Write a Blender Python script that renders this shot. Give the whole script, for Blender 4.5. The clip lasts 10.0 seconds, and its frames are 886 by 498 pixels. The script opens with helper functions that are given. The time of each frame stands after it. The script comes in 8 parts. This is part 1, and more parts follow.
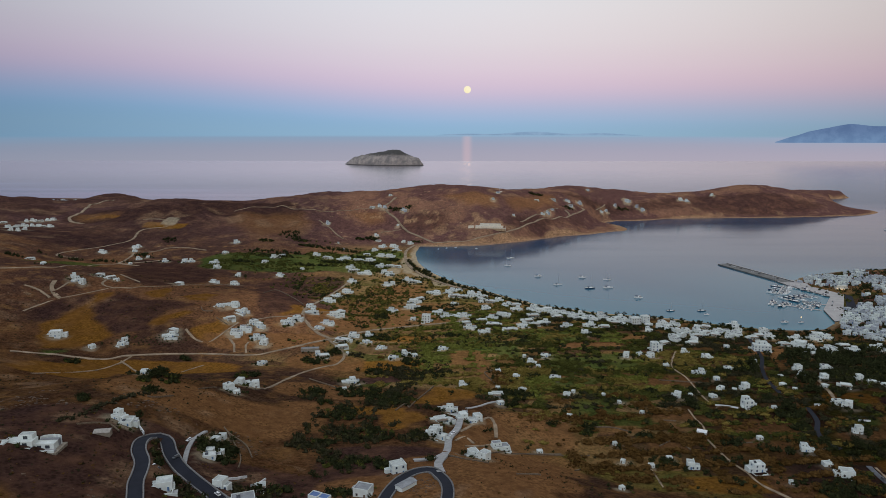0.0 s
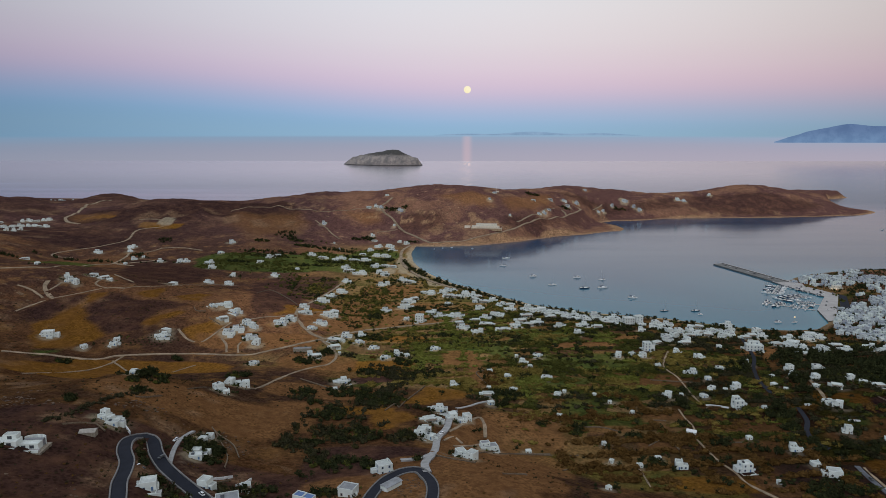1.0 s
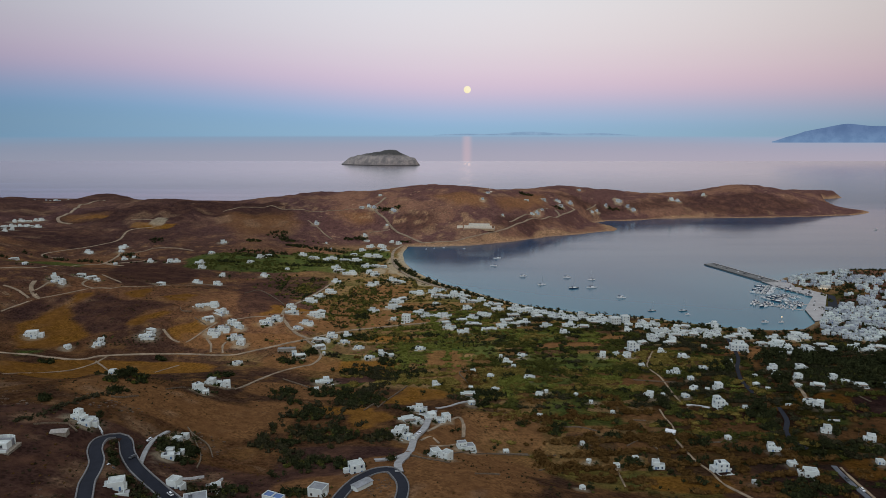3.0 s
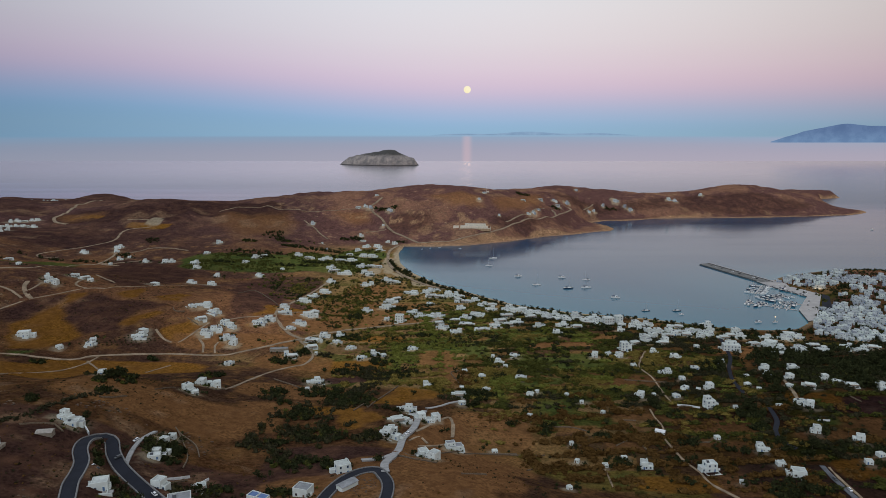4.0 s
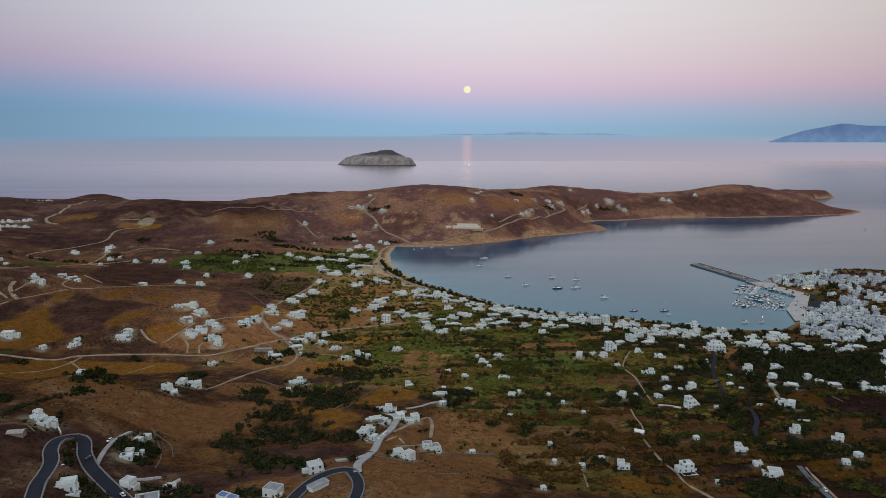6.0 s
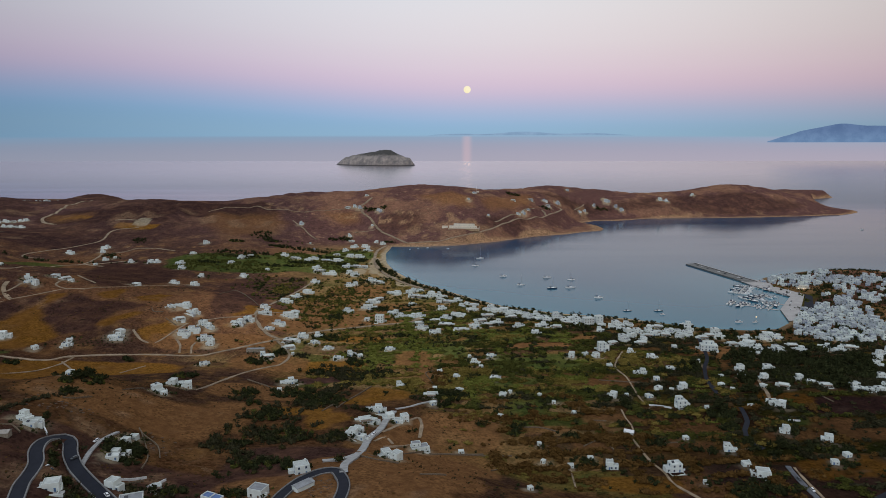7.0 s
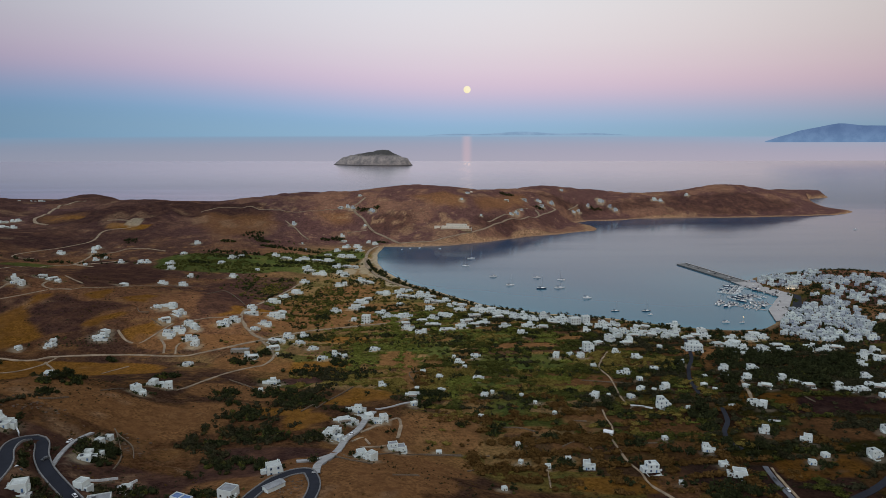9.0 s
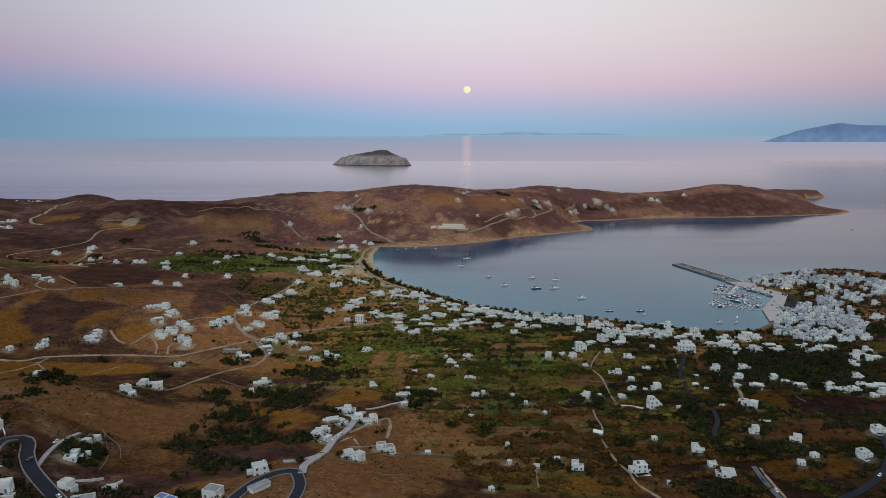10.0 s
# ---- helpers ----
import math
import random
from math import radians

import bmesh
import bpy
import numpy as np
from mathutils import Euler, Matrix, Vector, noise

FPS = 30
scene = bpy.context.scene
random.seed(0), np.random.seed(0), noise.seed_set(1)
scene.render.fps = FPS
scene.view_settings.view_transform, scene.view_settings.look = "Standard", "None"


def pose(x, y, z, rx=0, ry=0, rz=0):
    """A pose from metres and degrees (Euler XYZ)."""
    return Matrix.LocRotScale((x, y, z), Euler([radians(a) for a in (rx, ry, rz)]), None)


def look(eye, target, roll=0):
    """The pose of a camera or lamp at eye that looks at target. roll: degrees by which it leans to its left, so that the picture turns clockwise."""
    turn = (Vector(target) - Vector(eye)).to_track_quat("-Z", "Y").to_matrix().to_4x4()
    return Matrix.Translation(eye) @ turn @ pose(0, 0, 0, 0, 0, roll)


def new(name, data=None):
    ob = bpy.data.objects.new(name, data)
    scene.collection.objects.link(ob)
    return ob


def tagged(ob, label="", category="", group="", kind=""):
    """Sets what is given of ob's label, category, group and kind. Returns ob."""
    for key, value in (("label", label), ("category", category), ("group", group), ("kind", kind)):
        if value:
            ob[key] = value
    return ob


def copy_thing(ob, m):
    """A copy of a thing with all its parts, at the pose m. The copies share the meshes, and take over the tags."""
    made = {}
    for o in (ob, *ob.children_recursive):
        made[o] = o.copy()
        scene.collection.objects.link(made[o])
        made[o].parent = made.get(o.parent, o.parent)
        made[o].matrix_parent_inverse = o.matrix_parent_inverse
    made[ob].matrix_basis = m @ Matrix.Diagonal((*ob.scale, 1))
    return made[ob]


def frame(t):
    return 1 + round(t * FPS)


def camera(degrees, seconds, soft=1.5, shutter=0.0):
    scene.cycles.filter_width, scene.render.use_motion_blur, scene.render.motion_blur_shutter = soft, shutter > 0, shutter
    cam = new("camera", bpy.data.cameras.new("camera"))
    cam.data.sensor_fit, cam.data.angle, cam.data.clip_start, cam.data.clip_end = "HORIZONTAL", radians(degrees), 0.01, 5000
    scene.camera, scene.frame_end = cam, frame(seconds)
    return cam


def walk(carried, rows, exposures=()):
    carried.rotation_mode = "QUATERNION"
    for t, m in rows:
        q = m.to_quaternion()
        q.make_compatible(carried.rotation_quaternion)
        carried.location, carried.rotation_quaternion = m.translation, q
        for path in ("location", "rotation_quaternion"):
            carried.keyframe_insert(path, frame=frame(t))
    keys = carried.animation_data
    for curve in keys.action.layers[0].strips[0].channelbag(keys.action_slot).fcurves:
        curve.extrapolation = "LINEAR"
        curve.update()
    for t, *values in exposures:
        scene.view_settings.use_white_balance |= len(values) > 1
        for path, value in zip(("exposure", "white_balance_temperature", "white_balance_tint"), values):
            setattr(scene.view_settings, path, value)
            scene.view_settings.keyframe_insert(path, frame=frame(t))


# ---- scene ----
# ---- camera and its way ----
cam = camera(65.76, 10.0, soft=0.7)
PATH = [
    (0.0, (-5.25, 2.43, 231.03), 0.05),
    (2.5, (14.58, 2.02, 231.16), 0.02),
    (5.0, (34.42, 1.79, 231.38), -0.01),
    (7.5, (54.18, 1.99, 231.60), -0.04),
    (10.0, (73.93, 2.49, 231.74), -0.08),
]
PITCH = -9.945
walk(cam, [(t, look(eye, (eye[0], eye[1] + 100 * math.cos(radians(PITCH)), eye[2] + 100 * math.sin(radians(PITCH))), roll))
           for t, eye, roll in PATH])

# ---- dusk sky, afterglow and moon ----
MOON_WAY = Vector((0.0345, 0.9979, 0.0549)).normalized()


def dusk_world():
    world = bpy.data.worlds.new("dusk_sky")
    scene.world = world
    world.use_nodes = True
    nt = world.node_tree
    nt.nodes.clear()
    n, ln = nt.nodes.new, nt.links.new
    out, bg = n("ShaderNodeOutputWorld"), n("ShaderNodeBackground")
    co, sep = n("ShaderNodeTexCoord"), n("ShaderNodeSeparateXYZ")
    ln(co.outputs["Generated"], sep.inputs[0])

    def ramp(stops):
        r = n("ShaderNodeValToRGB")
        r.color_ramp.interpolation = "B_SPLINE"
        el = r.color_ramp.elements
        while len(el) < len(stops):
            el.new(0.5)
        for e, (p, c) in zip(el, stops):
            e.position, e.color = p, (*c, 1)
        return r

    lift = n("ShaderNodeMapRange")          # height over the horizon, stretched near it
    lift.inputs[1].default_value, lift.inputs[2].default_value = -0.02, 0.30
    lean = n("ShaderNodeMapRange")          # the earth's shadow stands higher towards the north
    lean.interpolation_type = "SMOOTHSTEP"
    ln(sep.outputs["X"], lean.inputs[0])
    lean.inputs[1].default_value, lean.inputs[2].default_value = 0.05, -0.55
    lean.inputs[4].default_value = -0.030
    tall = n("ShaderNodeMath")
    ln(sep.outputs["Z"], tall.inputs[0])
    ln(lean.outputs[0], tall.inputs[1])
    ln(tall.outputs[0], lift.inputs[0])
    east = ramp([(0.0, SKY[0]), (0.055, SKY[1]), (0.10, SKY[2]), (0.17, SKY[3]), (0.24, SKY[4]), (0.32, SKY[5]), (0.43, SKY[6]), (0.62, SKY[7]), (1.0, SKY[8])])
    west = ramp([(0.0, (0.50, 0.33, 0.24)), (0.10, (1.05, 0.70, 0.46)), (0.30, (1.05, 0.82, 0.66)), (0.6, (0.80, 0.72, 0.68)), (1.0, SKY[8])])
    ln(lift.outputs[0], east.inputs[0])
    ln(lift.outputs[0], west.inputs[0])
    side = n("ShaderNodeMapRange")
    side.inputs[1].default_value, side.inputs[2].default_value = 0.2, -0.7
    side.interpolation_type = "SMOOTHSTEP"
    ln(sep.outputs["Y"], side.inputs[0])
    mix = n("ShaderNodeMix")
    mix.data_type = "RGBA"
    ln(side.outputs[0], mix.inputs[0])
    ln(east.outputs[0], mix.inputs[6])
    ln(west.outputs[0], mix.inputs[7])
    # the sky warms a little towards the south
    warm = n("ShaderNodeMapRange")
    warm.inputs[1].default_value, warm.inputs[2].default_value = -0.6, 0.6
    ln(sep.outputs["X"], warm.inputs[0])
    tint = n("ShaderNodeMix")
    tint.data_type = "RGBA"
    ln(warm.outputs[0], tint.inputs[0])
    tint.inputs[6].default_value = (0.75, 0.83, 0.91, 1)
    tint.inputs[7].default_value = (0.99, 0.955, 0.905, 1)
    warmed = n("ShaderNodeMix")
    warmed.data_type, warmed.blend_type = "RGBA", "MULTIPLY"
    warmed.inputs[0].default_value = 1
    ln(mix.outputs[2], warmed.inputs[6])
    ln(tint.outputs[2], warmed.inputs[7])
    # and dims a little towards both sides
    away = n("ShaderNodeMath")
    away.operation = "MULTIPLY"
    ln(sep.outputs["X"], away.inputs[0])
    ln(sep.outputs["X"], away.inputs[1])
    fade = n("ShaderNodeMapRange")
    ln(away.outputs[0], fade.inputs[0])
    fade.inputs[1].default_value, fade.inputs[2].default_value = 0.0, 0.32
    fade.inputs[3].default_value, fade.inputs[4].default_value = 1.20, 0.82
    scaled = n("ShaderNodeVectorMath")
    scaled.operation = "SCALE"
    ln(warmed.outputs[2], scaled.inputs[0])
    ln(fade.outputs[0], scaled.inputs["Scale"])
    # beneath the horizon the open sea is painted on, its lavender sheen included
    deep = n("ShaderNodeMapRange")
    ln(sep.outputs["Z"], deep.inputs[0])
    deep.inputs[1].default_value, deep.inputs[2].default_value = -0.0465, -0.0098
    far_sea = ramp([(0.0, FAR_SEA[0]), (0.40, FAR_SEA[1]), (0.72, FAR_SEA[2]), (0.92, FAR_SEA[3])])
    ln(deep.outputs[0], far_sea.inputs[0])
    edge = n("ShaderNodeMapRange")
    ln(sep.outputs["Z"], edge.inputs[0])
    edge.inputs[1].default_value, edge.inputs[2].default_value = -0.0088, -0.0118
    dim = n("ShaderNodeMapRange")
    ln(away.outputs[0], dim.inputs[0])
    dim.inputs[1].default_value, dim.inputs[2].default_value = 0.0, 0.30
    dim.inputs[3].default_value, dim.inputs[4].default_value = 1.0, 0.93
    sea = n("ShaderNodeVectorMath")
    sea.operation = "SCALE"
    ln(far_sea.outputs[0], sea.inputs[0])
    ln(dim.outputs[0], sea.inputs["Scale"])
    cool = n("ShaderNodeMix")
    cool.data_type = "RGBA"
    ln(warm.outputs[0], cool.inputs[0])
    cool.inputs[6].default_value, cool.inputs[7].default_value = (0.68, 0.79, 0.83, 1), (1.05, 1.01, 1.0, 1)
    cooled = n("ShaderNodeMix")
    cooled.data_type, cooled.blend_type = "RGBA", "MULTIPLY"
    cooled.inputs[0].default_value = 1
    ln(sea.outputs[0], cooled.inputs[6])
    ln(cool.outputs[2], cooled.inputs[7])
    path = n("ShaderNodeMapRange")          # the moon's glitter on the sea, painted into the colour
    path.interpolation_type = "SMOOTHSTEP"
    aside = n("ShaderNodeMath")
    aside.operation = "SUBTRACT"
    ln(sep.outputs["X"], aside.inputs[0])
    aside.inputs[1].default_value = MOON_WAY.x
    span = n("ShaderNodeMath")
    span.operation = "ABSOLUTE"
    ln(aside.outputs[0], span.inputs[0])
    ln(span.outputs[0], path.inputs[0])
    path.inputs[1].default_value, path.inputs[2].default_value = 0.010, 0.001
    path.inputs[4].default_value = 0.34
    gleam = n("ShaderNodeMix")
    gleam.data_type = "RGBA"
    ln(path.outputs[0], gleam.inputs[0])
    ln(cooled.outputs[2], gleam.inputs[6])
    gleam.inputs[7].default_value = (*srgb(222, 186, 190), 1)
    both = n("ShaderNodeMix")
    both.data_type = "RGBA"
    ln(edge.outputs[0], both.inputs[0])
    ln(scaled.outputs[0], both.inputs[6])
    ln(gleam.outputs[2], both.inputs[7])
    # the full moon: a disc a quarter of a degree in radius
    dot = n("ShaderNodeVectorMath")
    dot.operation = "DOT_PRODUCT"
    dot.inputs[1].default_value = MOON_WAY
    nrm = n("ShaderNodeVectorMath")
    nrm.operation = "NORMALIZE"
    ln(co.outputs["Generated"], nrm.inputs[0])
    ln(nrm.outputs[0], dot.inputs[0])
    disc = n("ShaderNodeMapRange")
    disc.inputs[1].default_value, disc.inputs[2].default_value = math.cos(radians(0.31)), math.cos(radians(0.26))
    ln(dot.outputs["Value"], disc.inputs[0])
    spots = n("ShaderNodeTexNoise")
    spots.inputs["Scale"].default_value, spots.inputs["Detail"].default_value = 260, 2
    ln(nrm.outputs[0], spots.inputs["Vector"])
    face = n("ShaderNodeMix")
    face.data_type = "RGBA"
    face.inputs[6].default_value, face.inputs[7].default_value = (0.93, 0.80, 0.46, 1), (1.0, 0.95, 0.72, 1)
    ln(spots.outputs[0], face.inputs[0])
    moon = n("ShaderNodeMix")
    moon.data_type = "RGBA"
    ln(disc.outputs[0], moon.inputs[0])
    ln(both.outputs[2], moon.inputs[6])
    ln(face.outputs[2], moon.inputs[7])
    ln(moon.outputs[2], bg.inputs["Color"])
    ln(bg.outputs[0], out.inputs["Surface"])


def srgb(r, g, b):
    return tuple((c / 255 / 12.92) if c < 11 else ((c / 255 + 0.055) / 1.055) ** 2.4 for c in (r, g, b))


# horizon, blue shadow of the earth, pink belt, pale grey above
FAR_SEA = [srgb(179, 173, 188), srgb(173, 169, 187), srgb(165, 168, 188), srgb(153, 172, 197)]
SKY = [srgb(142, 173, 196), srgb(139, 172, 199), srgb(147, 175, 205), srgb(178, 178, 204), srgb(206, 184, 203),
       srgb(214, 196, 208), srgb(217, 207, 212), srgb(222, 219, 222), srgb(196, 206, 216)]
dusk_world()

glow = new("afterglow_sun", bpy.data.lights.new("afterglow_sun", "SUN"))     # the western sky after sunset, low behind the camera
glow.data.energy, glow.data.angle, glow.data.color = 1.18, radians(60), (0.92, 0.955, 1.0)
glow.matrix_world = look((-350, -760, 720), (0, 0, 0))
moonlight = new("moonlight", bpy.data.lights.new("moonlight", "SUN"))
moonlight.data.energy, moonlight.data.angle, moonlight.data.color = 0.00028, radians(0.55), (1.0, 0.55, 0.40)
moonlight.matrix_world = look(MOON_WAY * 1000, (0, 0, 0))

# ---- materials ----
def material(name, rough=0.8, metal=0.0):
    m = bpy.data.materials.new(name)
    m.use_nodes = True
    nt = m.node_tree
    b = nt.nodes["Principled BSDF"]
    b.inputs["Roughness"].default_value, b.inputs["Metallic"].default_value = rough, metal
    return m, nt, b


def node(nt, kind, **values):
    x = nt.nodes.new(kind)
    for key, v in values.items():
        x.inputs[key.replace("_", " ")].default_value = v
    return x


def mixed(nt, factor, a, b, mode="MIX"):
    m = nt.nodes.new("ShaderNodeMix")
    m.data_type, m.blend_type = "RGBA", mode
    for slot, v in ((0, factor), (6, a), (7, b)):
        if isinstance(v, bpy.types.NodeSocket):
            nt.links.new(v, m.inputs[slot])
        elif slot == 0:
            m.inputs[0].default_value = v
        else:
            m.inputs[slot].default_value = (*v, 1)
    return m.outputs[2]


def stepped(nt, value, lo, hi):
    r = nt.nodes.new("ShaderNodeMapRange")
    r.interpolation_type = "SMOOTHSTEP"
    nt.links.new(value, r.inputs[0])
    r.inputs[1].default_value, r.inputs[2].default_value = lo, hi
    return r.outputs[0]


def noise_of(nt, scale, detail=4, rough=0.55, where=None, stretch=None):
    t = node(nt, "ShaderNodeTexNoise", Scale=scale, Detail=detail, Roughness=rough)
    if where is None:
        where = nt.nodes.new("ShaderNodeNewGeometry").outputs["Position"]
    if stretch:
        mp = nt.nodes.new("ShaderNodeMapping")
        mp.inputs["Scale"].default_value = stretch
        nt.links.new(where, mp.inputs[0])
        where = mp.outputs[0]
    nt.links.new(where, t.inputs["Vector"])
    return t.outputs[0]


def relief(nt, b, height, strength, distance):
    u = node(nt, "ShaderNodeBump", Strength=strength, Distance=distance)
    nt.links.new(height, u.inputs["Height"])
    nt.links.new(u.outputs[0], b.inputs["Normal"])


def plain(name, colour, rough=0.8, metal=0.0, vary=0.25, scale=0.6, per_object=0.15, bump=0.0, per_island=0.0):
    """A worn surface: its colour varies at two scales and from piece to piece."""
    m, nt, b = material(name, rough, metal)
    b.inputs["Specular IOR Level"].default_value = 0.12 if rough > 0.88 else 0.5
    dark = tuple(c * (1 - vary) for c in colour)
    f = stepped(nt, noise_of(nt, scale, 5), 0.3, 0.7)
    c = mixed(nt, f, dark, colour)
    f2 = stepped(nt, noise_of(nt, scale * 9, 3), 0.35, 0.75)
    c = mixed(nt, f2, c, mixed(nt, 1.0, c, (1 - vary * 0.5,) * 3, "MULTIPLY"))
    if per_object:
        info = nt.nodes.new("ShaderNodeObjectInfo")
        k = nt.nodes.new("ShaderNodeMapRange")
        nt.links.new(info.outputs["Random"], k.inputs[0])
        k.inputs[3].default_value, k.inputs[4].default_value = 1 - per_object, 1.0
        comb = nt.nodes.new("ShaderNodeCombineColor")
        for i in range(3):
            nt.links.new(k.outputs[0], comb.inputs[i])
        c = mixed(nt, 1.0, c, comb.outputs[0], "MULTIPLY")
    if per_island:
        geo = nt.nodes.new("ShaderNodeNewGeometry")
        c = mixed(nt, geo.outputs["Random Per Island"], mixed(nt, 1.0, c, (1 - per_island, 1 - per_island, 1 - per_island * 0.8), "MULTIPLY"), c)
    nt.links.new(c, b.inputs["Base Color"])
    if bump:
        relief(nt, b, noise_of(nt, scale * 6, 4), 0.5, bump)
    return m


def ground_material():
    m, nt, b = material("hillside", 0.95)
    b.inputs["Specular IOR Level"].default_value = 0.0
    at = nt.nodes.new("ShaderNodeAttribute")
    at.attribute_name = "cover"
    sep = nt.nodes.new("ShaderNodeSeparateColor")
    nt.links.new(at.outputs["Color"], sep.inputs[0])
    green, ochre, bare = sep.outputs[0], sep.outputs[1], sep.outputs[2]
    at2 = nt.nodes.new("ShaderNodeAttribute")
    at2.attribute_name = "land"
    sep2 = nt.nodes.new("ShaderNodeSeparateColor")
    nt.links.new(at2.outputs["Color"], sep2.inputs[0])
    valley, rock, sand = sep2.outputs[0], sep2.outputs[1], sep2.outputs[2]
    big, mid, fine = noise_of(nt, 0.008, 6, 0.6), noise_of(nt, 0.045, 6, 0.65), noise_of(nt, 0.35, 5, 0.7)
    heath = mixed(nt, stepped(nt, big, 0.38, 0.62), (0.050, 0.027, 0.020), (0.096, 0.044, 0.021))
    heath = mixed(nt, stepped(nt, mid, 0.42, 0.72), heath, (0.150, 0.074, 0.030))
    heath = mixed(nt, stepped(nt, fine, 0.42, 0.72), heath, mixed(nt, 1.0, heath, (0.50, 0.49, 0.50), "MULTIPLY"))
    # greyer, purplish schist on the hills beyond the bay
    place = nt.nodes.new("ShaderNodeSeparateXYZ")
    nt.links.new(nt.nodes.new("ShaderNodeNewGeometry").outputs["Position"], place.inputs[0])
    schist = mixed(nt, stepped(nt, big, 0.44, 0.58), (0.092, 0.047, 0.036), (0.180, 0.086, 0.046))
    schist = mixed(nt, stepped(nt, mid, 0.50, 0.72), schist, (0.230, 0.122, 0.053))
    schist = mixed(nt, stepped(nt, fine, 0.48, 0.66), schist, mixed(nt, 1.0, schist, (0.62, 0.60, 0.62), "MULTIPLY"))
    far_rock = mixed(nt, stepped(nt, big, 0.49, 0.60), (0.098, 0.050, 0.048), (0.168, 0.088, 0.064))
    far_rock = mixed(nt, stepped(nt, mid, 0.58, 0.74), far_rock, (0.240, 0.136, 0.094))
    far_rock = mixed(nt, stepped(nt, fine, 0.48, 0.66), far_rock, mixed(nt, 1.0, far_rock, (0.72, 0.70, 0.72), "MULTIPLY"))
    schist = mixed(nt, stepped(nt, place.outputs["Y"], 1150, 1400), schist, far_rock)
    # bare pale rock breaks through in small scraps
    scraps = nt.nodes.new("ShaderNodeMath")
    scraps.operation = "MULTIPLY"
    nt.links.new(stepped(nt, noise_of(nt, 0.11, 6, 0.75), 0.60, 0.66), scraps.inputs[0])
    nt.links.new(stepped(nt, noise_of(nt, 0.011, 4, 0.6), 0.46, 0.60), scraps.inputs[1])
    schist = mixed(nt, scraps.outputs[0], schist, (0.27, 0.185, 0.125))
    heath = mixed(nt, stepped(nt, place.outputs["Y"], 520, 820), heath, schist)
    # old terraces: paler lines that follow the height
    zed = nt.nodes.new("ShaderNodeSeparateXYZ")
    nt.links.new(nt.nodes.new("ShaderNodeNewGeometry").outputs["Position"], zed.inputs[0])
    step = nt.nodes.new("ShaderNodeMath")
    step.operation = "MULTIPLY_ADD"
    nt.links.new(zed.outputs["Z"], step.inputs[0])
    step.inputs[1].default_value = 0.16
    lean = nt.nodes.new("ShaderNodeMath")
    lean.operation = "MULTIPLY"
    nt.links.new(mid, lean.inputs[0])
    lean.inputs[1].default_value = 3.2
    nt.links.new(lean.outputs[0], step.inputs[2])
    part_of = nt.nodes.new("ShaderNodeMath")
    part_of.operation = "FRACT"
    nt.links.new(step.outputs[0], part_of.inputs[0])
    line = nt.nodes.new("ShaderNodeMath")
    line.operation = "MULTIPLY"
    nt.links.new(stepped(nt, part_of.outputs[0], 0.80, 0.97), line.inputs[0])
    nt.links.new(stepped(nt, noise_of(nt, 0.016, 5, 0.7), 0.52, 0.66), line.inputs[1])
    heath = mixed(nt, line.outputs[0], heath, mixed(nt, 0.5, heath, (0.20, 0.125, 0.080)))
    # small fields of the valley floor
    cells = node(nt, "ShaderNodeTexVoronoi", Scale=0.021, Randomness=0.75)
    cells.distance = "CHEBYCHEV"
    mp = nt.nodes.new("ShaderNodeMapping")
    mp.inputs["Rotation"].default_value, mp.inputs["Scale"].default_value = (0, 0, 0.12), (0.75, 1.5, 0.02)
    pos = nt.nodes.new("ShaderNodeNewGeometry").outputs["Position"]
    warp = nt.nodes.new("ShaderNodeVectorMath")
    warp.operation = "MULTIPLY_ADD"
    wn = node(nt, "ShaderNodeTexNoise", Scale=0.03, Detail=2.0)
    nt.links.new(pos, wn.inputs["Vector"])
    nt.links.new(wn.outputs["Color"], warp.inputs[0])
    warp.inputs[1].default_value = (14, 14, 0)
    nt.links.new(pos, warp.inputs[2])
    nt.links.new(warp.outputs[0], mp.inputs[0])
    nt.links.new(mp.outputs[0], cells.inputs["Vector"])
    pick = nt.nodes.new("ShaderNodeSeparateColor")
    nt.links.new(cells.outputs["Color"], pick.inputs[0])
    r = nt.nodes.new("ShaderNodeValToRGB")
    r.color_ramp.interpolation = "CONSTANT"
    el = r.color_ramp.elements
    fields = [(0.0, (0.150, 0.078, 0.033)), (0.16, (0.098, 0.086, 0.022)), (0.30, (0.215, 0.120, 0.050)), (0.46, (0.066, 0.072, 0.019)),
              (0.60, (0.145, 0.105, 0.030)), (0.74, (0.100, 0.054, 0.030)), (0.88, (0.250, 0.150, 0.070))]
    while len(el) < len(fields):
        el.new(0.5)
    for e, (p, c) in zip(el, fields):
        e.position, e.color = p, (*c, 1)
    nt.links.new(pick.outputs[0], r.inputs[0])
    field = mixed(nt, stepped(nt, mid, 0.45, 0.80), r.outputs[0], (0.100, 0.072, 0.028))
    field = mixed(nt, stepped(nt, fine, 0.42, 0.72), field, mixed(nt, 1.0, field, (0.5, 0.55, 0.5), "MULTIPLY"))
    # brightness put into the field colour: darker towards the harbour
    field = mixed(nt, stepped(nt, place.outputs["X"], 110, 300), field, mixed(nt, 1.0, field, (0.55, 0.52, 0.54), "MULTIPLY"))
    # paler, drier soil round the upper village
    dry = nt.nodes.new("ShaderNodeMath")
    dry.operation = "MULTIPLY"
    nt.links.new(stepped(nt, place.outputs["X"], 90, -40), dry.inputs[0])
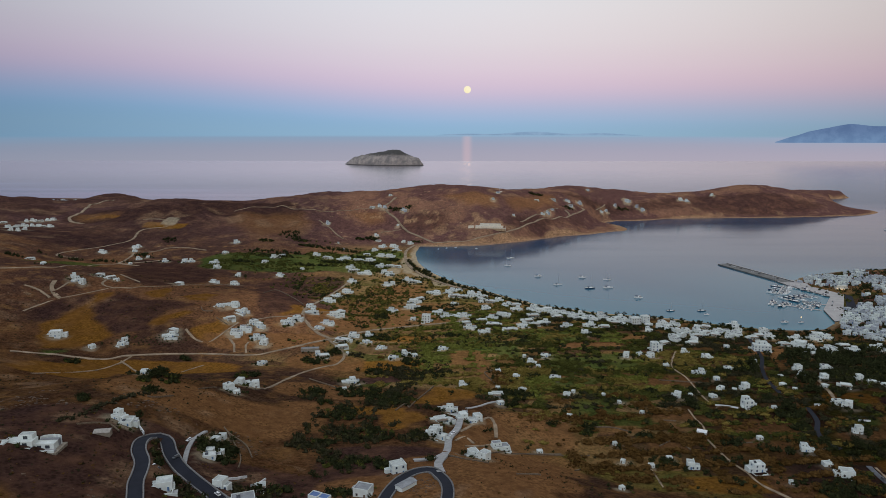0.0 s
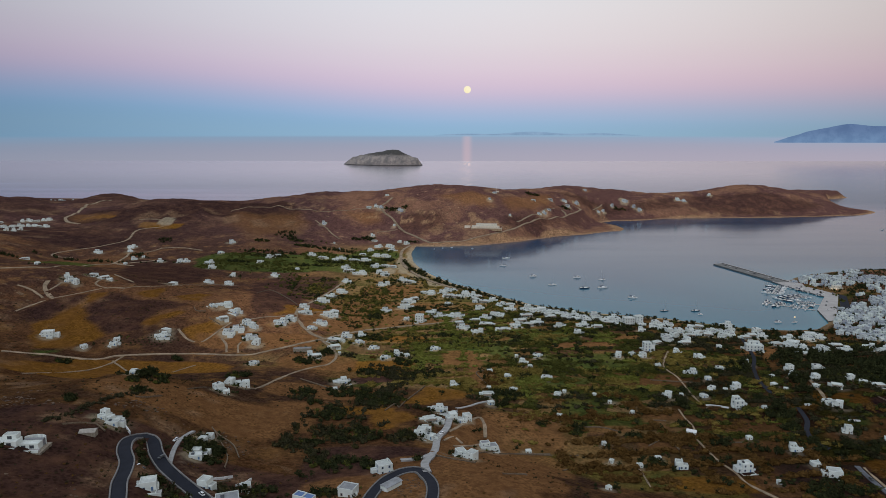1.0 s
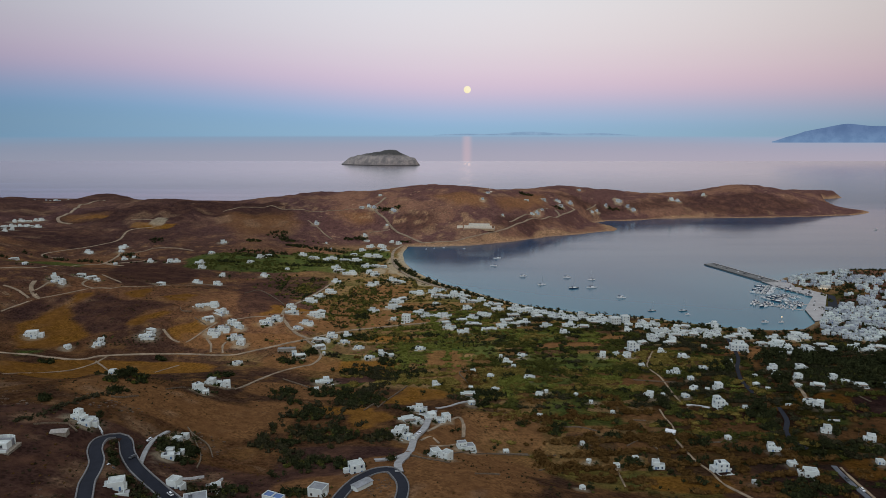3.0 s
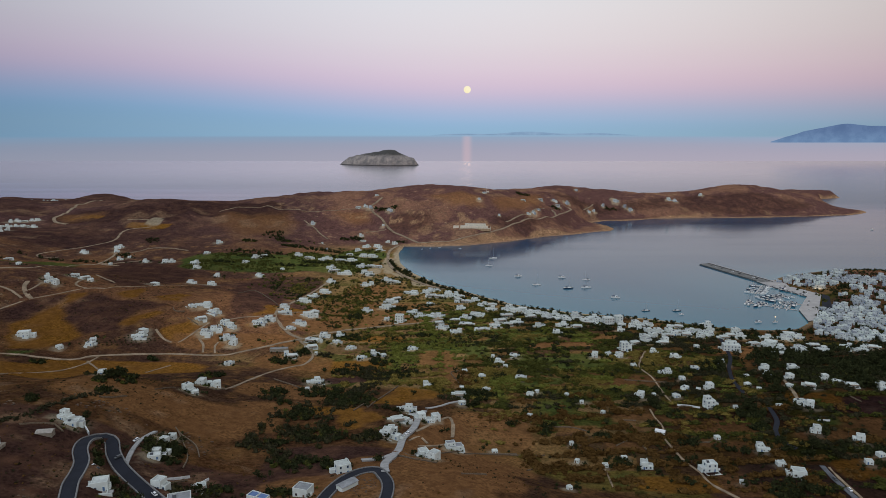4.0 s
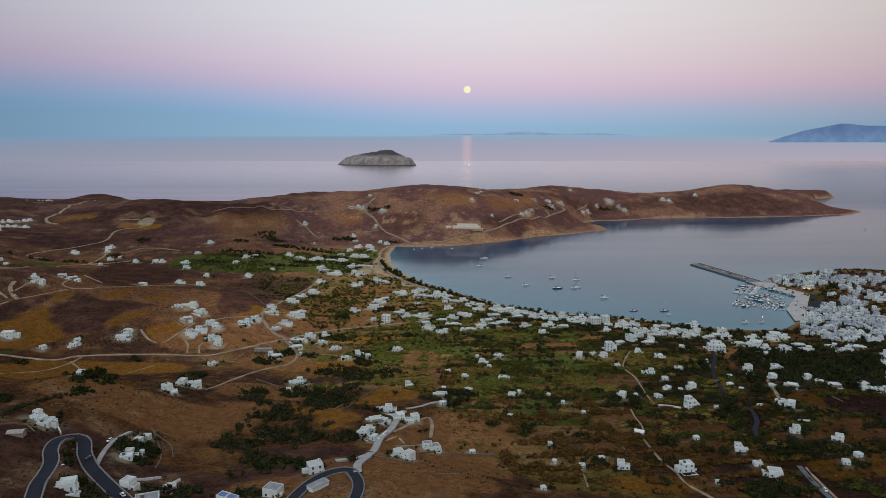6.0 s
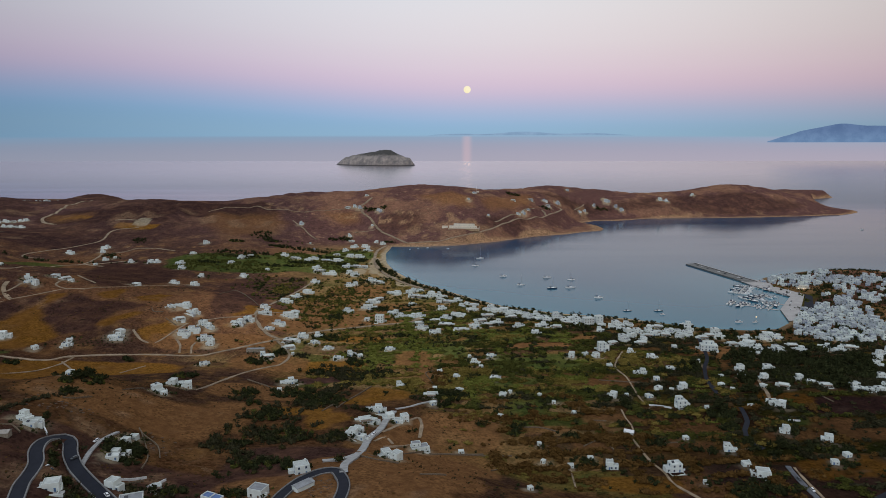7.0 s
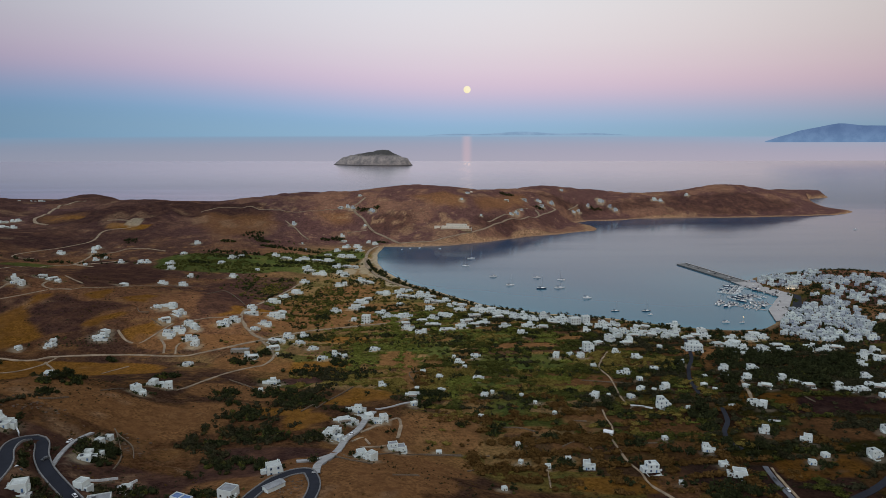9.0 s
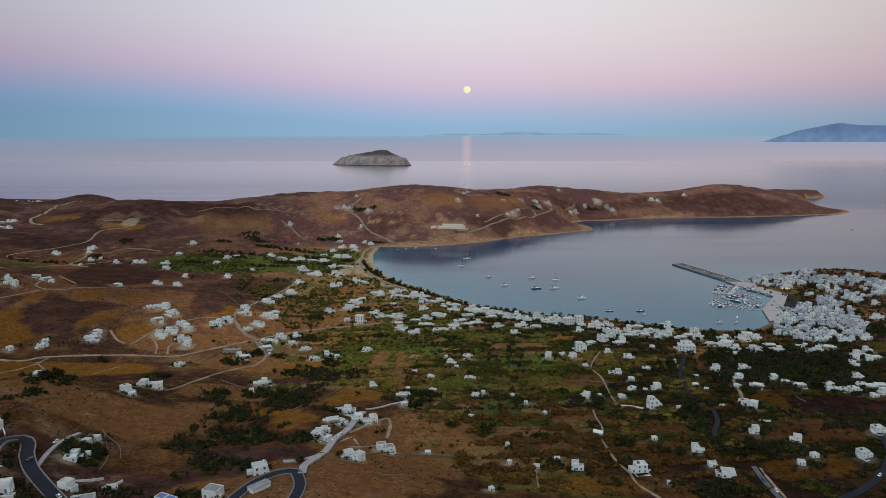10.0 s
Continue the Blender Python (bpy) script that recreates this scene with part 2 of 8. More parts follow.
    nt.links.new(stepped(nt, place.outputs["Y"], 600, 760), dry.inputs[1])
    light = nt.nodes.new("ShaderNodeMath")
    light.operation = "MULTIPLY"
    nt.links.new(dry.outputs[0], light.inputs[0])
    light.inputs[1].default_value = 0.5
    field = mixed(nt, light.outputs[0], field, mixed(nt, stepped(nt, mid, 0.35, 0.65), (0.150, 0.098, 0.042), (0.250, 0.155, 0.075)))
    at3 = nt.nodes.new("ShaderNodeAttribute")
    at3.attribute_name = "heather"
    c = mixed(nt, valley, heath, field)
    c = mixed(nt, at3.outputs["Fac"], c, mixed(nt, stepped(nt, mid, 0.4, 0.7), (0.050, 0.026, 0.024), (0.082, 0.040, 0.030)))
    c = mixed(nt, ochre, c, mixed(nt, stepped(nt, mid, 0.3, 0.7), (0.215, 0.098, 0.019), (0.150, 0.068, 0.019)))
    c = mixed(nt, green, c, mixed(nt, stepped(nt, mid, 0.3, 0.7), (0.052, 0.078, 0.021), (0.088, 0.088, 0.026)))
    c = mixed(nt, bare, c, mixed(nt, stepped(nt, mid, 0.3, 0.7), (0.225, 0.108, 0.046), (0.142, 0.066, 0.030)))
    stone = mixed(nt, stepped(nt, fine, 0.40, 0.62), (0.16, 0.092, 0.058), (0.33, 0.200, 0.125))
    c = mixed(nt, rock, c, stone)
    c = mixed(nt, sand, c, (0.285, 0.230, 0.170))
    # scrub: dark spots of thyme and heather, a metre or two wide
    spots = node(nt, "ShaderNodeTexVoronoi", Scale=0.42)
    nt.links.new(pos, spots.inputs["Vector"])
    d = stepped(nt, spots.outputs["Distance"], 0.62, 0.30)
    much = nt.nodes.new("ShaderNodeMath")
    much.operation = "MULTIPLY"
    nt.links.new(d, much.inputs[0])
    nt.links.new(stepped(nt, mid, 0.62, 0.40), much.inputs[1])
    less = nt.nodes.new("ShaderNodeMath")
    less.operation, less.use_clamp = "SUBTRACT", True
    nt.links.new(much.outputs[0], less.inputs[0])
    nt.links.new(sand, less.inputs[1])
    c = mixed(nt, less.outputs[0], c, mixed(nt, 1.0, c, (0.62, 0.63, 0.64), "MULTIPLY"))
    # mottled by stones, tufts and bare scraps
    mottle = noise_of(nt, 0.16, 8, 0.8)
    c = mixed(nt, stepped(nt, mottle, 0.36, 0.66), mixed(nt, 1.0, c, (0.72, 0.71, 0.70), "MULTIPLY"), mixed(nt, 1.0, c, (1.22, 1.20, 1.16), "MULTIPLY"))
    # brightness put into the colour by place: darker at harbour, west, slope; paler between
    harbour_dark = nt.nodes.new("ShaderNodeMath")
    harbour_dark.operation = "MULTIPLY"
    nt.links.new(stepped(nt, place.outputs["X"], 60, 300), harbour_dark.inputs[0])
    nt.links.new(stepped(nt, place.outputs["Y"], 720, 620), harbour_dark.inputs[1])
    c = mixed(nt, harbour_dark.outputs[0], c, mixed(nt, 1.0, c, (0.47, 0.46, 0.48), "MULTIPLY"))
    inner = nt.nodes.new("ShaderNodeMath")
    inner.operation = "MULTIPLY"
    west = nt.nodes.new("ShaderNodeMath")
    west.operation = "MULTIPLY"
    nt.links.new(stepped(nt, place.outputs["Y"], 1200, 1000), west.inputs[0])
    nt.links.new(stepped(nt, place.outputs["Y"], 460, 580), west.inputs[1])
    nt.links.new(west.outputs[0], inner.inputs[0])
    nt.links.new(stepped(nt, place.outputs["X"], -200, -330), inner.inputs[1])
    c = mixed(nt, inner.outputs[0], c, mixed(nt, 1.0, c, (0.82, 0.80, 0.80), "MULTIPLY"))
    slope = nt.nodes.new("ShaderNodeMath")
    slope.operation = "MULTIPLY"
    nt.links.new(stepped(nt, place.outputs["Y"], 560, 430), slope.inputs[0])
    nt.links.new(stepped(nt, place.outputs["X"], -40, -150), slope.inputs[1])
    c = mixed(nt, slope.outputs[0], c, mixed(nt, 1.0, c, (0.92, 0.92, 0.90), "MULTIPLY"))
    mid_pale = nt.nodes.new("ShaderNodeMath")
    mid_pale.operation = "MULTIPLY"
    nt.links.new(stepped(nt, place.outputs["Y"], 560, 700), mid_pale.inputs[0])
    nt.links.new(stepped(nt, place.outputs["X"], -300, -200), mid_pale.inputs[1])
    c = mixed(nt, mid_pale.outputs[0], c, mixed(nt, 1.0, c, (1.42, 1.36, 1.28), "MULTIPLY"))
    c = mixed(nt, 1.0, c, (0.98, 1.02, 1.0), "MULTIPLY")
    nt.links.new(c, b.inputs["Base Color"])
    high = nt.nodes.new("ShaderNodeMath")
    high.operation = "MULTIPLY_ADD"
    nt.links.new(mid, high.inputs[0])
    high.inputs[1].default_value = 1.6
    nt.links.new(mottle, high.inputs[2])
    relief(nt, b, high.outputs[0], 0.6, 2.2)
    return m


def sea_material():
    m, nt, b = material("calm_sea", 0.12)
    at = nt.nodes.new("ShaderNodeAttribute")
    at.attribute_name = "shallow"
    c = mixed(nt, at.outputs["Fac"], (0.009, 0.050, 0.104), (0.028, 0.155, 0.212))
    # cat's paws ruffle the bay; the open sea lies smooth and glossy
    open_sea = nt.nodes.new("ShaderNodeAttribute")
    open_sea.attribute_name = "open"
    streak = noise_of(nt, 0.004, 5, 0.6, stretch=(0.35, 2.4, 1))
    r = nt.nodes.new("ShaderNodeMapRange")
    nt.links.new(streak, r.inputs[0])
    r.inputs[1].default_value, r.inputs[2].default_value = 0.3, 0.7
    r.inputs[3].default_value, r.inputs[4].default_value = 0.07, 0.17
    calm = nt.nodes.new("ShaderNodeMix")
    swell = nt.nodes.new("ShaderNodeAttribute")
    swell.attribute_name = "swell"
    nt.links.new(swell.outputs["Fac"], calm.inputs[0])
    nt.links.new(r.outputs[0], calm.inputs[2])
    calm.inputs[3].default_value = 0.22
    nt.links.new(calm.outputs[0], b.inputs["Roughness"])
    # the open sea's grazing sheen is put in with distance, as lavender metal
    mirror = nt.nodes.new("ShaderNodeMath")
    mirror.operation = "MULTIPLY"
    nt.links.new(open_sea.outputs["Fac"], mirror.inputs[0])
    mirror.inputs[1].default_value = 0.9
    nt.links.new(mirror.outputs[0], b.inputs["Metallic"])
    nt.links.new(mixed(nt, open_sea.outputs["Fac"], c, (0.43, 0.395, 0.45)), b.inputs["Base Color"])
    b.inputs["IOR"].default_value = 1.26
    return m


MAT_GROUND = ground_material()
MAT_SEA = sea_material()

# ---- the land: broad rises and hollows (place, reach, height) and the coast ----
SLOPE_HILLS = [
    (-700, 300, 180, 38.8), (-500, 0, 520, 127.4), (-300, 240, 110, 11.5), (-270, 550, 75, -3.5), (-220, 350, 75, 10.9), (-220, 450, 75, 16.3),
    (-200, 0, 180, 15.6), (-120, 400, 75, -6.8), (-20, 500, 75, 6.5), (0, 120, 110, 11.6), (30, 350, 75, 11.4), (80, 450, 75, -9.6),
    (180, 420, 110, -6.6), (300, 0, 300, 38.2), (360, 360, 110, -9.6), (-222, 492, 24, 4.5),
]
VALLEY_HILLS = [
    (-900, 800, 180, 54.6), (-800, 1100, 180, 28.2), (-700, 900, 180, 24.4), (-600, 1100, 180, -16.7), (-500, 800, 180, 42.5), (-420, 700, 75, -14.3),
    (-320, 600, 75, -11.9), (-240, 780, 110, 17.5), (-220, 650, 75, -11.0), (-100, 1000, 180, -6.1), (-70, 600, 75, -6.2), (0, 600, 300, -9.8),
    (100, 800, 180, 6.9), (500, 900, 180, -9.7), (700, 1100, 180, 12.9), (900, 750, 300, 35.7),
]
RIDGE_HILLS_WEST = [
    (-1200, 1400, 520, 100.0), (-1200, 1500, 180, 7.0), (-1200, 1800, 180, 28.9), (-1200, 1900, 180, -42.9), (-1200, 2100, 180, 11.9), (-1200, 2250, 300, -28.0),
    (-1000, 1300, 180, -11.8), (-1000, 1800, 180, -31.6), (-1000, 2100, 180, 23.3), (-900, 1900, 180, 35.1), (-800, 1300, 180, -15.2), (-800, 1500, 180, -17.4),
    (-800, 1800, 180, 10.7), (-800, 2200, 180, -17.5), (-700, 2000, 180, -69.1), (-600, 1500, 180, 40.7), (-600, 2000, 180, 25.8), (-600, 2250, 300, -17.2),
    (-500, 1600, 180, -13.6), (-500, 1800, 180, 2.2), (-400, 1200, 180, 4.9), (-400, 2200, 180, 18.6), (-300, 1600, 180, 32.3), (-300, 2000, 180, -2.8),
    (-200, 1300, 180, -0.4), (-200, 1900, 180, -6.3), (-1036, 1698, 48, 7.0), (-1110, 1660, 62, -16.0), (-985, 2060, 75, 6.5),
]
RIDGE_HILLS_EAST = [
    (-200, 2200, 180, 0.4), (-150, 1750, 520, 50.4), (-100, 1400, 180, -46.7), (0, 1400, 180, 4.7), (0, 1600, 180, 36.2), (0, 1900, 180, 29.2),
    (0, 2100, 180, 19.8), (100, 1600, 180, 13.4), (200, 1900, 180, -21.8), (200, 2100, 180, -7.8), (300, 1400, 180, -46.7), (300, 1700, 180, 37.2),
    (300, 1900, 180, 45.1), (400, 1500, 180, 39.6), (500, 1600, 180, -146.8), (500, 2000, 180, 19.6), (600, 1800, 180, 21.7), (700, 1900, 180, 7.3),
    (700, 2200, 180, -9.7), (800, 1700, 180, -46.6), (900, 1800, 180, -18.1), (900, 2000, 180, 48.4), (900, 2100, 520, 22.5), (1100, 1800, 180, -25.9),
    (1200, 2000, 180, 18.9), (1350, 2250, 300, 13.1), (1400, 2100, 180, 8.0), (1200, 2060, 110, -30.0), (1210, 1960, 90, -15.0),
]
BEACH = [(-51, 1348), (-57, 1267), (-49, 1184), (-33, 1120), (-10, 1067), (18, 1015), (48, 981), (86, 930), (122, 890), (157, 869), (190, 850),
         (224, 839), (250, 831), (277, 823), (318, 801), (347, 786), (376, 777), (407, 772), (442, 777), (469, 803), (485, 858), (535, 930),
         (512, 996), (538, 1038), (558, 1059), (596, 1084)]
OPEN_COAST = [(650, 1108), (720, 1085), (800, 1010), (880, 920), (980, 800), (1120, 650), (1350, 450), (2600, 300), (2600, -900), (-2600, -900),
              (-2600, 2350), (-1500, 2330), (-900, 2250), (-400, 2200), (0, 2180), (300, 2230), (600, 2330), (1000, 2440), (1330, 2430), (1387, 2341),
              (1281, 2283), (1225, 2150), (1195, 2000), (1225, 1930)]
INNER_COAST = [(1197, 1895), (1137, 1857), (1047, 1833), (965, 1821), (884, 1809), (804, 1797), (655, 1797), (573, 1774), (491, 1741), (431, 1730),
               (398, 1708), (426, 1647), (429, 1590), (413, 1563), (377, 1546), (305, 1503), (238, 1471), (172, 1418), (122, 1389), (75, 1362),
               (52, 1355), (7, 1348), (-38, 1348)]
COAST = np.array(BEACH + OPEN_COAST + INNER_COAST, float)
HILLS = np.array(SLOPE_HILLS + VALLEY_HILLS + RIDGE_HILLS_WEST + RIDGE_HILLS_EAST, float)


def smooth(v, lo, hi):
    t = np.clip((v - lo) / (hi - lo), 0, 1)
    return t * t * (3 - 2 * t)


def grain(x, y, size, salt=0):
    """Smooth value noise in 0..1 on a square lattice of that size."""
    u, v = x / size, y / size
    i, j = np.floor(u), np.floor(v)
    f, g = u - i, v - j
    f, g = f * f * (3 - 2 * f), g * g * (3 - 2 * g)

    def h(a, b):
        s = np.sin(a * 127.1 + b * 311.7 + salt * 74.7) * 43758.5453
        return s - np.floor(s)
    return (h(i, j) * (1 - f) + h(i + 1, j) * f) * (1 - g) + (h(i, j + 1) * (1 - f) + h(i + 1, j + 1) * f) * g


def rough_noise(x, y, size, salt=0):
    return sum(grain(x + 13 * k, y - 7 * k, size / 2 ** k, salt + k) / 2 ** k for k in range(4)) / 1.875 - 0.5


def inland(x, y):
    """Metres from the coast: positive on land, negative at sea."""
    best = np.full(x.shape, 1e9)
    inside = np.zeros(x.shape, bool)
    a = COAST
    for (ax, ay), (bx, by) in zip(a, np.roll(a, -1, 0)):
        dx, dy = bx - ax, by - ay
        t = np.clip(((x - ax) * dx + (y - ay) * dy) / (dx * dx + dy * dy), 0, 1)
        best = np.minimum(best, (x - ax - t * dx) ** 2 + (y - ay - t * dy) ** 2)
        if ay != by:
            inside ^= ((ay > y) != (by > y)) & (x < (bx - ax) * (y - ay) / (by - ay) + ax)
    return np.where(inside, 1, -1) * np.sqrt(best)


def land_height(x, y):
    x, y = np.asarray(x, float), np.asarray(y, float)
    shape = x.shape
    x, y = x.ravel(), y.ravel()
    z = np.zeros(x.shape)
    for hx, hy, reach, high in HILLS:
        z += high * np.exp(-((x - hx) ** 2 + (y - hy) ** 2) / reach ** 2)
    z = np.maximum(z, 1.3)
    far = smooth(y, 1250, 1400)
    steep = smooth(z, 5, 25)
    z = z + steep * (rough_noise(x, y, 90, 3) * (5 + 3 * far) + rough_noise(x, y, 24, 9) * 1.6)
    z = z + steep * far * (0.11 - np.abs(rough_noise(x, y, 66, 91))) * 24     # gullies washed into the far slopes
    d = inland(x, y) + far * rough_noise(x, y, 45, 5) * 16
    width = 75 - 47 * far
    land = 1.1 * smooth(d, 0, 7) + z * smooth(d, 2 * far, width) ** (1 - 0.35 * far)
    land = np.where(d > 0, land, np.maximum(-0.07 * -d - 0.05, -12))
    return land.reshape(shape)


def ground(x, y):
    return float(land_height(np.array([x]), np.array([y]))[0])


# patches of other cover: place, half axes, turn in degrees
GREEN_FIELDS = [(-296, 1105, 95, 60, 5), (-170, 1145, 70, 70, 0), (-120, 1240, 40, 50, 0), (38, 704, 30, 20, 10), (80, 735, 40, 22, 5), (212, 581, 14, 8, 0),
                (-141, 873, 22, 26, 0), (120, 735, 30, 18, 0), (140, 650, 44, 16, 5), (-560, 985, 30, 60, 0), (110, 600, 26, 9, 5), (330, 515, 22, 8, 0)]
OCHRE_FIELDS = [
                (345, 560, 22, 12, 0), (325, 440, 30, 14, 10), (-270, 600, 70, 22, 10), (180, 410, 26, 12, 0), (-330, 560, 40, 22, 0), (-160, 800, 26, 12, 0),
                (-60, 490, 24, 9, 0), (-60, 640, 30, 14, 10), (-45, 720, 34, 10, 0), (-700, 1388, 34, 12, 0), (-545, 1325, 40, 14, 0)]
BARE_FIELDS = [(-101, 464, 10, 16, 0), (62, 488, 30, 30, 0), (20, 372, 50, 26, 0), (204, 600, 20, 11, 0), (246, 500, 30, 9, 0), (-60, 810, 60, 30, 0), (-100, 780, 50, 20, 0),
               (20, 660, 16, 22, 0), (-100, 545, 40, 24, 0), (-170, 450, 60, 30, 0), (385, 490, 34, 10, 0), (40, 425, 44, 30, 0), (-10, 335, 60, 26, 0), (130, 500, 17, 6, 5), (158, 472, 12, 6, 5), (180, 522, 18, 7, 5), (214, 519, 13, 6, 5),
               (150, 705, 34, 8, 5), (320, 489, 26, 8, 5), (225, 402, 20, 9, 0), (330, 690, 30, 9, 0), (120, 780, 40, 6, 5), (-120, 640, 34, 20, 0), (-100, 860, 46, 34, 0), (-70, 950, 40, 40, 0), (-190, 690, 60, 16, 10), (-30, 860, 40, 24, 0)]
HEATHER = [(-640, 1400, 130, 50, 0), (-700, 1210, 120, 50, 0), (-440, 1480, 120, 60, 0),
           (402, 545, 46, 17, 0), (-60, 600, 26, 10, 20), (545, 716, 40, 10, 0)]
DARK_SCRUB = [(-125, 318, 70, 50, 0), (-190, 335, 60, 50, 0), (-70, 300, 60, 40, 0), (-40, 390, 40, 30, 0), (270, 400, 70, 40, 0)]
CRAGS = [(-30, 1485, 14, 20, 0), (-303, 1528, 42, 16, -20), (68, 1464, 16, 26, 20), (-268, 1506, 20, 12, 0), (-73, 1491, 16, 18, 0), (-149, 1507, 30, 12, 0), (110, 1455, 12, 20, 10), (-360, 1506, 50, 8, 0), (30, 1400, 26, 14, 0), (700, 1960, 30, 12, 0), (150, 1690, 40, 14, 0)]
SAND_PLOTS = [(-544, 1345, 12, 16, 0), (-66, 1146, 9, 70, 5), (-36, 1057, 10, 30, 25), (-11, 1008, 12, 16, 40), (-85, 1085, 10, 18, 0)]


LOWER_TOWN = [(448, 752), (500, 838), (548, 912), (587, 935), (600, 900), (585, 830), (562, 760), (540, 718), (500, 712), (470, 724)]
UPPER_TOWN = [(535, 1020), (576, 1060), (612, 1040), (645, 1030), (680, 960), (715, 915), (700, 840), (640, 785), (618, 800), (612, 850), (606, 915), (604, 974), (580, 962), (552, 985)]
# plots with clear edges: corners on the plan
OCHRE_PLOTS = [
    [(-420, 680), (-409, 726), (-403, 751), (-400, 769), (-388, 775), (-390, 753), (-388, 734), (-374, 707), (-337, 668), (-343, 648), (-354, 633), (-379, 615)],
    [(-353, 786), (-344, 817), (-332, 817), (-329, 778), (-343, 770)],
    [(-308, 780), (-292, 809), (-276, 803), (-276, 767), (-297, 766)],
    [(-314, 698), (-310, 721), (-290, 738), (-279, 735), (-296, 711), (-304, 693)],
    [(-271, 695), (-248, 727), (-230, 723), (-246, 676), (-263, 681)],
    [(-30, 510), (-14, 580), (6, 573), (23, 556), (15, 537), (-10, 513)],
    [(-54, 483), (-25, 491), (-16, 479), (-33, 451), (-47, 454)],
    [(-192, 761), (-173, 811), (-167, 778), (-186, 757)],
]
FAR_HEATHER = [
    [(-820, 1524), (-619, 1473), (-540, 1500), (-478, 1398), (-522, 1347), (-611, 1359), (-703, 1351)],
    [(-944, 1503), (-889, 1580), (-801, 1456), (-826, 1426), (-889, 1415)],
    [(-717, 1314), (-614, 1304), (-590, 1242), (-633, 1152), (-662, 1113), (-704, 1154)],
    [(-88, 1529), (25, 1529), (38, 1425), (-21, 1403), (-84, 1459)],
    [(316, 1763), (617, 1889), (658, 1822), (482, 1778), (357, 1751)],
    [(700, 1952), (870, 1975), (1085, 1915), (975, 1851), (654, 1810)],
    [(138, 1504), (202, 1523), (316, 1590), (210, 1476), (133, 1436)],
]
HEATHER_PLOTS = [
    [(-525, 1116), (-417, 1102), (-358, 933), (-373, 841), (-446, 947)],
    [(-388, 734), (-385, 779), (-366, 781), (-343, 764), (-311, 768), (-282, 755), (-304, 730), (-314, 707), (-311, 682), (-338, 671), (-374, 707)],
    [(-443, 921), (-483, 1076), (-429, 1078), (-368, 1064), (-341, 991), (-326, 915), (-345, 850), (-365, 811), (-403, 837)],
    [(-424, 687), (-439, 712), (-427, 744), (-391, 778), (-403, 751), (-409, 723)],
    [(-266, 927), (-261, 1004), (-210, 1031), (-167, 1035), (-147, 990), (-159, 923), (-179, 845), (-168, 791), (-191, 759), (-210, 750)],
]
THICKET_PLOTS = [
    [(-81, 500), (-72, 530), (-61, 572), (-43, 573), (-25, 548), (-34, 507), (-55, 488), (-49, 454), (-59, 444), (-49, 413), (-64, 422), (-85, 435), (-96, 453), (-100, 478), (-91, 489)],
    [(-85, 403), (-71, 410), (-52, 395), (-56, 368), (-69, 367)],
    [(-110, 437), (-99, 436), (-86, 429), (-84, 406), (-98, 415)],
    [(-40, 444), (-20, 447), (-18, 433), (-29, 421), (-39, 429)],
    [(-68, 642), (3, 641), (6, 618), (-25, 611), (-46, 596), (-71, 613)],
    [(-127, 543), (-104, 529), (-99, 501), (-118, 516)],
    [(-45, 458), (-37, 462), (-35, 448), (-42, 446)],
]
BARE_PLOTS = [
    [(20, 636), (34, 665), (46, 644), (41, 571), (28, 569)],
    [(188, 607), (197, 622), (224, 613), (219, 595), (188, 593)],
    [(149, 471), (172, 480), (174, 465), (150, 461)],
    [(119, 502), (141, 502), (139, 492), (117, 492)],
    [(170, 516), (185, 512), (186, 492), (169, 495)],
    [(234, 523), (269, 521), (267, 494), (252, 490), (225, 500)],
    [(235, 480), (258, 485), (252, 453), (230, 451)],
    [(335, 689), (365, 683), (349, 644), (320, 640)],
    [(321, 617), (346, 613), (338, 581), (315, 581)],
    [(344, 525), (385, 518), (369, 493), (334, 499)],
    [(53, 733), (81, 729), (71, 714), (49, 717)],
    [(194, 747), (228, 746), (220, 725), (187, 715)],
    [(37, 483), (63, 490), (73, 460), (37, 437)],
    [(213, 490), (233, 485), (222, 462), (200, 462)],
    [(206, 426), (231, 431), (221, 409), (205, 409)],
    [(-117, 895), (-102, 935), (-80, 925), (-65, 890), (-78, 833), (-105, 849)],
    [(-165, 767), (-149, 797), (-114, 781), (-86, 783), (-89, 750), (-119, 727), (-147, 737)],
    [(-133, 501), (-89, 512), (-81, 493), (-88, 469), (-103, 451), (-118, 456)],
    [(-112, 474), (-101, 474), (-92, 446), (-100, 440)],
    [(3, 478), (19, 508), (31, 498), (30, 458), (14, 435)],
    [(-2, 386), (40, 411), (39, 328), (6, 324)],
]
TAN_PLOTS = [
    [(-81, 1607), (51, 1595), (116, 1573), (88, 1521), (0, 1547)],
    [(-428, 1441), (-295, 1486), (-253, 1427), (-302, 1312), (-360, 1286), (-423, 1352)],
    [(130, 1581), (283, 1738), (249, 1591), (165, 1529)],
    [(-768, 1429), (-684, 1405), (-665, 1354), (-729, 1346)],
    [(-199, 1503), (-138, 1517), (-128, 1480), (-169, 1461)],
]
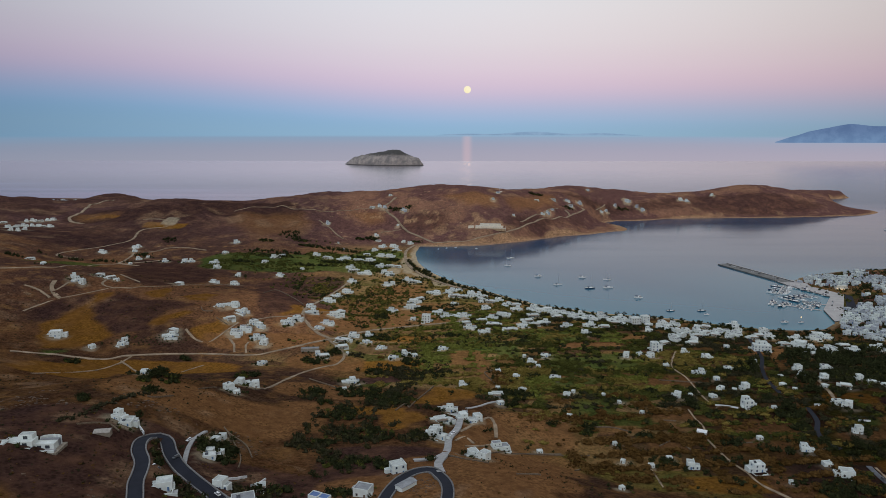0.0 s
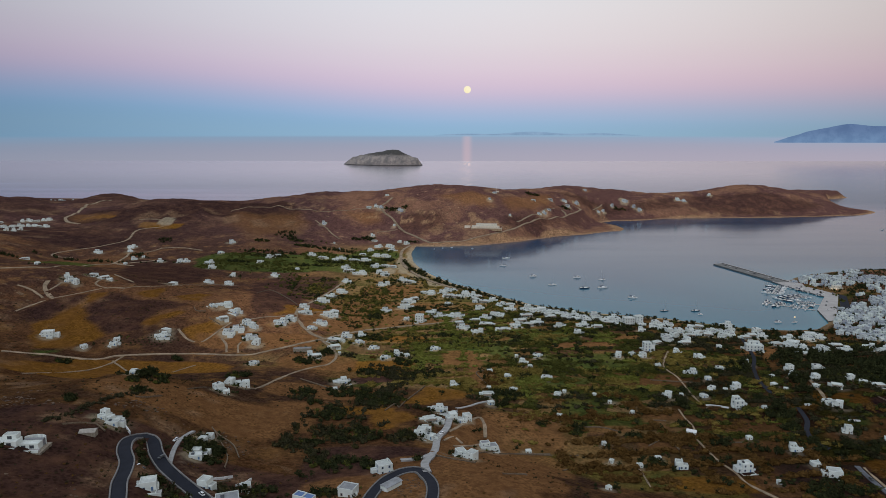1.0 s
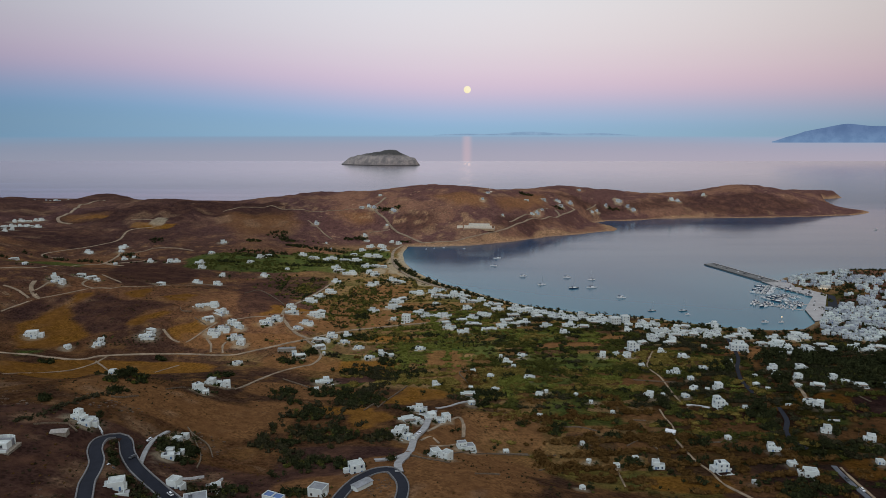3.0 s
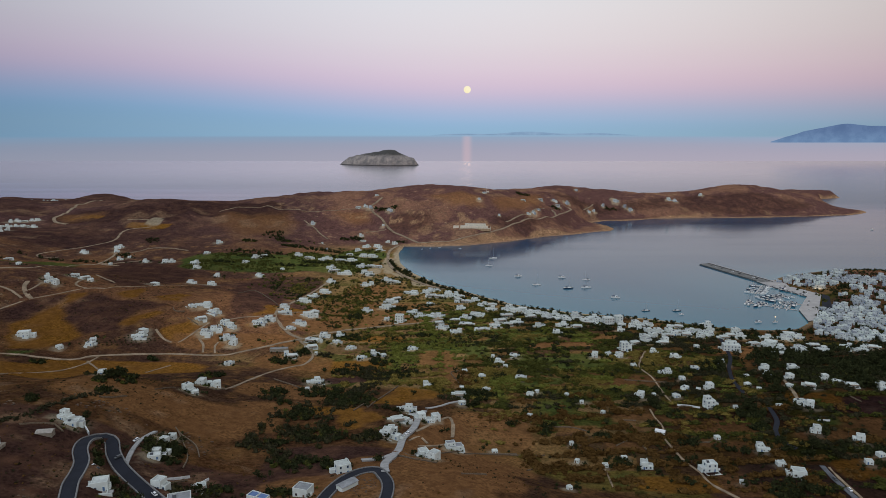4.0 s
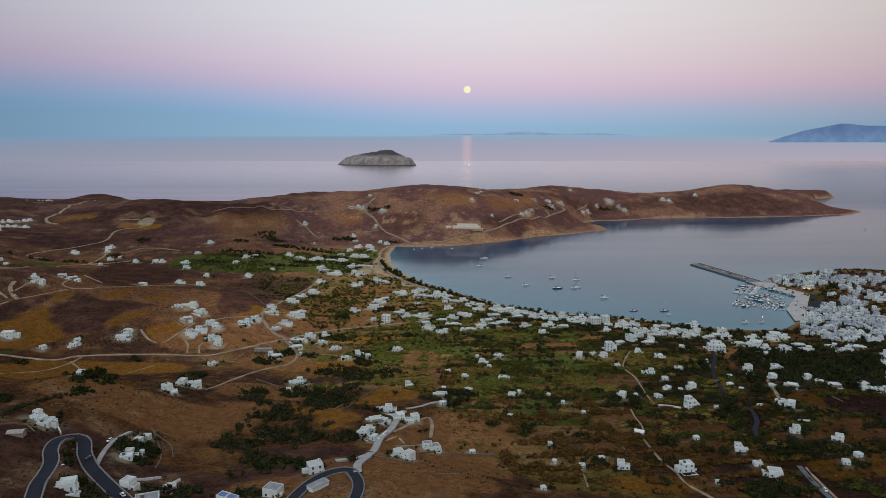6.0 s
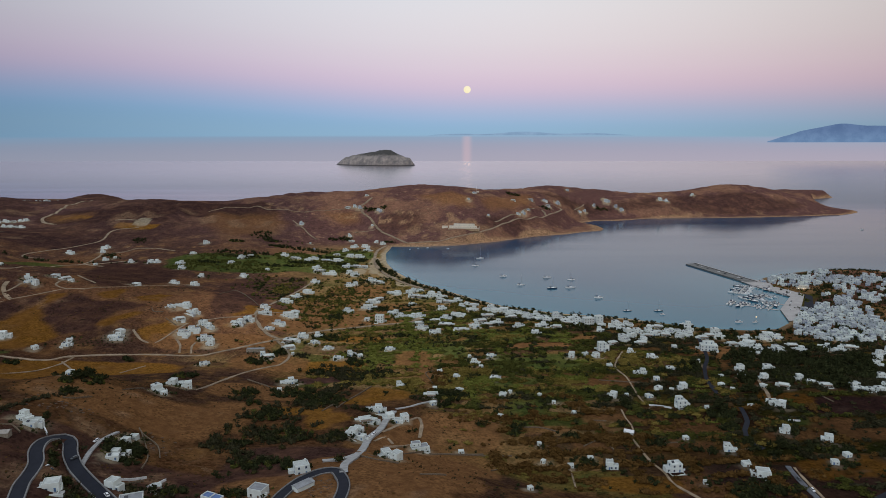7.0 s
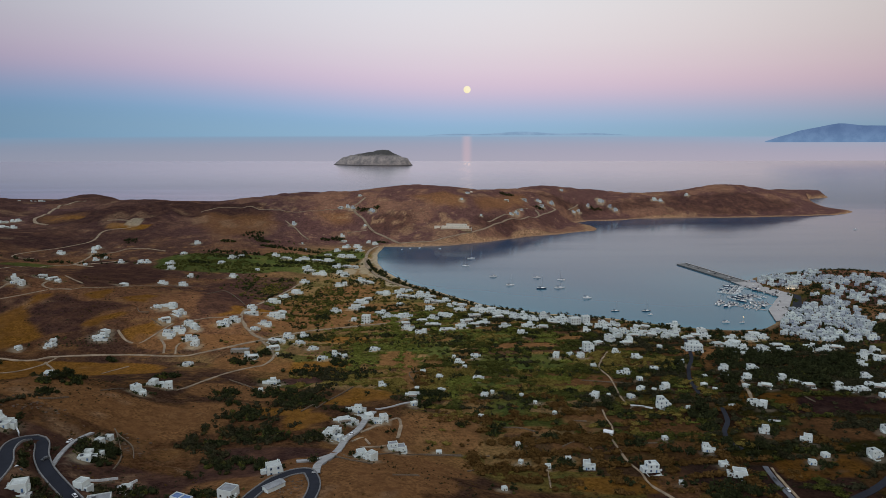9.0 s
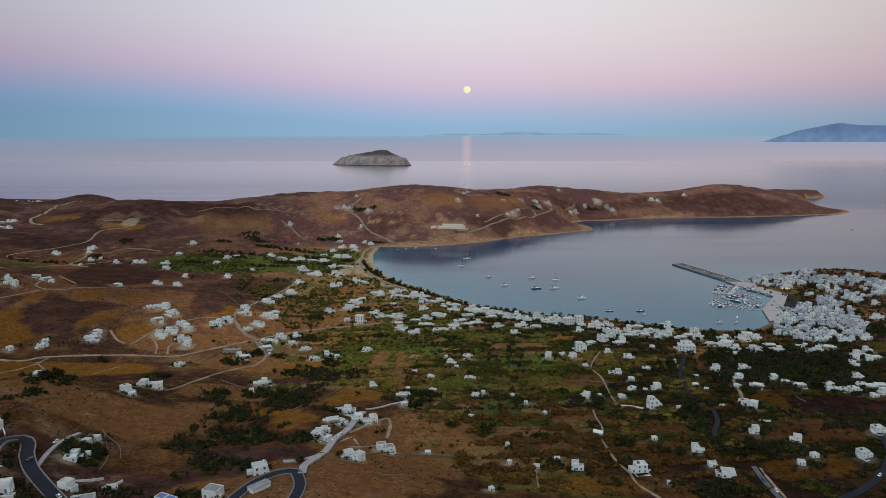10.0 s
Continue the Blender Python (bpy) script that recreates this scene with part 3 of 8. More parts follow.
GREEN_PLOTS = [
    [(34, 723), (71, 717), (84, 653), (56, 652)],
    [(142, 679), (183, 681), (180, 656), (142, 646)],
    [(110, 554), (134, 553), (131, 534), (108, 534)],
    [(204, 593), (218, 593), (217, 572), (198, 572)],
    [(98, 678), (123, 670), (114, 646), (98, 653)],
    [(137, 427), (153, 432), (146, 407), (134, 401)],
    [(273, 625), (298, 632), (286, 595), (260, 582)],
    [(301, 525), (324, 522), (313, 504), (293, 499)],
    [(-375, 610), (-359, 629), (-352, 617), (-367, 597)],
]


def plots(x, y, corners, salt, rag=14, size=22, soft=4):
    """How far a place lies inside any of the plots: 0 outside, 1 inside, with a ragged edge."""
    f = np.zeros(x.shape)
    for c in corners:
        a = np.array(c, float)
        lo, hi = a.min(0) - 12 - 0.4 * rag, a.max(0) + 12 + 0.4 * rag
        s = np.where((x > lo[0]) & (x < hi[0]) & (y > lo[1]) & (y < hi[1]))[0]
        if not len(s):
            continue
        px, py, best, inside = x[s], y[s], np.full(len(s), 1e9), np.zeros(len(s), bool)
        for (ax, ay), (bx, by) in zip(a, np.roll(a, -1, 0)):
            dx, dy = bx - ax, by - ay
            t = np.clip(((px - ax) * dx + (py - ay) * dy) / (dx * dx + dy * dy), 0, 1)
            best = np.minimum(best, (px - ax - t * dx) ** 2 + (py - ay - t * dy) ** 2)
            if ay != by:
                inside ^= ((ay > py) != (by > py)) & (px < (bx - ax) * (py - ay) / (by - ay) + ax)
        d = np.where(inside, 1, -1) * np.sqrt(best) + rag * rough_noise(px, py, size, salt)
        f[s] = np.maximum(f[s], smooth(d, -0.4 * soft, soft))
    return f


def patches(x, y, rows, salt):
    f = np.zeros(x.shape)
    for cx, cy, ax, ay, turn in rows:
        c, s = math.cos(radians(turn)), math.sin(radians(turn))
        u, v = ((x - cx) * c + (y - cy) * s) / ax, (-(x - cx) * s + (y - cy) * c) / ay
        f = np.maximum(f, smooth(1.12 - (u ** 4 + v ** 4) ** 0.25 + (0.45 if salt in (1, 8) else 0.22) * rough_noise(x, y, 30, salt), 0, 0.10))
    return f


def stretch(*runs):
    """Grid lines: runs of (start, end, step)."""
    return np.concatenate([np.arange(a, b, s) for a, b, s in runs] + [[runs[-1][1]]])


def fill(name, verts, faces, materials, smooth_faces=True):
    me = bpy.data.meshes.new(name)
    me.vertices.add(len(verts))
    me.vertices.foreach_set("co", np.asarray(verts, np.float32).ravel())
    faces = np.asarray(faces, np.int32)
    k = faces.shape[1]
    me.loops.add(faces.size)
    me.loops.foreach_set("vertex_index", faces.ravel())
    me.polygons.add(len(faces))
    me.polygons.foreach_set("loop_start", np.arange(0, faces.size, k, dtype=np.int32))
    me.polygons.foreach_set("loop_total", np.full(len(faces), k, np.int32))
    me.polygons.foreach_set("use_smooth", np.full(len(faces), smooth_faces))
    me.update(calc_edges=True)
    for m in materials:
        me.materials.append(m)
    return me


def sheet(xs, ys):
    gx, gy = np.meshgrid(xs, ys)
    i = np.arange(gx.size).reshape(gx.shape)
    faces = np.stack([i[:-1, :-1], i[:-1, 1:], i[1:, 1:], i[1:, :-1]], -1).reshape(-1, 4)
    return gx.ravel(), gy.ravel(), faces


def paint(me, name, channels):
    a = me.color_attributes.new(name, "FLOAT_COLOR", "POINT")
    a.data.foreach_set("color", np.stack([*channels, np.ones(len(channels[0]))], -1).astype(np.float32).ravel())


def build_ground():
    xs = stretch((-2600, -1100, 50), (-1100, -700, 10), (-700, 760, 4), (760, 1440, 8), (1440, 2600, 60))
    ys = stretch((-900, 220, 40), (220, 860, 3.2), (860, 2460, 6.5), (2460, 2700, 40))
    x, y, faces = sheet(xs, ys)
    z = carve(x, y, land_height(x, y))
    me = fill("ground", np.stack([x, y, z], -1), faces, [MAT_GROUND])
    green, ochre, bare = (np.maximum(patches(x, y, rows, k), plots(x, y, more, k + 60)) for k, (rows, more) in enumerate(((GREEN_FIELDS, GREEN_PLOTS), (OCHRE_FIELDS, OCHRE_PLOTS), (BARE_FIELDS, BARE_PLOTS))))
    d = inland(x, y)
    far = smooth(y, 1250, 1400)
    ragged = rough_noise(x, y, 40, 21)
    valley = smooth(11 - z + 8 * ragged, 0, 5) * (1 - far) * smooth(x, -320, -120)
    rock = far * smooth(20 + 44 * ragged - 15 * smooth(y, 1600, 1700) - d, 0, 9) * 0.95
    rock = np.maximum(rock, far * smooth(rough_noise(x, y, 60, 33), 0.16, 0.26) * 0.5)
    rock = np.maximum(rock, (1 - far) * smooth(z, 25, 45) * smooth(rough_noise(x, y, 18, 35), 0.12, 0.25) * 0.45)
    rock = np.maximum.reduce([rock, far * smooth(10 + 10 * ragged - d, 0, 5), 0.75 * patches(x, y, CRAGS, 36) * smooth(rough_noise(x, y, 13, 37), -0.06, 0.13)])
    sand = (1 - far) * smooth(11 + 6 * ragged - d, 0, 5) * (d > -60) * (1 - 0.75 * smooth(x, 270, 340))
    bare = np.maximum(0.8 * bare, 0.65 * plots(x, y, TAN_PLOTS, 68, 80, 90, 26))
    paint(me, "cover", (green * 0.95, ochre * 0.9, bare))
    sand = np.maximum(sand, 0.80 * patches(x, y, SAND_PLOTS, 7))
    # trodden pale yards round the houses
    yard = np.zeros(x.shape)
    for rows in VILLAGES.values():
        for hx, hy, w in rows:
            s = np.where((np.abs(x - hx) < 20) & (np.abs(y - hy) < 20))[0]
            yard[s] = np.maximum(yard[s], np.exp(-((x[s] - hx) ** 2 + (y[s] - hy) ** 2) / (0.55 * w + 3) ** 2))
    sand = np.maximum(sand, 0.72 * smooth(yard + 0.9 * rough_noise(x, y, 14, 44), 0.25, 0.6) * (d > 8))
    paint(me, "land", (valley, rock, sand))
    # the town ground between the houses is darkened with the same colour
    a = me.attributes.new("heather", "FLOAT", "POINT")
    a.data.foreach_set("value", np.maximum.reduce([0.7 * smooth(rough_noise(x, y, 170, 39) + 0.0004 * (y - 1300), -0.22, 0.06) * smooth(-x, 380, 540) * smooth(y, 1100, 1200), patches(x, y, HEATHER, 8), 0.85 * plots(x, y, HEATHER_PLOTS, 66), 0.7 * plots(x, y, [LOWER_TOWN, UPPER_TOWN], 71, 20, 30, 8), 0.8 * plots(x, y, FAR_HEATHER, 69, 90, 110, 30), 0.85 * patches(x, y, DARK_SCRUB, 9)]).astype(np.float32))
    return tagged(new("ground", me), "dry brown hills and valley fields round a bay", "ground", kind="structure")



def build_sea():
    xs = stretch((-7000, -900, 600), (-900, 1500, 12), (1500, 7000, 550))
    ys = stretch((-1500, 600, 300), (600, 2500, 12), (2500, 5600, 310))
    x, y, faces = sheet(xs, ys)
    me = fill("sea", np.stack([x, y, np.zeros(x.size)], -1), faces, [MAT_SEA])
    d = -inland(x, y)
    a = me.attributes.new("shallow", "FLOAT", "POINT")
    beach = smooth(-y, -1380, -1250)
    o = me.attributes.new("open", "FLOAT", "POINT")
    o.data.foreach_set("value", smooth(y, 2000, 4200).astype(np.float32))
    w = me.attributes.new("swell", "FLOAT", "POINT")
    w.data.foreach_set("value", smooth(y + 0.25 * (x - 900), 1900, 2350).astype(np.float32))
    a.data.foreach_set("value", (np.maximum(0.55 * smooth(250 - d, -60, 250) * smooth(-y, -1300, -950), smooth(30 - d + 24 * rough_noise(x, y, 60, 2), -30, 50) * beach)).astype(np.float32))
    return tagged(new("water", me), "calm grey-blue sea reflecting the dusk sky", "sea", kind="structure")


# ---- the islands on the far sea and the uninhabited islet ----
# distant haze is painted on: a glowing blue that changes with height
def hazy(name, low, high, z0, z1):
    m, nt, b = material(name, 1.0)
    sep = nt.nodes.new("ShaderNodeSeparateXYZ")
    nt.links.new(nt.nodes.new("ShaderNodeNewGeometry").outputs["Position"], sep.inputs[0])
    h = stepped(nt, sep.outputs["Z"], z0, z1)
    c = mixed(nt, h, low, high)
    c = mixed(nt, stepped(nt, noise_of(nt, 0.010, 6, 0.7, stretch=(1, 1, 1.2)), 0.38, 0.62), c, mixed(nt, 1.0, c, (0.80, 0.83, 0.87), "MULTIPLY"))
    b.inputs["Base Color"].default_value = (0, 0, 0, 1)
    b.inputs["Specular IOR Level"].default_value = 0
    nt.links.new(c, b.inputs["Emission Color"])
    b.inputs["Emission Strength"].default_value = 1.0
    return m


def far_hills(name, x0, x1, y, foot, crest, m, label):
    """A hazy range on the horizon: a ridge with two slopes under a curved crest."""
    n, rows = 90, 7
    verts = []
    for k in range(rows):
        a = math.pi * k / (rows - 1)
        for i in range(n):
            u = i / (n - 1)
            h = crest(u) * math.sin(a) ** 0.8
            verts.append((x0 + (x1 - x0) * u, y - 18 * math.cos(a), foot + max(h, 0)))
    i = np.arange(n * rows).reshape(rows, n)
    faces = np.stack([i[:-1, :-1], i[:-1, 1:], i[1:, 1:], i[1:, :-1]], -1).reshape(-1, 4)
    ob = new(name, fill(name, verts, faces, [m]))
    return tagged(ob, label, "island", kind="structure")


def big_island(u):
    z = np.interp(u, [0, 0.063, 0.116, 0.18, 0.263, 0.347, 0.43, 0.6, 1.0], [8, 46, 78, 103, 134, 118, 112, 128, 90])
    return float(z + 15 * rough_noise(np.array([u * 100]), np.array([3.0]), 6, 4)[0])


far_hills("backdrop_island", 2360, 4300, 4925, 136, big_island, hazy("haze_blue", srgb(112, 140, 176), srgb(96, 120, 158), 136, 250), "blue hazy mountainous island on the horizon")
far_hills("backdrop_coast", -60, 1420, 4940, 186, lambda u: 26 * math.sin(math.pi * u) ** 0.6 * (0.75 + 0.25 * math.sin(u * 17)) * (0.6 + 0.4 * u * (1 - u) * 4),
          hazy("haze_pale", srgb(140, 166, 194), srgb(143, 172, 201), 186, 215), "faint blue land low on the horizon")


def islet_material():
    m, nt, b = material("islet_rock", 0.95)
    pos = nt.nodes.new("ShaderNodeNewGeometry").outputs["Position"]
    sep = nt.nodes.new("ShaderNodeSeparateXYZ")
    nt.links.new(pos, sep.inputs[0])
    crag = noise_of(nt, 0.035, 8, 0.75, stretch=(1, 1, 0.8))
    c = mixed(nt, stepped(nt, crag, 0.35, 0.68), (0.135, 0.125, 0.125), (0.33, 0.285, 0.26))
    scrub = nt.nodes.new("ShaderNodeMath")
    scrub.operation = "MULTIPLY_ADD"
    nt.links.new(crag, scrub.inputs[0])
    scrub.inputs[1].default_value = 70
    nt.links.new(sep.outputs["Z"], scrub.inputs[2])
    c = mixed(nt, stepped(nt, scrub.outputs[0], 92, 108), c, (0.052, 0.050, 0.048))
    c = mixed(nt, stepped(nt, sep.outputs["Z"], 7, 2), c, (0.05, 0.045, 0.045))
    nt.links.new(c, b.inputs["Base Color"])
    relief(nt, b, crag, 1.0, 12)
    return m


def build_islet():
    """A whaleback of rock, 520 m long and 100 m high, steep towards the land."""
    nu, nv = 150, 60
    u, v = np.meshgrid(np.linspace(0, 1, nu), np.linspace(-1, 1, nv))
    crest = 104 * np.interp(u, [0, 0.05, 0.12, 0.30, 0.45, 0.62, 0.70, 0.80, 0.88, 0.915, 0.94, 1.0], [0, 0.22, 0.46, 0.66, 0.80, 0.96, 0.93, 0.68, 0.52, 0.50, 0.46, 0.0])
    prof = np.where(v < 0, np.clip(1 - np.abs(v) ** 2.4, 0, 1) ** 0.75, np.clip(1 - np.abs(v) ** 1.7, 0, 1))
    wide = 150 * np.clip(np.sin(np.pi * np.clip(u, 0.0, 1)), 0, 1) ** 0.5 + 3
    x = -653 + 523 * u + 6 * v
    y = 4512 - 139 * u + 60 + wide * v * 0.75 + 12 * rough_noise(u * 900, v * 90, 60, 3)
    z = crest * prof + (6 * rough_noise(u * 520, v * 200, 60, 6) + 7 * rough_noise(u * 520, v * 150, 22, 8)) * prof * smooth(crest, 5, 40) - 2 * (1 - prof)
    i = np.arange(u.size).reshape(u.shape)
    faces = np.stack([i[:-1, :-1], i[:-1, 1:], i[1:, 1:], i[1:, :-1]], -1).reshape(-1, 4)
    me = fill("islet", np.stack([x.ravel(), y.ravel(), z.ravel() - 0.5], -1), faces, [islet_material()])
    return tagged(new("islet", me), "bare whale-backed rocky islet rising from the sea", "islet", kind="structure")


build_islet()

# ---- roads ----
MAT_ASPHALT = plain("asphalt", (0.022, 0.024, 0.034), 0.9, vary=0.2, scale=0.15)
MAT_WORN = plain("worn_asphalt", (0.13, 0.135, 0.155), 0.9, vary=0.3, scale=0.15)
MAT_DIRT = plain("pale_dirt", (0.36, 0.27, 0.185), 0.95, vary=0.45, scale=0.12)
MAT_CONCRETE = plain("concrete", (0.37, 0.365, 0.365), 0.85, vary=0.25, scale=0.3)
MAT_KERB = plain("limewashed_stone", (0.22, 0.215, 0.215), 0.9, vary=0.35, scale=0.8)
MAT_LIME = plain("limewashed_wall", (0.76, 0.78, 0.80), 0.9, vary=0.25, scale=0.4)
MAT_DRYWALL = plain("dry_stone", (0.20, 0.15, 0.105), 0.95, vary=0.45, scale=1.2, bump=0.2)

ROADS = {
    "hairpin": (6.2, "asphalt", [(-134, 266), (-142, 282), (-149, 298), (-154, 310), (-157, 321), (-161, 333), (-168, 345), (-172, 357), (-172, 366), (-168, 371), (-162, 367), (-155, 354), (-146, 342), (-136, 332), (-125, 322), (-112, 310), (-98, 297)]),
    "bend": (5.2, "asphalt", [(-40, 302), (-37, 317), (-35, 331), (-32, 344), (-27, 357), (-20, 366), (-12, 367), (-7, 357), (-3, 342), (-3, 325), (-6, 308)]),
    "lane": (4.8, "concrete", [(-6, 362), (-8, 380), (-5, 398), (-3, 412), (-2, 425), (-1, 443), (5, 463), (8, 487), (12, 506)]),
    "terrace_lane": (2.6, "concrete", [(-23, 389), (-12, 394), (-4, 406)]),
    "farm_road": (3.6, "dirt", [(-391, 588), (-369, 600), (-344, 609), (-319, 615), (-307, 628), (-275, 640), (-236, 652), (-193, 656), (-174, 667), (-155, 681), (-135, 698), (-124, 707)]),
    "village_road": (3.6, "dirt", [(-124, 707), (-139, 717), (-154, 740), (-165, 760), (-169, 783), (-168, 805), (-161, 909), (-151, 979), (-144, 1026)]),
    "main_road": (4.0, "dirt", [(-124, 707), (-105, 727), (-83, 748), (-53, 764), (-21, 778), (12, 789), (23, 813)]),
    "south_lane": (2.6, "dirt", [(-126, 702), (-114, 684), (-104, 662), (-108, 638), (-119, 627), (-134, 604), (-144, 568), (-150, 527)]),
    "west_road": (4.0, "dirt", [(-545, 798), (-506, 822), (-487, 859), (-539, 1013), (-521, 1069), (-498, 1087), (-470, 1106)]),
    "west_track": (2.6, "dirt", [(-448, 702), (-445, 715), (-439, 730), (-432, 743), (-414, 765), (-394, 788), (-374, 795)]),
    "pale_track": (5.0, "dirt", [(-456, 780), (-452, 766), (-442, 752), (-432, 744)]),
    "loop_track": (4.0, "dirt", [(-599, 1097), (-624, 1084), (-630, 1120), (-613, 1166), (-591, 1211), (-576, 1244), (-579, 1295), (-542, 1324)]),
    "hill_track": (6.0, "dirt", [(-714, 1341), (-743, 1356), (-775, 1405), (-775, 1439), (-798, 1510), (-834, 1601), (-829, 1648), (-821, 1700)]),
    "ridge_road": (5.6, "dirt", [(-22, 1370), (-53, 1413), (-79, 1443), (-95, 1467), (-107, 1491), (-128, 1517), (-135, 1550), (-115, 1590)]),
    "coast_road": (5.5, "dirt", [(-22, 1370), (41, 1370), (76, 1387), (137, 1427), (183, 1478), (226, 1527), (277, 1574), (335, 1680), (344, 1707), (318, 1706)]),
    "hamlet_track": (2.4, "dirt", [(7, 459), (18, 481), (30, 501), (34, 489), (33, 464)]),
    "garden_track": (1.5, "dirt", [(238, 689), (219, 644), (222, 610), (220, 569), (221, 553)]),
    "valley_road": (3.6, "asphalt", [(334, 733), (319, 671), (304, 637), (294, 603), (291, 572)]),
    "valley_road_south": (3.8, "asphalt", [(298, 541), (292, 515), (281, 494), (279, 475), (283, 466)]),
    "south_track": (1.8, "dirt", [(192, 490), (195, 449), (199, 431), (200, 410), (210, 385), (222, 362)]),
    "wide_road": (3.6, "worn", [(287, 440), (285, 423), (283, 389), (282, 355)]),
    "wide_verge": (1.8, "dirt", [(290.5, 438), (289, 423), (287, 389), (286, 355)]),
    "east_lane": (2.6, "dirt", [(342, 607), (337, 581), (329, 552)]),
    "east_road": (5.0, "asphalt", [(290, 372), (318, 394), (346, 412), (365, 427), (380, 443), (395, 463), (405, 492)]),
    "villa_drive": (2.6, "concrete", [(-144, 344), (-151, 369), (-154, 387), (-153, 404)]),
    "farm_drive": (2.2, "dirt", [(-214, 660), (-220, 678), (-227, 688)]),
    "meadow_track": (1.8, "dirt", [(-339, 532), (-322, 563), (-310, 584), (-304, 612), (-302, 628)]),
    "house_track": (1.6, "dirt", [(-306, 615), (-286, 595), (-272, 578)]),
    "farm_loop": (2.4, "dirt", [(-274, 694), (-260, 678), (-245, 674), (-236, 697), (-227, 721)]),
    "beach_road": (5.0, "dirt", [(-62, 1350), (-75, 1290), (-72, 1210), (-60, 1130), (-36, 1062), (-5, 1008), (28, 970)]),
    "west_fork": (4.0, "dirt", [(-523, 1074), (-527, 1107), (-531, 1138), (-540, 1171)]),
    "west_spur": (3.0, "dirt", [(-523, 1074), (-497, 1058), (-481, 1055)]),
    "ridge_path": (2.4, "dirt", [(-522, 1166), (-505, 1177), (-489, 1197), (-453, 1194), (-416, 1175)]),
    "field_path": (1.6, "dirt", [(-374, 795), (-368, 809), (-345, 833), (-328, 878), (-299, 933)]),
    "yard_track": (3.0, "dirt", [(-444, 760), (-442, 774), (-442, 784)]),
    "yard_loop": (2.2, "dirt", [(-391, 788), (-402, 791), (-410, 797), (-412, 810), (-409, 820)]),
    "yard_path": (2.0, "dirt", [(-420, 865), (-399, 844), (-379, 829)]),
    "west_path": (2.6, "dirt", [(-476, 755), (-468, 754), (-457, 751), (-441, 741)]),
    "heath_path": (4.0, "dirt", [(-600, 1352), (-575, 1353), (-550, 1348)]),
    "old_path": (2.4, "dirt", [(-453, 1465), (-417, 1485), (-361, 1506), (-321, 1495), (-249, 1505), (-189, 1526), (-147, 1540)]),
    "slope_path": (2.6, "dirt", [(-269, 1449), (-247, 1424), (-224, 1397), (-207, 1376)]),
    "hotel_road": (4.6, "dirt", [(164, 1476), (203, 1533), (241, 1578), (267, 1625)]),
    "shore_drive": (4.0, "dirt", [(291, 1598), (291, 1619), (288, 1639)]),
    "east_path": (4.0, "dirt", [(387, 1750), (408, 1782), (420, 1798)]),
    "stub_path": (3.0, "dirt", [(-136, 1439), (-130, 1447), (-95, 1454)]),
    "farm_yard": (1.8, "dirt", [(-202, 660), (-207, 676), (-206, 684)]),
    "cross_path": (1.4, "dirt", [(-241, 590), (-237, 605), (-231, 621)]),
    "terrace_path": (2.0, "dirt", [(-211, 734), (-197, 747), (-181, 757), (-170, 770)]),
    "village_spur": (2.2, "dirt", [(-163, 776), (-151, 794), (-134, 812)]),
    "hamlet_loop": (1.5, "dirt", [(3, 441), (10, 450), (16, 440)]),
    "hamlet_path": (1.4, "dirt", [(10, 433), (21, 439), (31, 451)]),
    "hamlet_lane": (1.8, "concrete", [(13, 512), (22, 520), (33, 534), (45, 543)]),
    "hut_track": (1.4, "dirt", [(198, 538), (197, 523), (198, 507), (196, 495)]),
    "field_edge": (1.2, "dirt", [(137, 439), (136, 422), (134, 402)]),
}


def spline(pts, step):
    """Points every step metres along a smooth curve through pts."""
    p = np.array([pts[0], *pts, pts[-1]], float)
    out = []
    for i in range(1, len(p) - 2):
        a, b, c, d = p[i - 1:i + 3]
        n = max(2, int(np.linalg.norm(c - b) / step))
        for t in np.arange(n) / n:
            out.append(0.5 * (2 * b + (c - a) * t + (2 * a - 5 * b + 4 * c - d) * t * t + (3 * b - a - 3 * c + d) * t ** 3))
    return np.array(out + [p[-2]])


def road_line(pts, step=2.5):
    """The curve on the ground, its heights evened out, and the way to its right side."""
    line = spline(pts, step)
    z = land_height(line[:, 0], line[:, 1])
    for _ in range(6):
        z[1:-1] = (z[:-2] + 2 * z[1:-1] + z[2:]) / 4
    way = np.gradient(line, axis=0)
    way /= np.linalg.norm(way, axis=1)[:, None] + 1e-9
    return line, z, np.stack([way[:, 1], -way[:, 0]], -1)


def ribbon(name, pts, width, m, lift=0.30, offset=0.0, thick=1.2, rag=0.0, label="", category="road", kind="structure"):
    line, z, side = road_line(pts)
    if offset:       # beside a tight bend the line would fold over itself
        ahead = (np.gradient(line + side * offset, axis=0) * np.gradient(line, axis=0)).sum(1) > 0.15
        line, z, side = line[ahead], z[ahead], side[ahead]
    h = width / 2
    prof = [(offset - h, lift - thick), (offset - h, lift), (offset, lift + 0.03), (offset + h, lift), (offset + h, lift - thick)]
    wear = [rag * width * rough_noise(line[:, 0], line[:, 1], 9, 80 + k) for k in (0, 0, 1, 2, 2)]     # trodden, uneven edges
    verts = np.concatenate([np.concatenate([line + side * (o + e)[:, None], (z + dz)[:, None]], 1) for (o, dz), e in zip(prof, wear)])
    n = len(line)
    i = np.arange(n * len(prof)).reshape(len(prof), n)
    faces = np.stack([i[:-1, :-1], i[:-1, 1:], i[1:, 1:], i[1:, :-1]], -1).reshape(-1, 4)[:, ::-1]
    return tagged(new(name, fill(name, verts, faces, [m], False)), label, category, kind=kind)


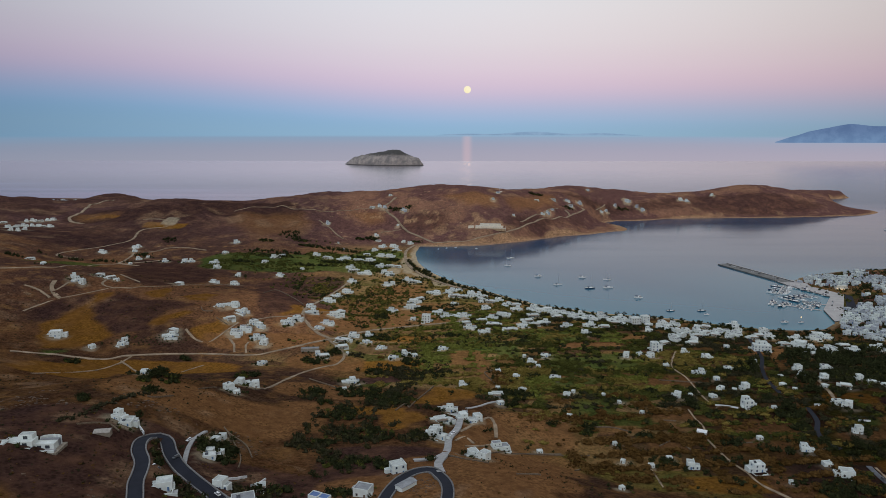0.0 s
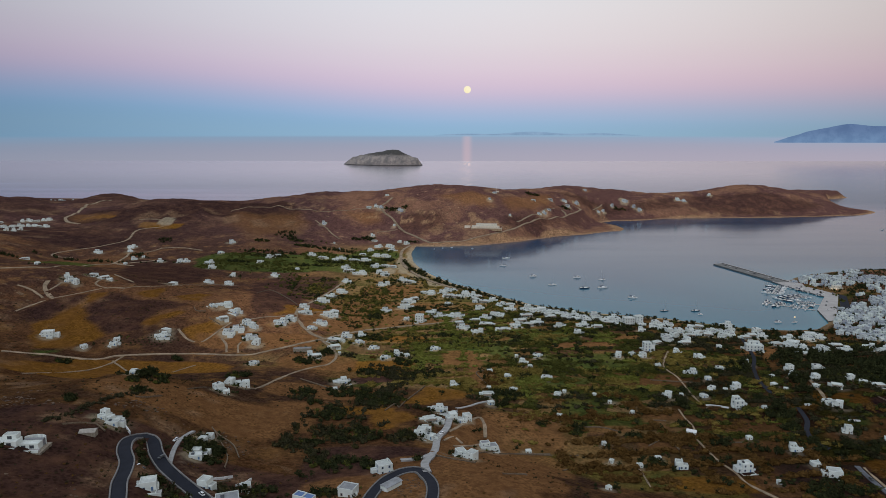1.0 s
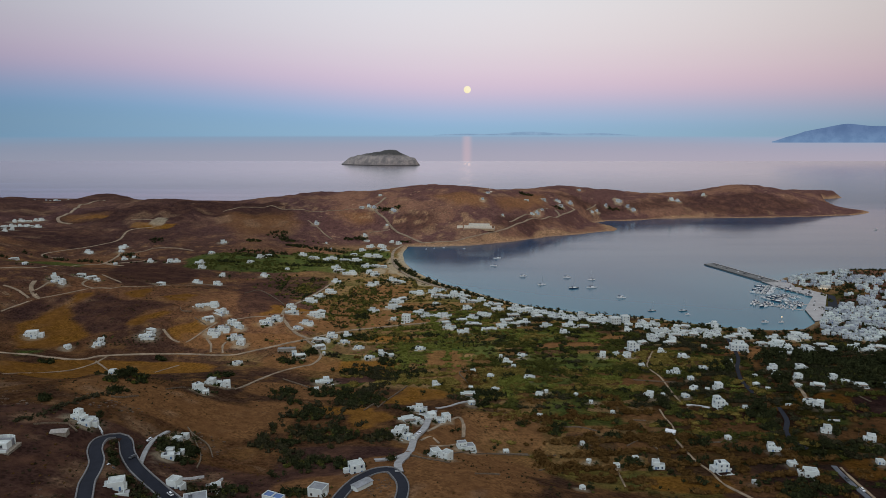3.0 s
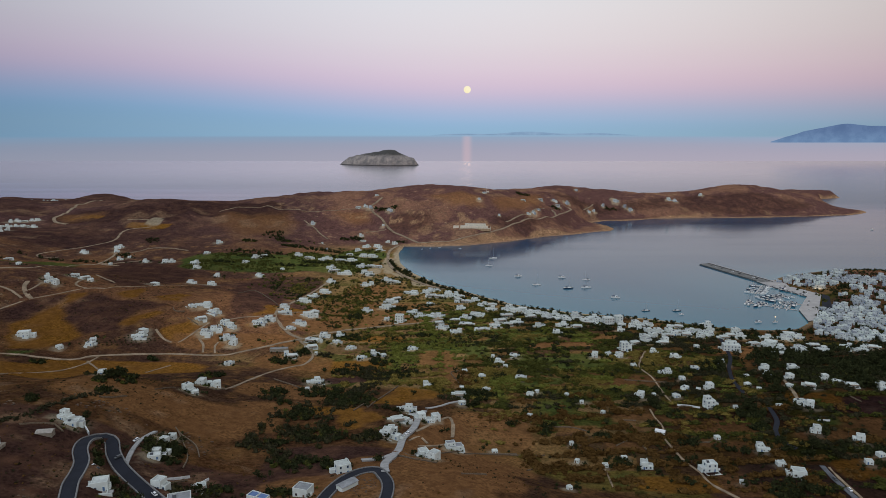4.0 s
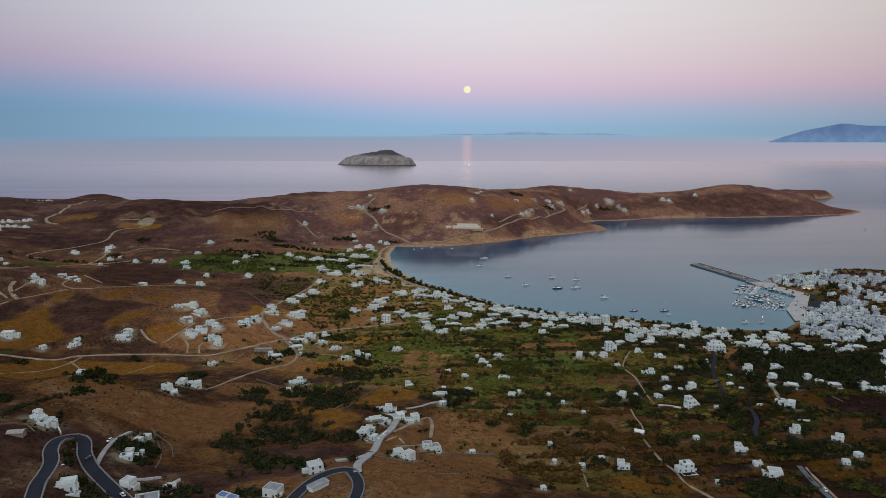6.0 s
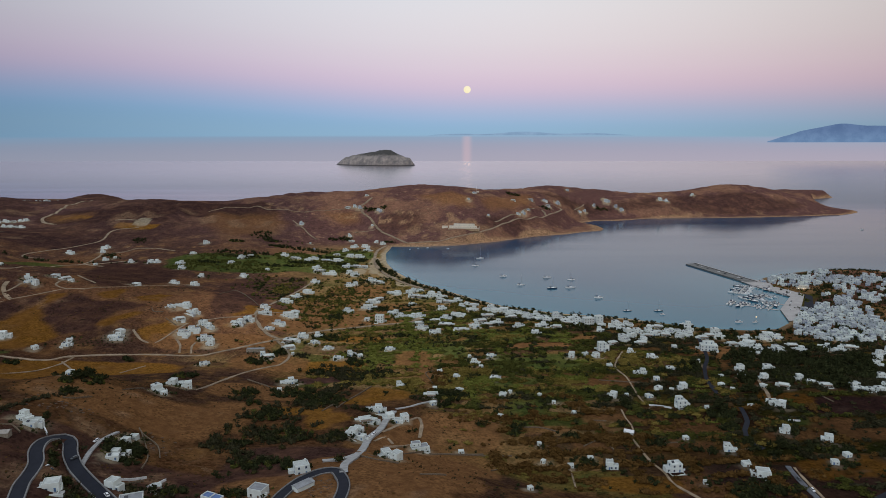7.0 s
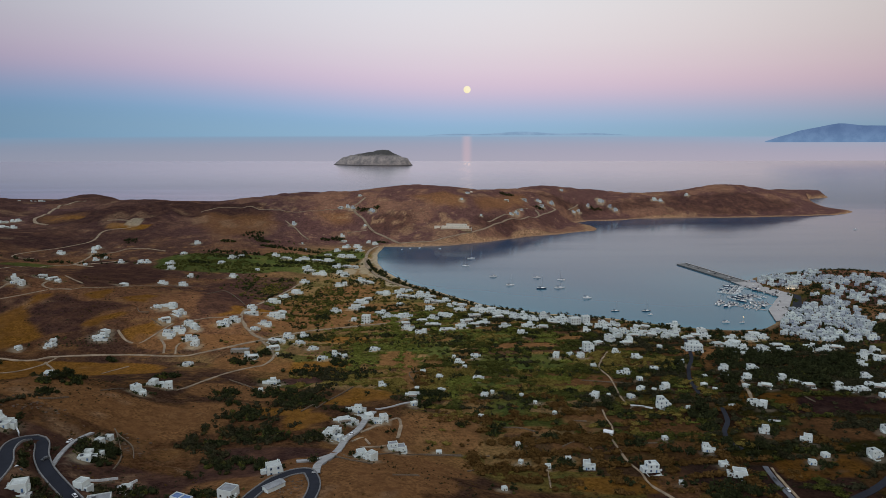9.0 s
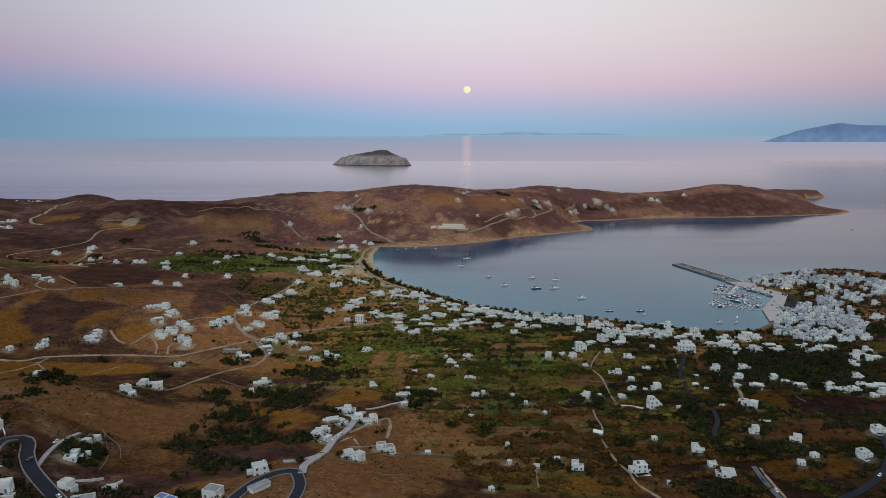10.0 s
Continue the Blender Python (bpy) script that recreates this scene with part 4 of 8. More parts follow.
SURFACES = {"asphalt": (MAT_ASPHALT, "grey asphalt road winding over the slope"), "dirt": (MAT_DIRT, "pale unpaved road over dry ground"), "worn": (MAT_WORN, "worn pale grey asphalt road beside a dirt verge"),
            "concrete": (MAT_CONCRETE, "narrow pale concrete lane between houses")}


def carve(x, y, z):
    """Levels the ground along the roads, so that they lie in it."""
    for width, surface, pts in ROADS.values():
        line, rz, _ = road_line(pts, 4.0)
        lo, hi = line.min(0) - 14, line.max(0) + 14
        near = np.where((x > lo[0]) & (x < hi[0]) & (y > lo[1]) & (y < hi[1]))[0]
        if not len(near):
            continue
        d2 = (x[near, None] - line[None, :, 0]) ** 2 + (y[near, None] - line[None, :, 1]) ** 2
        k = d2.argmin(1)
        w = 1 - smooth(np.sqrt(d2[np.arange(len(near)), k]), width / 2 + 2.5, width / 2 + 8)
        z[near] = z[near] * (1 - w) + (rz[k] - 0.12) * w
    return z


def build_roads():
    for name, (width, surface, pts) in ROADS.items():
        m, label = SURFACES[surface]
        ribbon("road_" + name if "road" not in name else name, pts, width, m, label=label, lift=(0.62 if surface == "concrete" else 0.9 if pts[0][1] > 1150 else 0.30) + 0.012 * (len(name) % 5), rag=0.12 if surface != "dirt" else 0.7 if width < 4 else 0.35)
    for name in ("hairpin", "bend"):
        width, _, pts = ROADS[name]
        for s in (-1, 1):
            ribbon("kerb", pts, 0.7, MAT_KERB, lift=0.75, offset=s * (width / 2 + 0.5), thick=1.6, label="low pale stone parapet beside the road", category="parapet")


FIELD_WALLS = [
    [(-144, 416), (-134, 399), (-125, 381), (-121, 363)], [(-2, 403), (9, 396), (23, 392)],
    [(-31, 498), (-23, 535), (-13, 577)], [(41, 435), (56, 446), (79, 457)], [(-124, 583), (-105, 569), (-90, 556), (-84, 575), (-78, 592)], [(-10, 609), (9, 611)],
    [(1, 410), (10, 406), (27, 425), (37, 437)], [(82, 423), (97, 440)], [(220, 537), (226, 544), (242, 541)], [(-119, 384), (-128, 402), (-141, 413), (-147, 420)],
    [(-41, 489), (-35, 506), (-31, 498)], [(44, 624), (34, 619), (39, 597), (44, 575)], [(52, 443), (73, 453), (99, 456)], [(170, 516), (180, 515)], [(210, 476), (225, 477)], [(378, 569), (379, 560), (381, 551)],
    [(265, 464), (277, 468)], [(-183, 475), (-177, 497)], [(-197, 424), (-192, 428), (-187, 441)], [(-205, 354), (-200, 361), (-193, 366)], [(-193, 366), (-185, 360)], [(108, 503), (125, 503), (137, 496)],
    [(37, 367), (52, 375)], [(-276, 747), (-270, 738), (-260, 739)], [(-252, 725), (-237, 714)],
    [(-236, 857), (-232, 916), (-176, 817)], [(153, 471), (168, 481), (174, 465)], [(194, 605), (234, 598)], [(-120, 330), (-112, 346)], [(-104, 336), (-101, 349)],
]


GARDEN_WALLS = [[(-123, 339), (-118, 343), (-115, 348), (-113, 352)], [(-107, 338), (-104, 345), (-103, 353)], [(-102, 345), (-99, 337), (-97, 325)], [(-184, 378), (-180, 374), (-175, 368)], [(223, 546), (232, 544), (240, 540)], [(202, 429), (214, 433)], [(324, 514), (333, 513)]]


def build_walls():
    for pts in GARDEN_WALLS:
        ribbon("garden_wall", pts, 0.45, MAT_LIME, lift=1.35, thick=2.2, label="low limewashed garden wall beside a house", category="wall", kind="")
    for pts in FIELD_WALLS:
        ribbon("dry_stone_wall", pts, 0.6, MAT_DRYWALL, lift=0.85, thick=1.8, rag=0.25, label="low dry stone wall between dry fields", category="wall", kind="")

# ---- houses ----
MAT_WALL = plain("limewash", (0.775, 0.83, 0.78), 0.85, vary=0.15, scale=0.25, per_object=0.14, per_island=0.26)
MAT_CREAM = plain("cream_plaster", (0.66, 0.60, 0.50), 0.85, vary=0.15, scale=0.25)
MAT_OCHRE = plain("ochre_stone", (0.42, 0.30, 0.19), 0.92, vary=0.35, scale=0.5)
MAT_STONE = plain("stone_wall", (0.30, 0.26, 0.21), 0.92, vary=0.4, scale=0.7)
MAT_ROOF = plain("roof_screed", (0.73, 0.77, 0.725), 0.9, vary=0.3, scale=0.22, per_object=0.3, per_island=0.24)
MAT_TOWN_WALL = plain("town_limewash", (0.66, 0.72, 0.68), 0.85, vary=0.2, scale=0.25, per_object=0, per_island=0.55)
MAT_TOWN_ROOF = plain("town_screed", (0.60, 0.65, 0.62), 0.9, vary=0.3, scale=0.22, per_object=0, per_island=0.6)
MAT_ROOF_GREY = plain("grey_roof", (0.30, 0.31, 0.33), 0.9, vary=0.3, scale=0.25)
MAT_ROOF_BLUE = plain("blue_roof", (0.10, 0.17, 0.36), 0.7, vary=0.2, scale=0.3)
MAT_ROOF_TILE = plain("clay_tile", (0.30, 0.13, 0.085), 0.85, vary=0.3, scale=0.4)
MAT_GLASS = plain("dark_glass", (0.045, 0.05, 0.06), 0.12, vary=0.2, per_object=0)
MAT_BLUE = plain("blue_paint", (0.08, 0.17, 0.34), 0.5, vary=0.2)
MAT_BROWN = plain("brown_paint", (0.14, 0.085, 0.05), 0.6, vary=0.2)
MAT_METAL = plain("steel", (0.45, 0.46, 0.47), 0.35, 0.9, vary=0.15)
MAT_WOOD = plain("grey_wood", (0.20, 0.15, 0.11), 0.85, vary=0.3)


def part(name, bm, m, parent, label=""):
    me = bpy.data.meshes.new(name)
    bm.to_mesh(me)
    bm.free()
    for one in (m if isinstance(m, (list, tuple)) else [m]):
        me.materials.append(one)
    ob = new(name, me)
    ob.parent = parent
    return tagged(ob, label) if label else ob


def thing(name, label, category, group="", kind=""):
    ob = new(name)
    ob.empty_display_size = 0.5
    return tagged(ob, label, category, group, kind)


def block(bm, x0, x1, y0, y1, z0, z1, mat=0, taper=0.0):
    """A box, drawn in by taper at its top."""
    t = taper
    v = [bm.verts.new(p) for p in ((x0, y0, z0), (x1, y0, z0), (x1, y1, z0), (x0, y1, z0), (x0 + t, y0 + t, z1), (x1 - t, y0 + t, z1), (x1 - t, y1 - t, z1), (x0 + t, y1 - t, z1))]
    for f in ((0, 3, 2, 1), (4, 5, 6, 7), (0, 1, 5, 4), (1, 2, 6, 5), (2, 3, 7, 6), (3, 0, 4, 7)):
        bm.faces.new([v[i] for i in f]).material_index = mat
    return bm


def shell(w, d, z0, h, parapet=0.45, thick=0.28, x=0.0, y=0.0):
    """Four walls with a parapet round a sunken roof."""
    bm = bmesh.new()
    a, b = w / 2, d / 2
    rings = [(a, b, z0), (a + 0.0, b, h + parapet - 0.06), (a - 0.06, b - 0.06, h + parapet), (a - thick, b - thick, h + parapet), (a - thick, b - thick, h - 0.3)]
    vs = [[bm.verts.new((x + sx * p, y + sy * q, z)) for sx, sy in ((-1, -1), (1, -1), (1, 1), (-1, 1))] for p, q, z in rings]
    for lo, hi in zip(vs, vs[1:]):
        for i in range(4):
            j = (i + 1) % 4
            bm.faces.new((lo[i], lo[j], hi[j], hi[i]))
    bm.faces.new(vs[0][::-1])
    return bm


def opening(w, h, deep=0.10, sill=True, pane=True):
    """A window or door in its frame, standing just out of a wall that faces -y."""
    bm = bmesh.new()
    f = 0.09
    block(bm, -w / 2 - f, -w / 2, -0.05, deep, 0, h + f, 0)
    block(bm, w / 2, w / 2 + f, -0.05, deep, 0, h + f, 0)
    block(bm, -w / 2, w / 2, -0.05, deep, h, h + f, 0)
    if pane:
        block(bm, -w / 2, w / 2, 0.0 - 0.012, deep, 0, h, 1)
    if sill:
        block(bm, -w / 2 - 0.15, w / 2 + 0.15, -0.12, deep, -0.1, 0, 0)
    return bm


class Spec:
    """The make of a house: sizes in metres and what it carries."""
    def __init__(self, w, d, h, annex=None, upper=None, trim="blue", roof="screed", wall="lime", tank=False, pergola=False, chimney=False, simple=False, terrace=False):
        self.w, self.d, self.h, self.annex, self.upper, self.trim, self.roof, self.wall = w, d, h, annex, upper, trim, roof, wall
        self.tank, self.pergola, self.chimney, self.simple, self.terrace = tank, pergola, chimney, simple, terrace


TRIMS = {"blue": MAT_BLUE, "brown": MAT_BROWN, "white": MAT_WALL}
ROOFS = {"screed": MAT_ROOF, "grey": MAT_ROOF_GREY, "blue": MAT_ROOF_BLUE, "tile": MAT_ROOF_TILE}
WALLS = {"lime": MAT_WALL, "cream": MAT_CREAM, "stone": MAT_STONE}
TEMPLATES = {}


def shared(key, make):
    """One mesh for all alike parts."""
    if key not in TEMPLATES:
        bm, mats = make()
        me = bpy.data.meshes.new(key[0])
        bm.to_mesh(me)
        bm.free()
        for m in mats:
            me.materials.append(m)
        TEMPLATES[key] = me
    return TEMPLATES[key]


def set_in(parent, name, me, x, y, z, turn=0):
    ob = new(name, me)
    ob.parent = parent
    ob.matrix_basis = pose(x, y, z, 0, 0, turn)
    return ob


def set_window(root, trim, x, y, z, turn=0):
    """A window; near ones carry their pane as a piece of its own."""
    if not FINE[0]:
        return set_in(root, "window", shared(("window", trim), lambda: (opening(0.72, 0.92), [MAT_WALL, MAT_GLASS])), x, y, z, turn)
    ob = set_in(root, "window", shared(("window_frame", trim), lambda: (opening(0.95, 1.15, pane=False), [TRIMS[trim]])), x, y, z, turn)
    set_in(ob, "pane", shared(("pane", "glass"), lambda: (block(bmesh.new(), -0.475, 0.475, -0.012, 0.1, 0, 1.15), [MAT_GLASS])), 0, 0, 0)
    return ob


FINE = [False]


def openings(root, trim, x, y, w, d, z, floors, storey, door=True, rear=False):
    """Windows on the front and the two sides of a block; the door in front."""
    dor = shared(("door", trim), lambda: (opening(1.0, 2.1, sill=False), [MAT_WALL, TRIMS[trim]]))
    for f in range(floors):
        base = z + f * storey
        n = max(1, int(w / 3.1))
        for i in range(n):
            u = x - w / 2 + w * (i + 0.5) / n
            if door and f == 0 and i == n // 2:
                set_in(root, "door", dor, u, y - d / 2 - 0.05, base + 0.05)
                if n == 1 and w > 3.4:
                    set_window(root, trim, u + 1.4, y - d / 2 - 0.05, base + 1.0)
            else:
                set_window(root, trim, u, y - d / 2 - 0.05, base + 1.0)
        m = max(1, int(d / 4.2))
        for i in range(m):
            v = y - d / 2 + d * (i + 0.5) / m
            for s, a in ((-1, -90), (1, 90)):
                if not FINE[0] and (i + f + int(w * 10)) % 2 == (s > 0):
                    continue
                set_window(root, trim, x + s * (w / 2 + 0.05), v, base + 1.0, a)


def build_house(spec, label, category="house", group="", name="house"):
    root = thing(name, label, category, group)
    w, d, h = spec.w, spec.d, spec.h
    wall = WALLS[spec.wall]
    part("wall", shell(w, d, -3.0, h), wall, root)
    part("roof", block(bmesh.new(), -w / 2 + 0.27, w / 2 - 0.27, -d / 2 + 0.27, d / 2 - 0.27, h - 0.25, h), ROOFS[spec.roof], root)
    storey = 3.0
    floors = max(1, int(h / 2.8))
    if spec.simple:
        dor = shared(("door", spec.trim), lambda: (opening(1.0, 2.1, sill=False), [MAT_WALL, TRIMS[spec.trim]]))
        set_in(root, "door", dor, -w * 0.22, -d / 2 - 0.05, 0.05)
        set_window(root, spec.trim, w * 0.22, -d / 2 - 0.05, 1.0)
        if floors > 1:
            set_window(root, spec.trim, -w * 0.15, -d / 2 - 0.05, 4.0)
    else:
        openings(root, spec.trim, 0, 0, w, d, 0, floors, storey)
    if spec.annex:
        aw, ad, ah, side = spec.annex
        ax, ay = side * (w / 2 + aw / 2 - 0.15), -d / 2 + ad / 2 + 0.6
        part("annex", shell(aw, ad, -3.0, ah, 0.3, 0.25, ax, ay), wall, root)
        part("annex_roof", block(bmesh.new(), ax - aw / 2 + 0.24, ax + aw / 2 - 0.24, ay - ad / 2 + 0.24, ay + ad / 2 - 0.24, ah - 0.25, ah), ROOFS[spec.roof], root)
        set_window(root, spec.trim, ax, ay - ad / 2 - 0.05, 1.0)
    if spec.upper:
        uw, ud, ux = spec.upper
        uy = d / 2 - ud / 2
        part("upper_wall", shell(uw, ud, h - 0.2, h + 2.8, 0.35, 0.25, ux, uy), wall, root)
        part("upper_roof", block(bmesh.new(), ux - uw / 2 + 0.24, ux + uw / 2 - 0.24, uy - ud / 2 + 0.24, uy + ud / 2 - 0.24, h + 2.55, h + 2.8), ROOFS[spec.roof], root)
        for s in (-0.25, 0.25):
            set_window(root, spec.trim, ux + s * uw, uy - ud / 2 - 0.05, h + 1.0)
    if spec.chimney:
        bm = block(bmesh.new(), w * 0.28, w * 0.28 + 0.6, d * 0.2, d * 0.2 + 0.6, h - 0.1, h + 1.5)
        block(bm, w * 0.28 - 0.1, w * 0.28 + 0.7, d * 0.2 - 0.1, d * 0.2 + 0.7, h + 1.5, h + 1.65)
        part("chimney", bm, wall, root)
    if spec.tank:
        bm = bmesh.new()
        bmesh.ops.create_cone(bm, cap_ends=True, segments=12, radius1=0.28, radius2=0.28, depth=1.3, matrix=pose(-w * 0.2, d * 0.15, h + 1.2, 0, 90, 0))
        part("water_tank", bm, MAT_METAL, root)
        bm = bmesh.new()
        v = [bm.verts.new((-w * 0.2 + a, d * 0.15 + b, h + c)) for a, b, c in ((-0.9, -1.6, 0.15), (0.9, -1.6, 0.15), (0.9, -0.1, 1.1), (-0.9, -0.1, 1.1), (-0.9, -1.56, 0.08), (0.9, -1.56, 0.08), (0.9, -0.06, 1.03), (-0.9, -0.06, 1.03))]
        for f in ((0, 1, 2, 3), (7, 6, 5, 4), (0, 4, 5, 1), (1, 5, 6, 2), (2, 6, 7, 3), (3, 7, 4, 0)):
            bm.faces.new([v[i] for i in f])
        part("solar_panel", bm, MAT_GLASS, root)
    if spec.pergola:
        post = shared(("post", "white"), lambda: (block(bmesh.new(), -0.12, 0.12, -0.12, 0.12, -2.5, 2.5), [MAT_WALL]))
        for px in (-w * 0.4, 0, w * 0.4):
            set_in(root, "post", post, px, -d / 2 - 2.9, 0)
        part("canopy", block(bmesh.new(), -w * 0.45, w * 0.45, -d / 2 - 3.2, -d / 2, 2.5, 2.66), MAT_WOOD, root, "dry reed canopy")
    if w >= 6.5 and not spec.simple:
        # a walled yard with steps and a store
        side = -1 if int(w * 10) % 4 < 2 else 1
        bm = block(bmesh.new(), side * w / 2 - 0.15, side * w / 2 + 0.15, -d / 2 - 3.6, -d / 2, -3.0, 0.8)
        block(bm, min(0, side * w / 2), max(0, side * w / 2), -d / 2 - 3.9, -d / 2 - 3.6, -3.0, 0.8)
        part("yard_wall", bm, wall, root)
        sw = 2.4 + 0.08 * w
        sx, sy = -side * (w / 2 + sw / 2 - 0.2), d / 2 - 1.2
        part("store", shell(sw, 3.0, -3.0, 2.0, 0.2, 0.22, sx, sy), wall, root)
        part("store_roof", block(bmesh.new(), sx - sw / 2 + 0.2, sx + sw / 2 - 0.2, sy - 1.3, sy + 1.3, 1.75, 2.0), ROOFS["grey" if int(w * 10) % 3 == 0 else spec.roof], root)
        bm = bmesh.new()
        for k in range(4):
            block(bm, side * (w / 2 + 0.02) + min(0, side * 1.0), side * (w / 2 + 0.02) + max(0, side * 1.0), -d / 2 + 0.4 + 0.9 * k, -d / 2 + 1.3 + 0.9 * k, -3.0, 0.5 + 0.6 * k)
        part("steps", bm, wall, root)
    if spec.terrace:
        bm = block(bmesh.new(), -w / 2 - 1.5, w / 2 + 2.5, -d / 2 - 4.5, -d / 2 + 0.0, -3.0, -0.02)
        part("terrace", bm, MAT_CONCRETE, root)
        bm = block(bmesh.new(), -w / 2 - 1.5, w / 2 + 2.5, -d / 2 - 4.75, -d / 2 - 4.5, -3.0, 0.7)
        block(bm, -w / 2 - 1.75, -w / 2 - 1.5, -d / 2 - 4.75, -d / 2, -3.0, 0.7)
        part("terrace_wall", bm, wall, root)
    return root


KINDS = [
    (3.6, Spec(3.6, 3.4, 2.5, simple=True, trim="brown")),
    (4.6, Spec(4.6, 4.2, 2.8, simple=True, trim="blue")),
    (5.4, Spec(5.4, 4.8, 2.9, trim="brown", chimney=True)),
    (6.2, Spec(4.4, 5.2, 3.2, annex=(2.2, 3.6, 2.5, 1), trim="blue")),
    (7.2, Spec(7.2, 5.2, 3.0, trim="blue", tank=True)),
    (7.6, Spec(5.4, 6.0, 5.9, annex=(2.6, 4.2, 2.9, -1), trim="brown")),
    (8.6, Spec(6.0, 5.8, 3.2, annex=(3.0, 4.4, 2.7, 1), upper=(4.4, 3.6, -0.6), trim="blue", chimney=True)),
    (9.4, Spec(9.4, 6.0, 3.1, trim="brown", pergola=True)),
    (10.4, Spec(7.2, 6.4, 5.8, annex=(3.6, 5.0, 3.0, 1), trim="blue", tank=True)),
    (11.4, Spec(11.4, 6.4, 3.2, upper=(6.0, 4.4, -2.2), trim="white", roof="grey")),
    (12.6, Spec(8.4, 6.6, 3.1, annex=(4.4, 5.4, 2.8, -1), upper=(5.0, 4.2, 1.2), trim="blue", terrace=True)),
    (14.0, Spec(14.0, 6.8, 3.2, trim="brown", pergola=True, tank=True)),
    (16.0, Spec(11.0, 7.0, 5.9, annex=(5.2, 5.6, 3.0, 1), trim="blue")),
    (20.0, Spec(15.0, 7.2, 3.2, annex=(5.4, 6.0, 3.0, -1), upper=(8.0, 4.6, 2.0), trim="white")),
    (28.0, Spec(28.0, 7.0, 3.1, trim="brown", roof="grey")),
]
LABELS = {True: "small white limewashed cube house with a flat roof", False: "white house with a flat roof{} and {} shutters"}
BUILT = {}
dice = random.Random(7)


def place_house(x, y, width, group, turn=None):
    i = min(range(len(KINDS)), key=lambda k: abs(KINDS[k][0] - width) + dice.uniform(0, 0.9))
    size, spec = KINDS[i]
    k = max(0.82, min(1.2, width / size))
    turn = dice.gauss(0, 17) if turn is None else turn
    y += spec.d * 0.4
    if i not in BUILT:
        extra = ", solar tank" if spec.tank else ", pergola" if spec.pergola else ", two storeys" if spec.h > 5 else ", small annex" if spec.annex else ""
        label = LABELS[True] if spec.simple else LABELS[False].format(extra, spec.trim)
        BUILT[i] = build_house(spec, label)
        ob = BUILT[i]
        ob.matrix_basis = pose(x, y, ground(x, y) + 0.1, 0, 0, turn)
    else:
        ob = copy_thing(BUILT[i], pose(x, y, ground(x, y) + 0.1, 0, 0, turn))
    ob.scale = (k, min(k, 1.0), 0.72 + 0.18 * dice.random())
    ob["group"] = group
    return ob


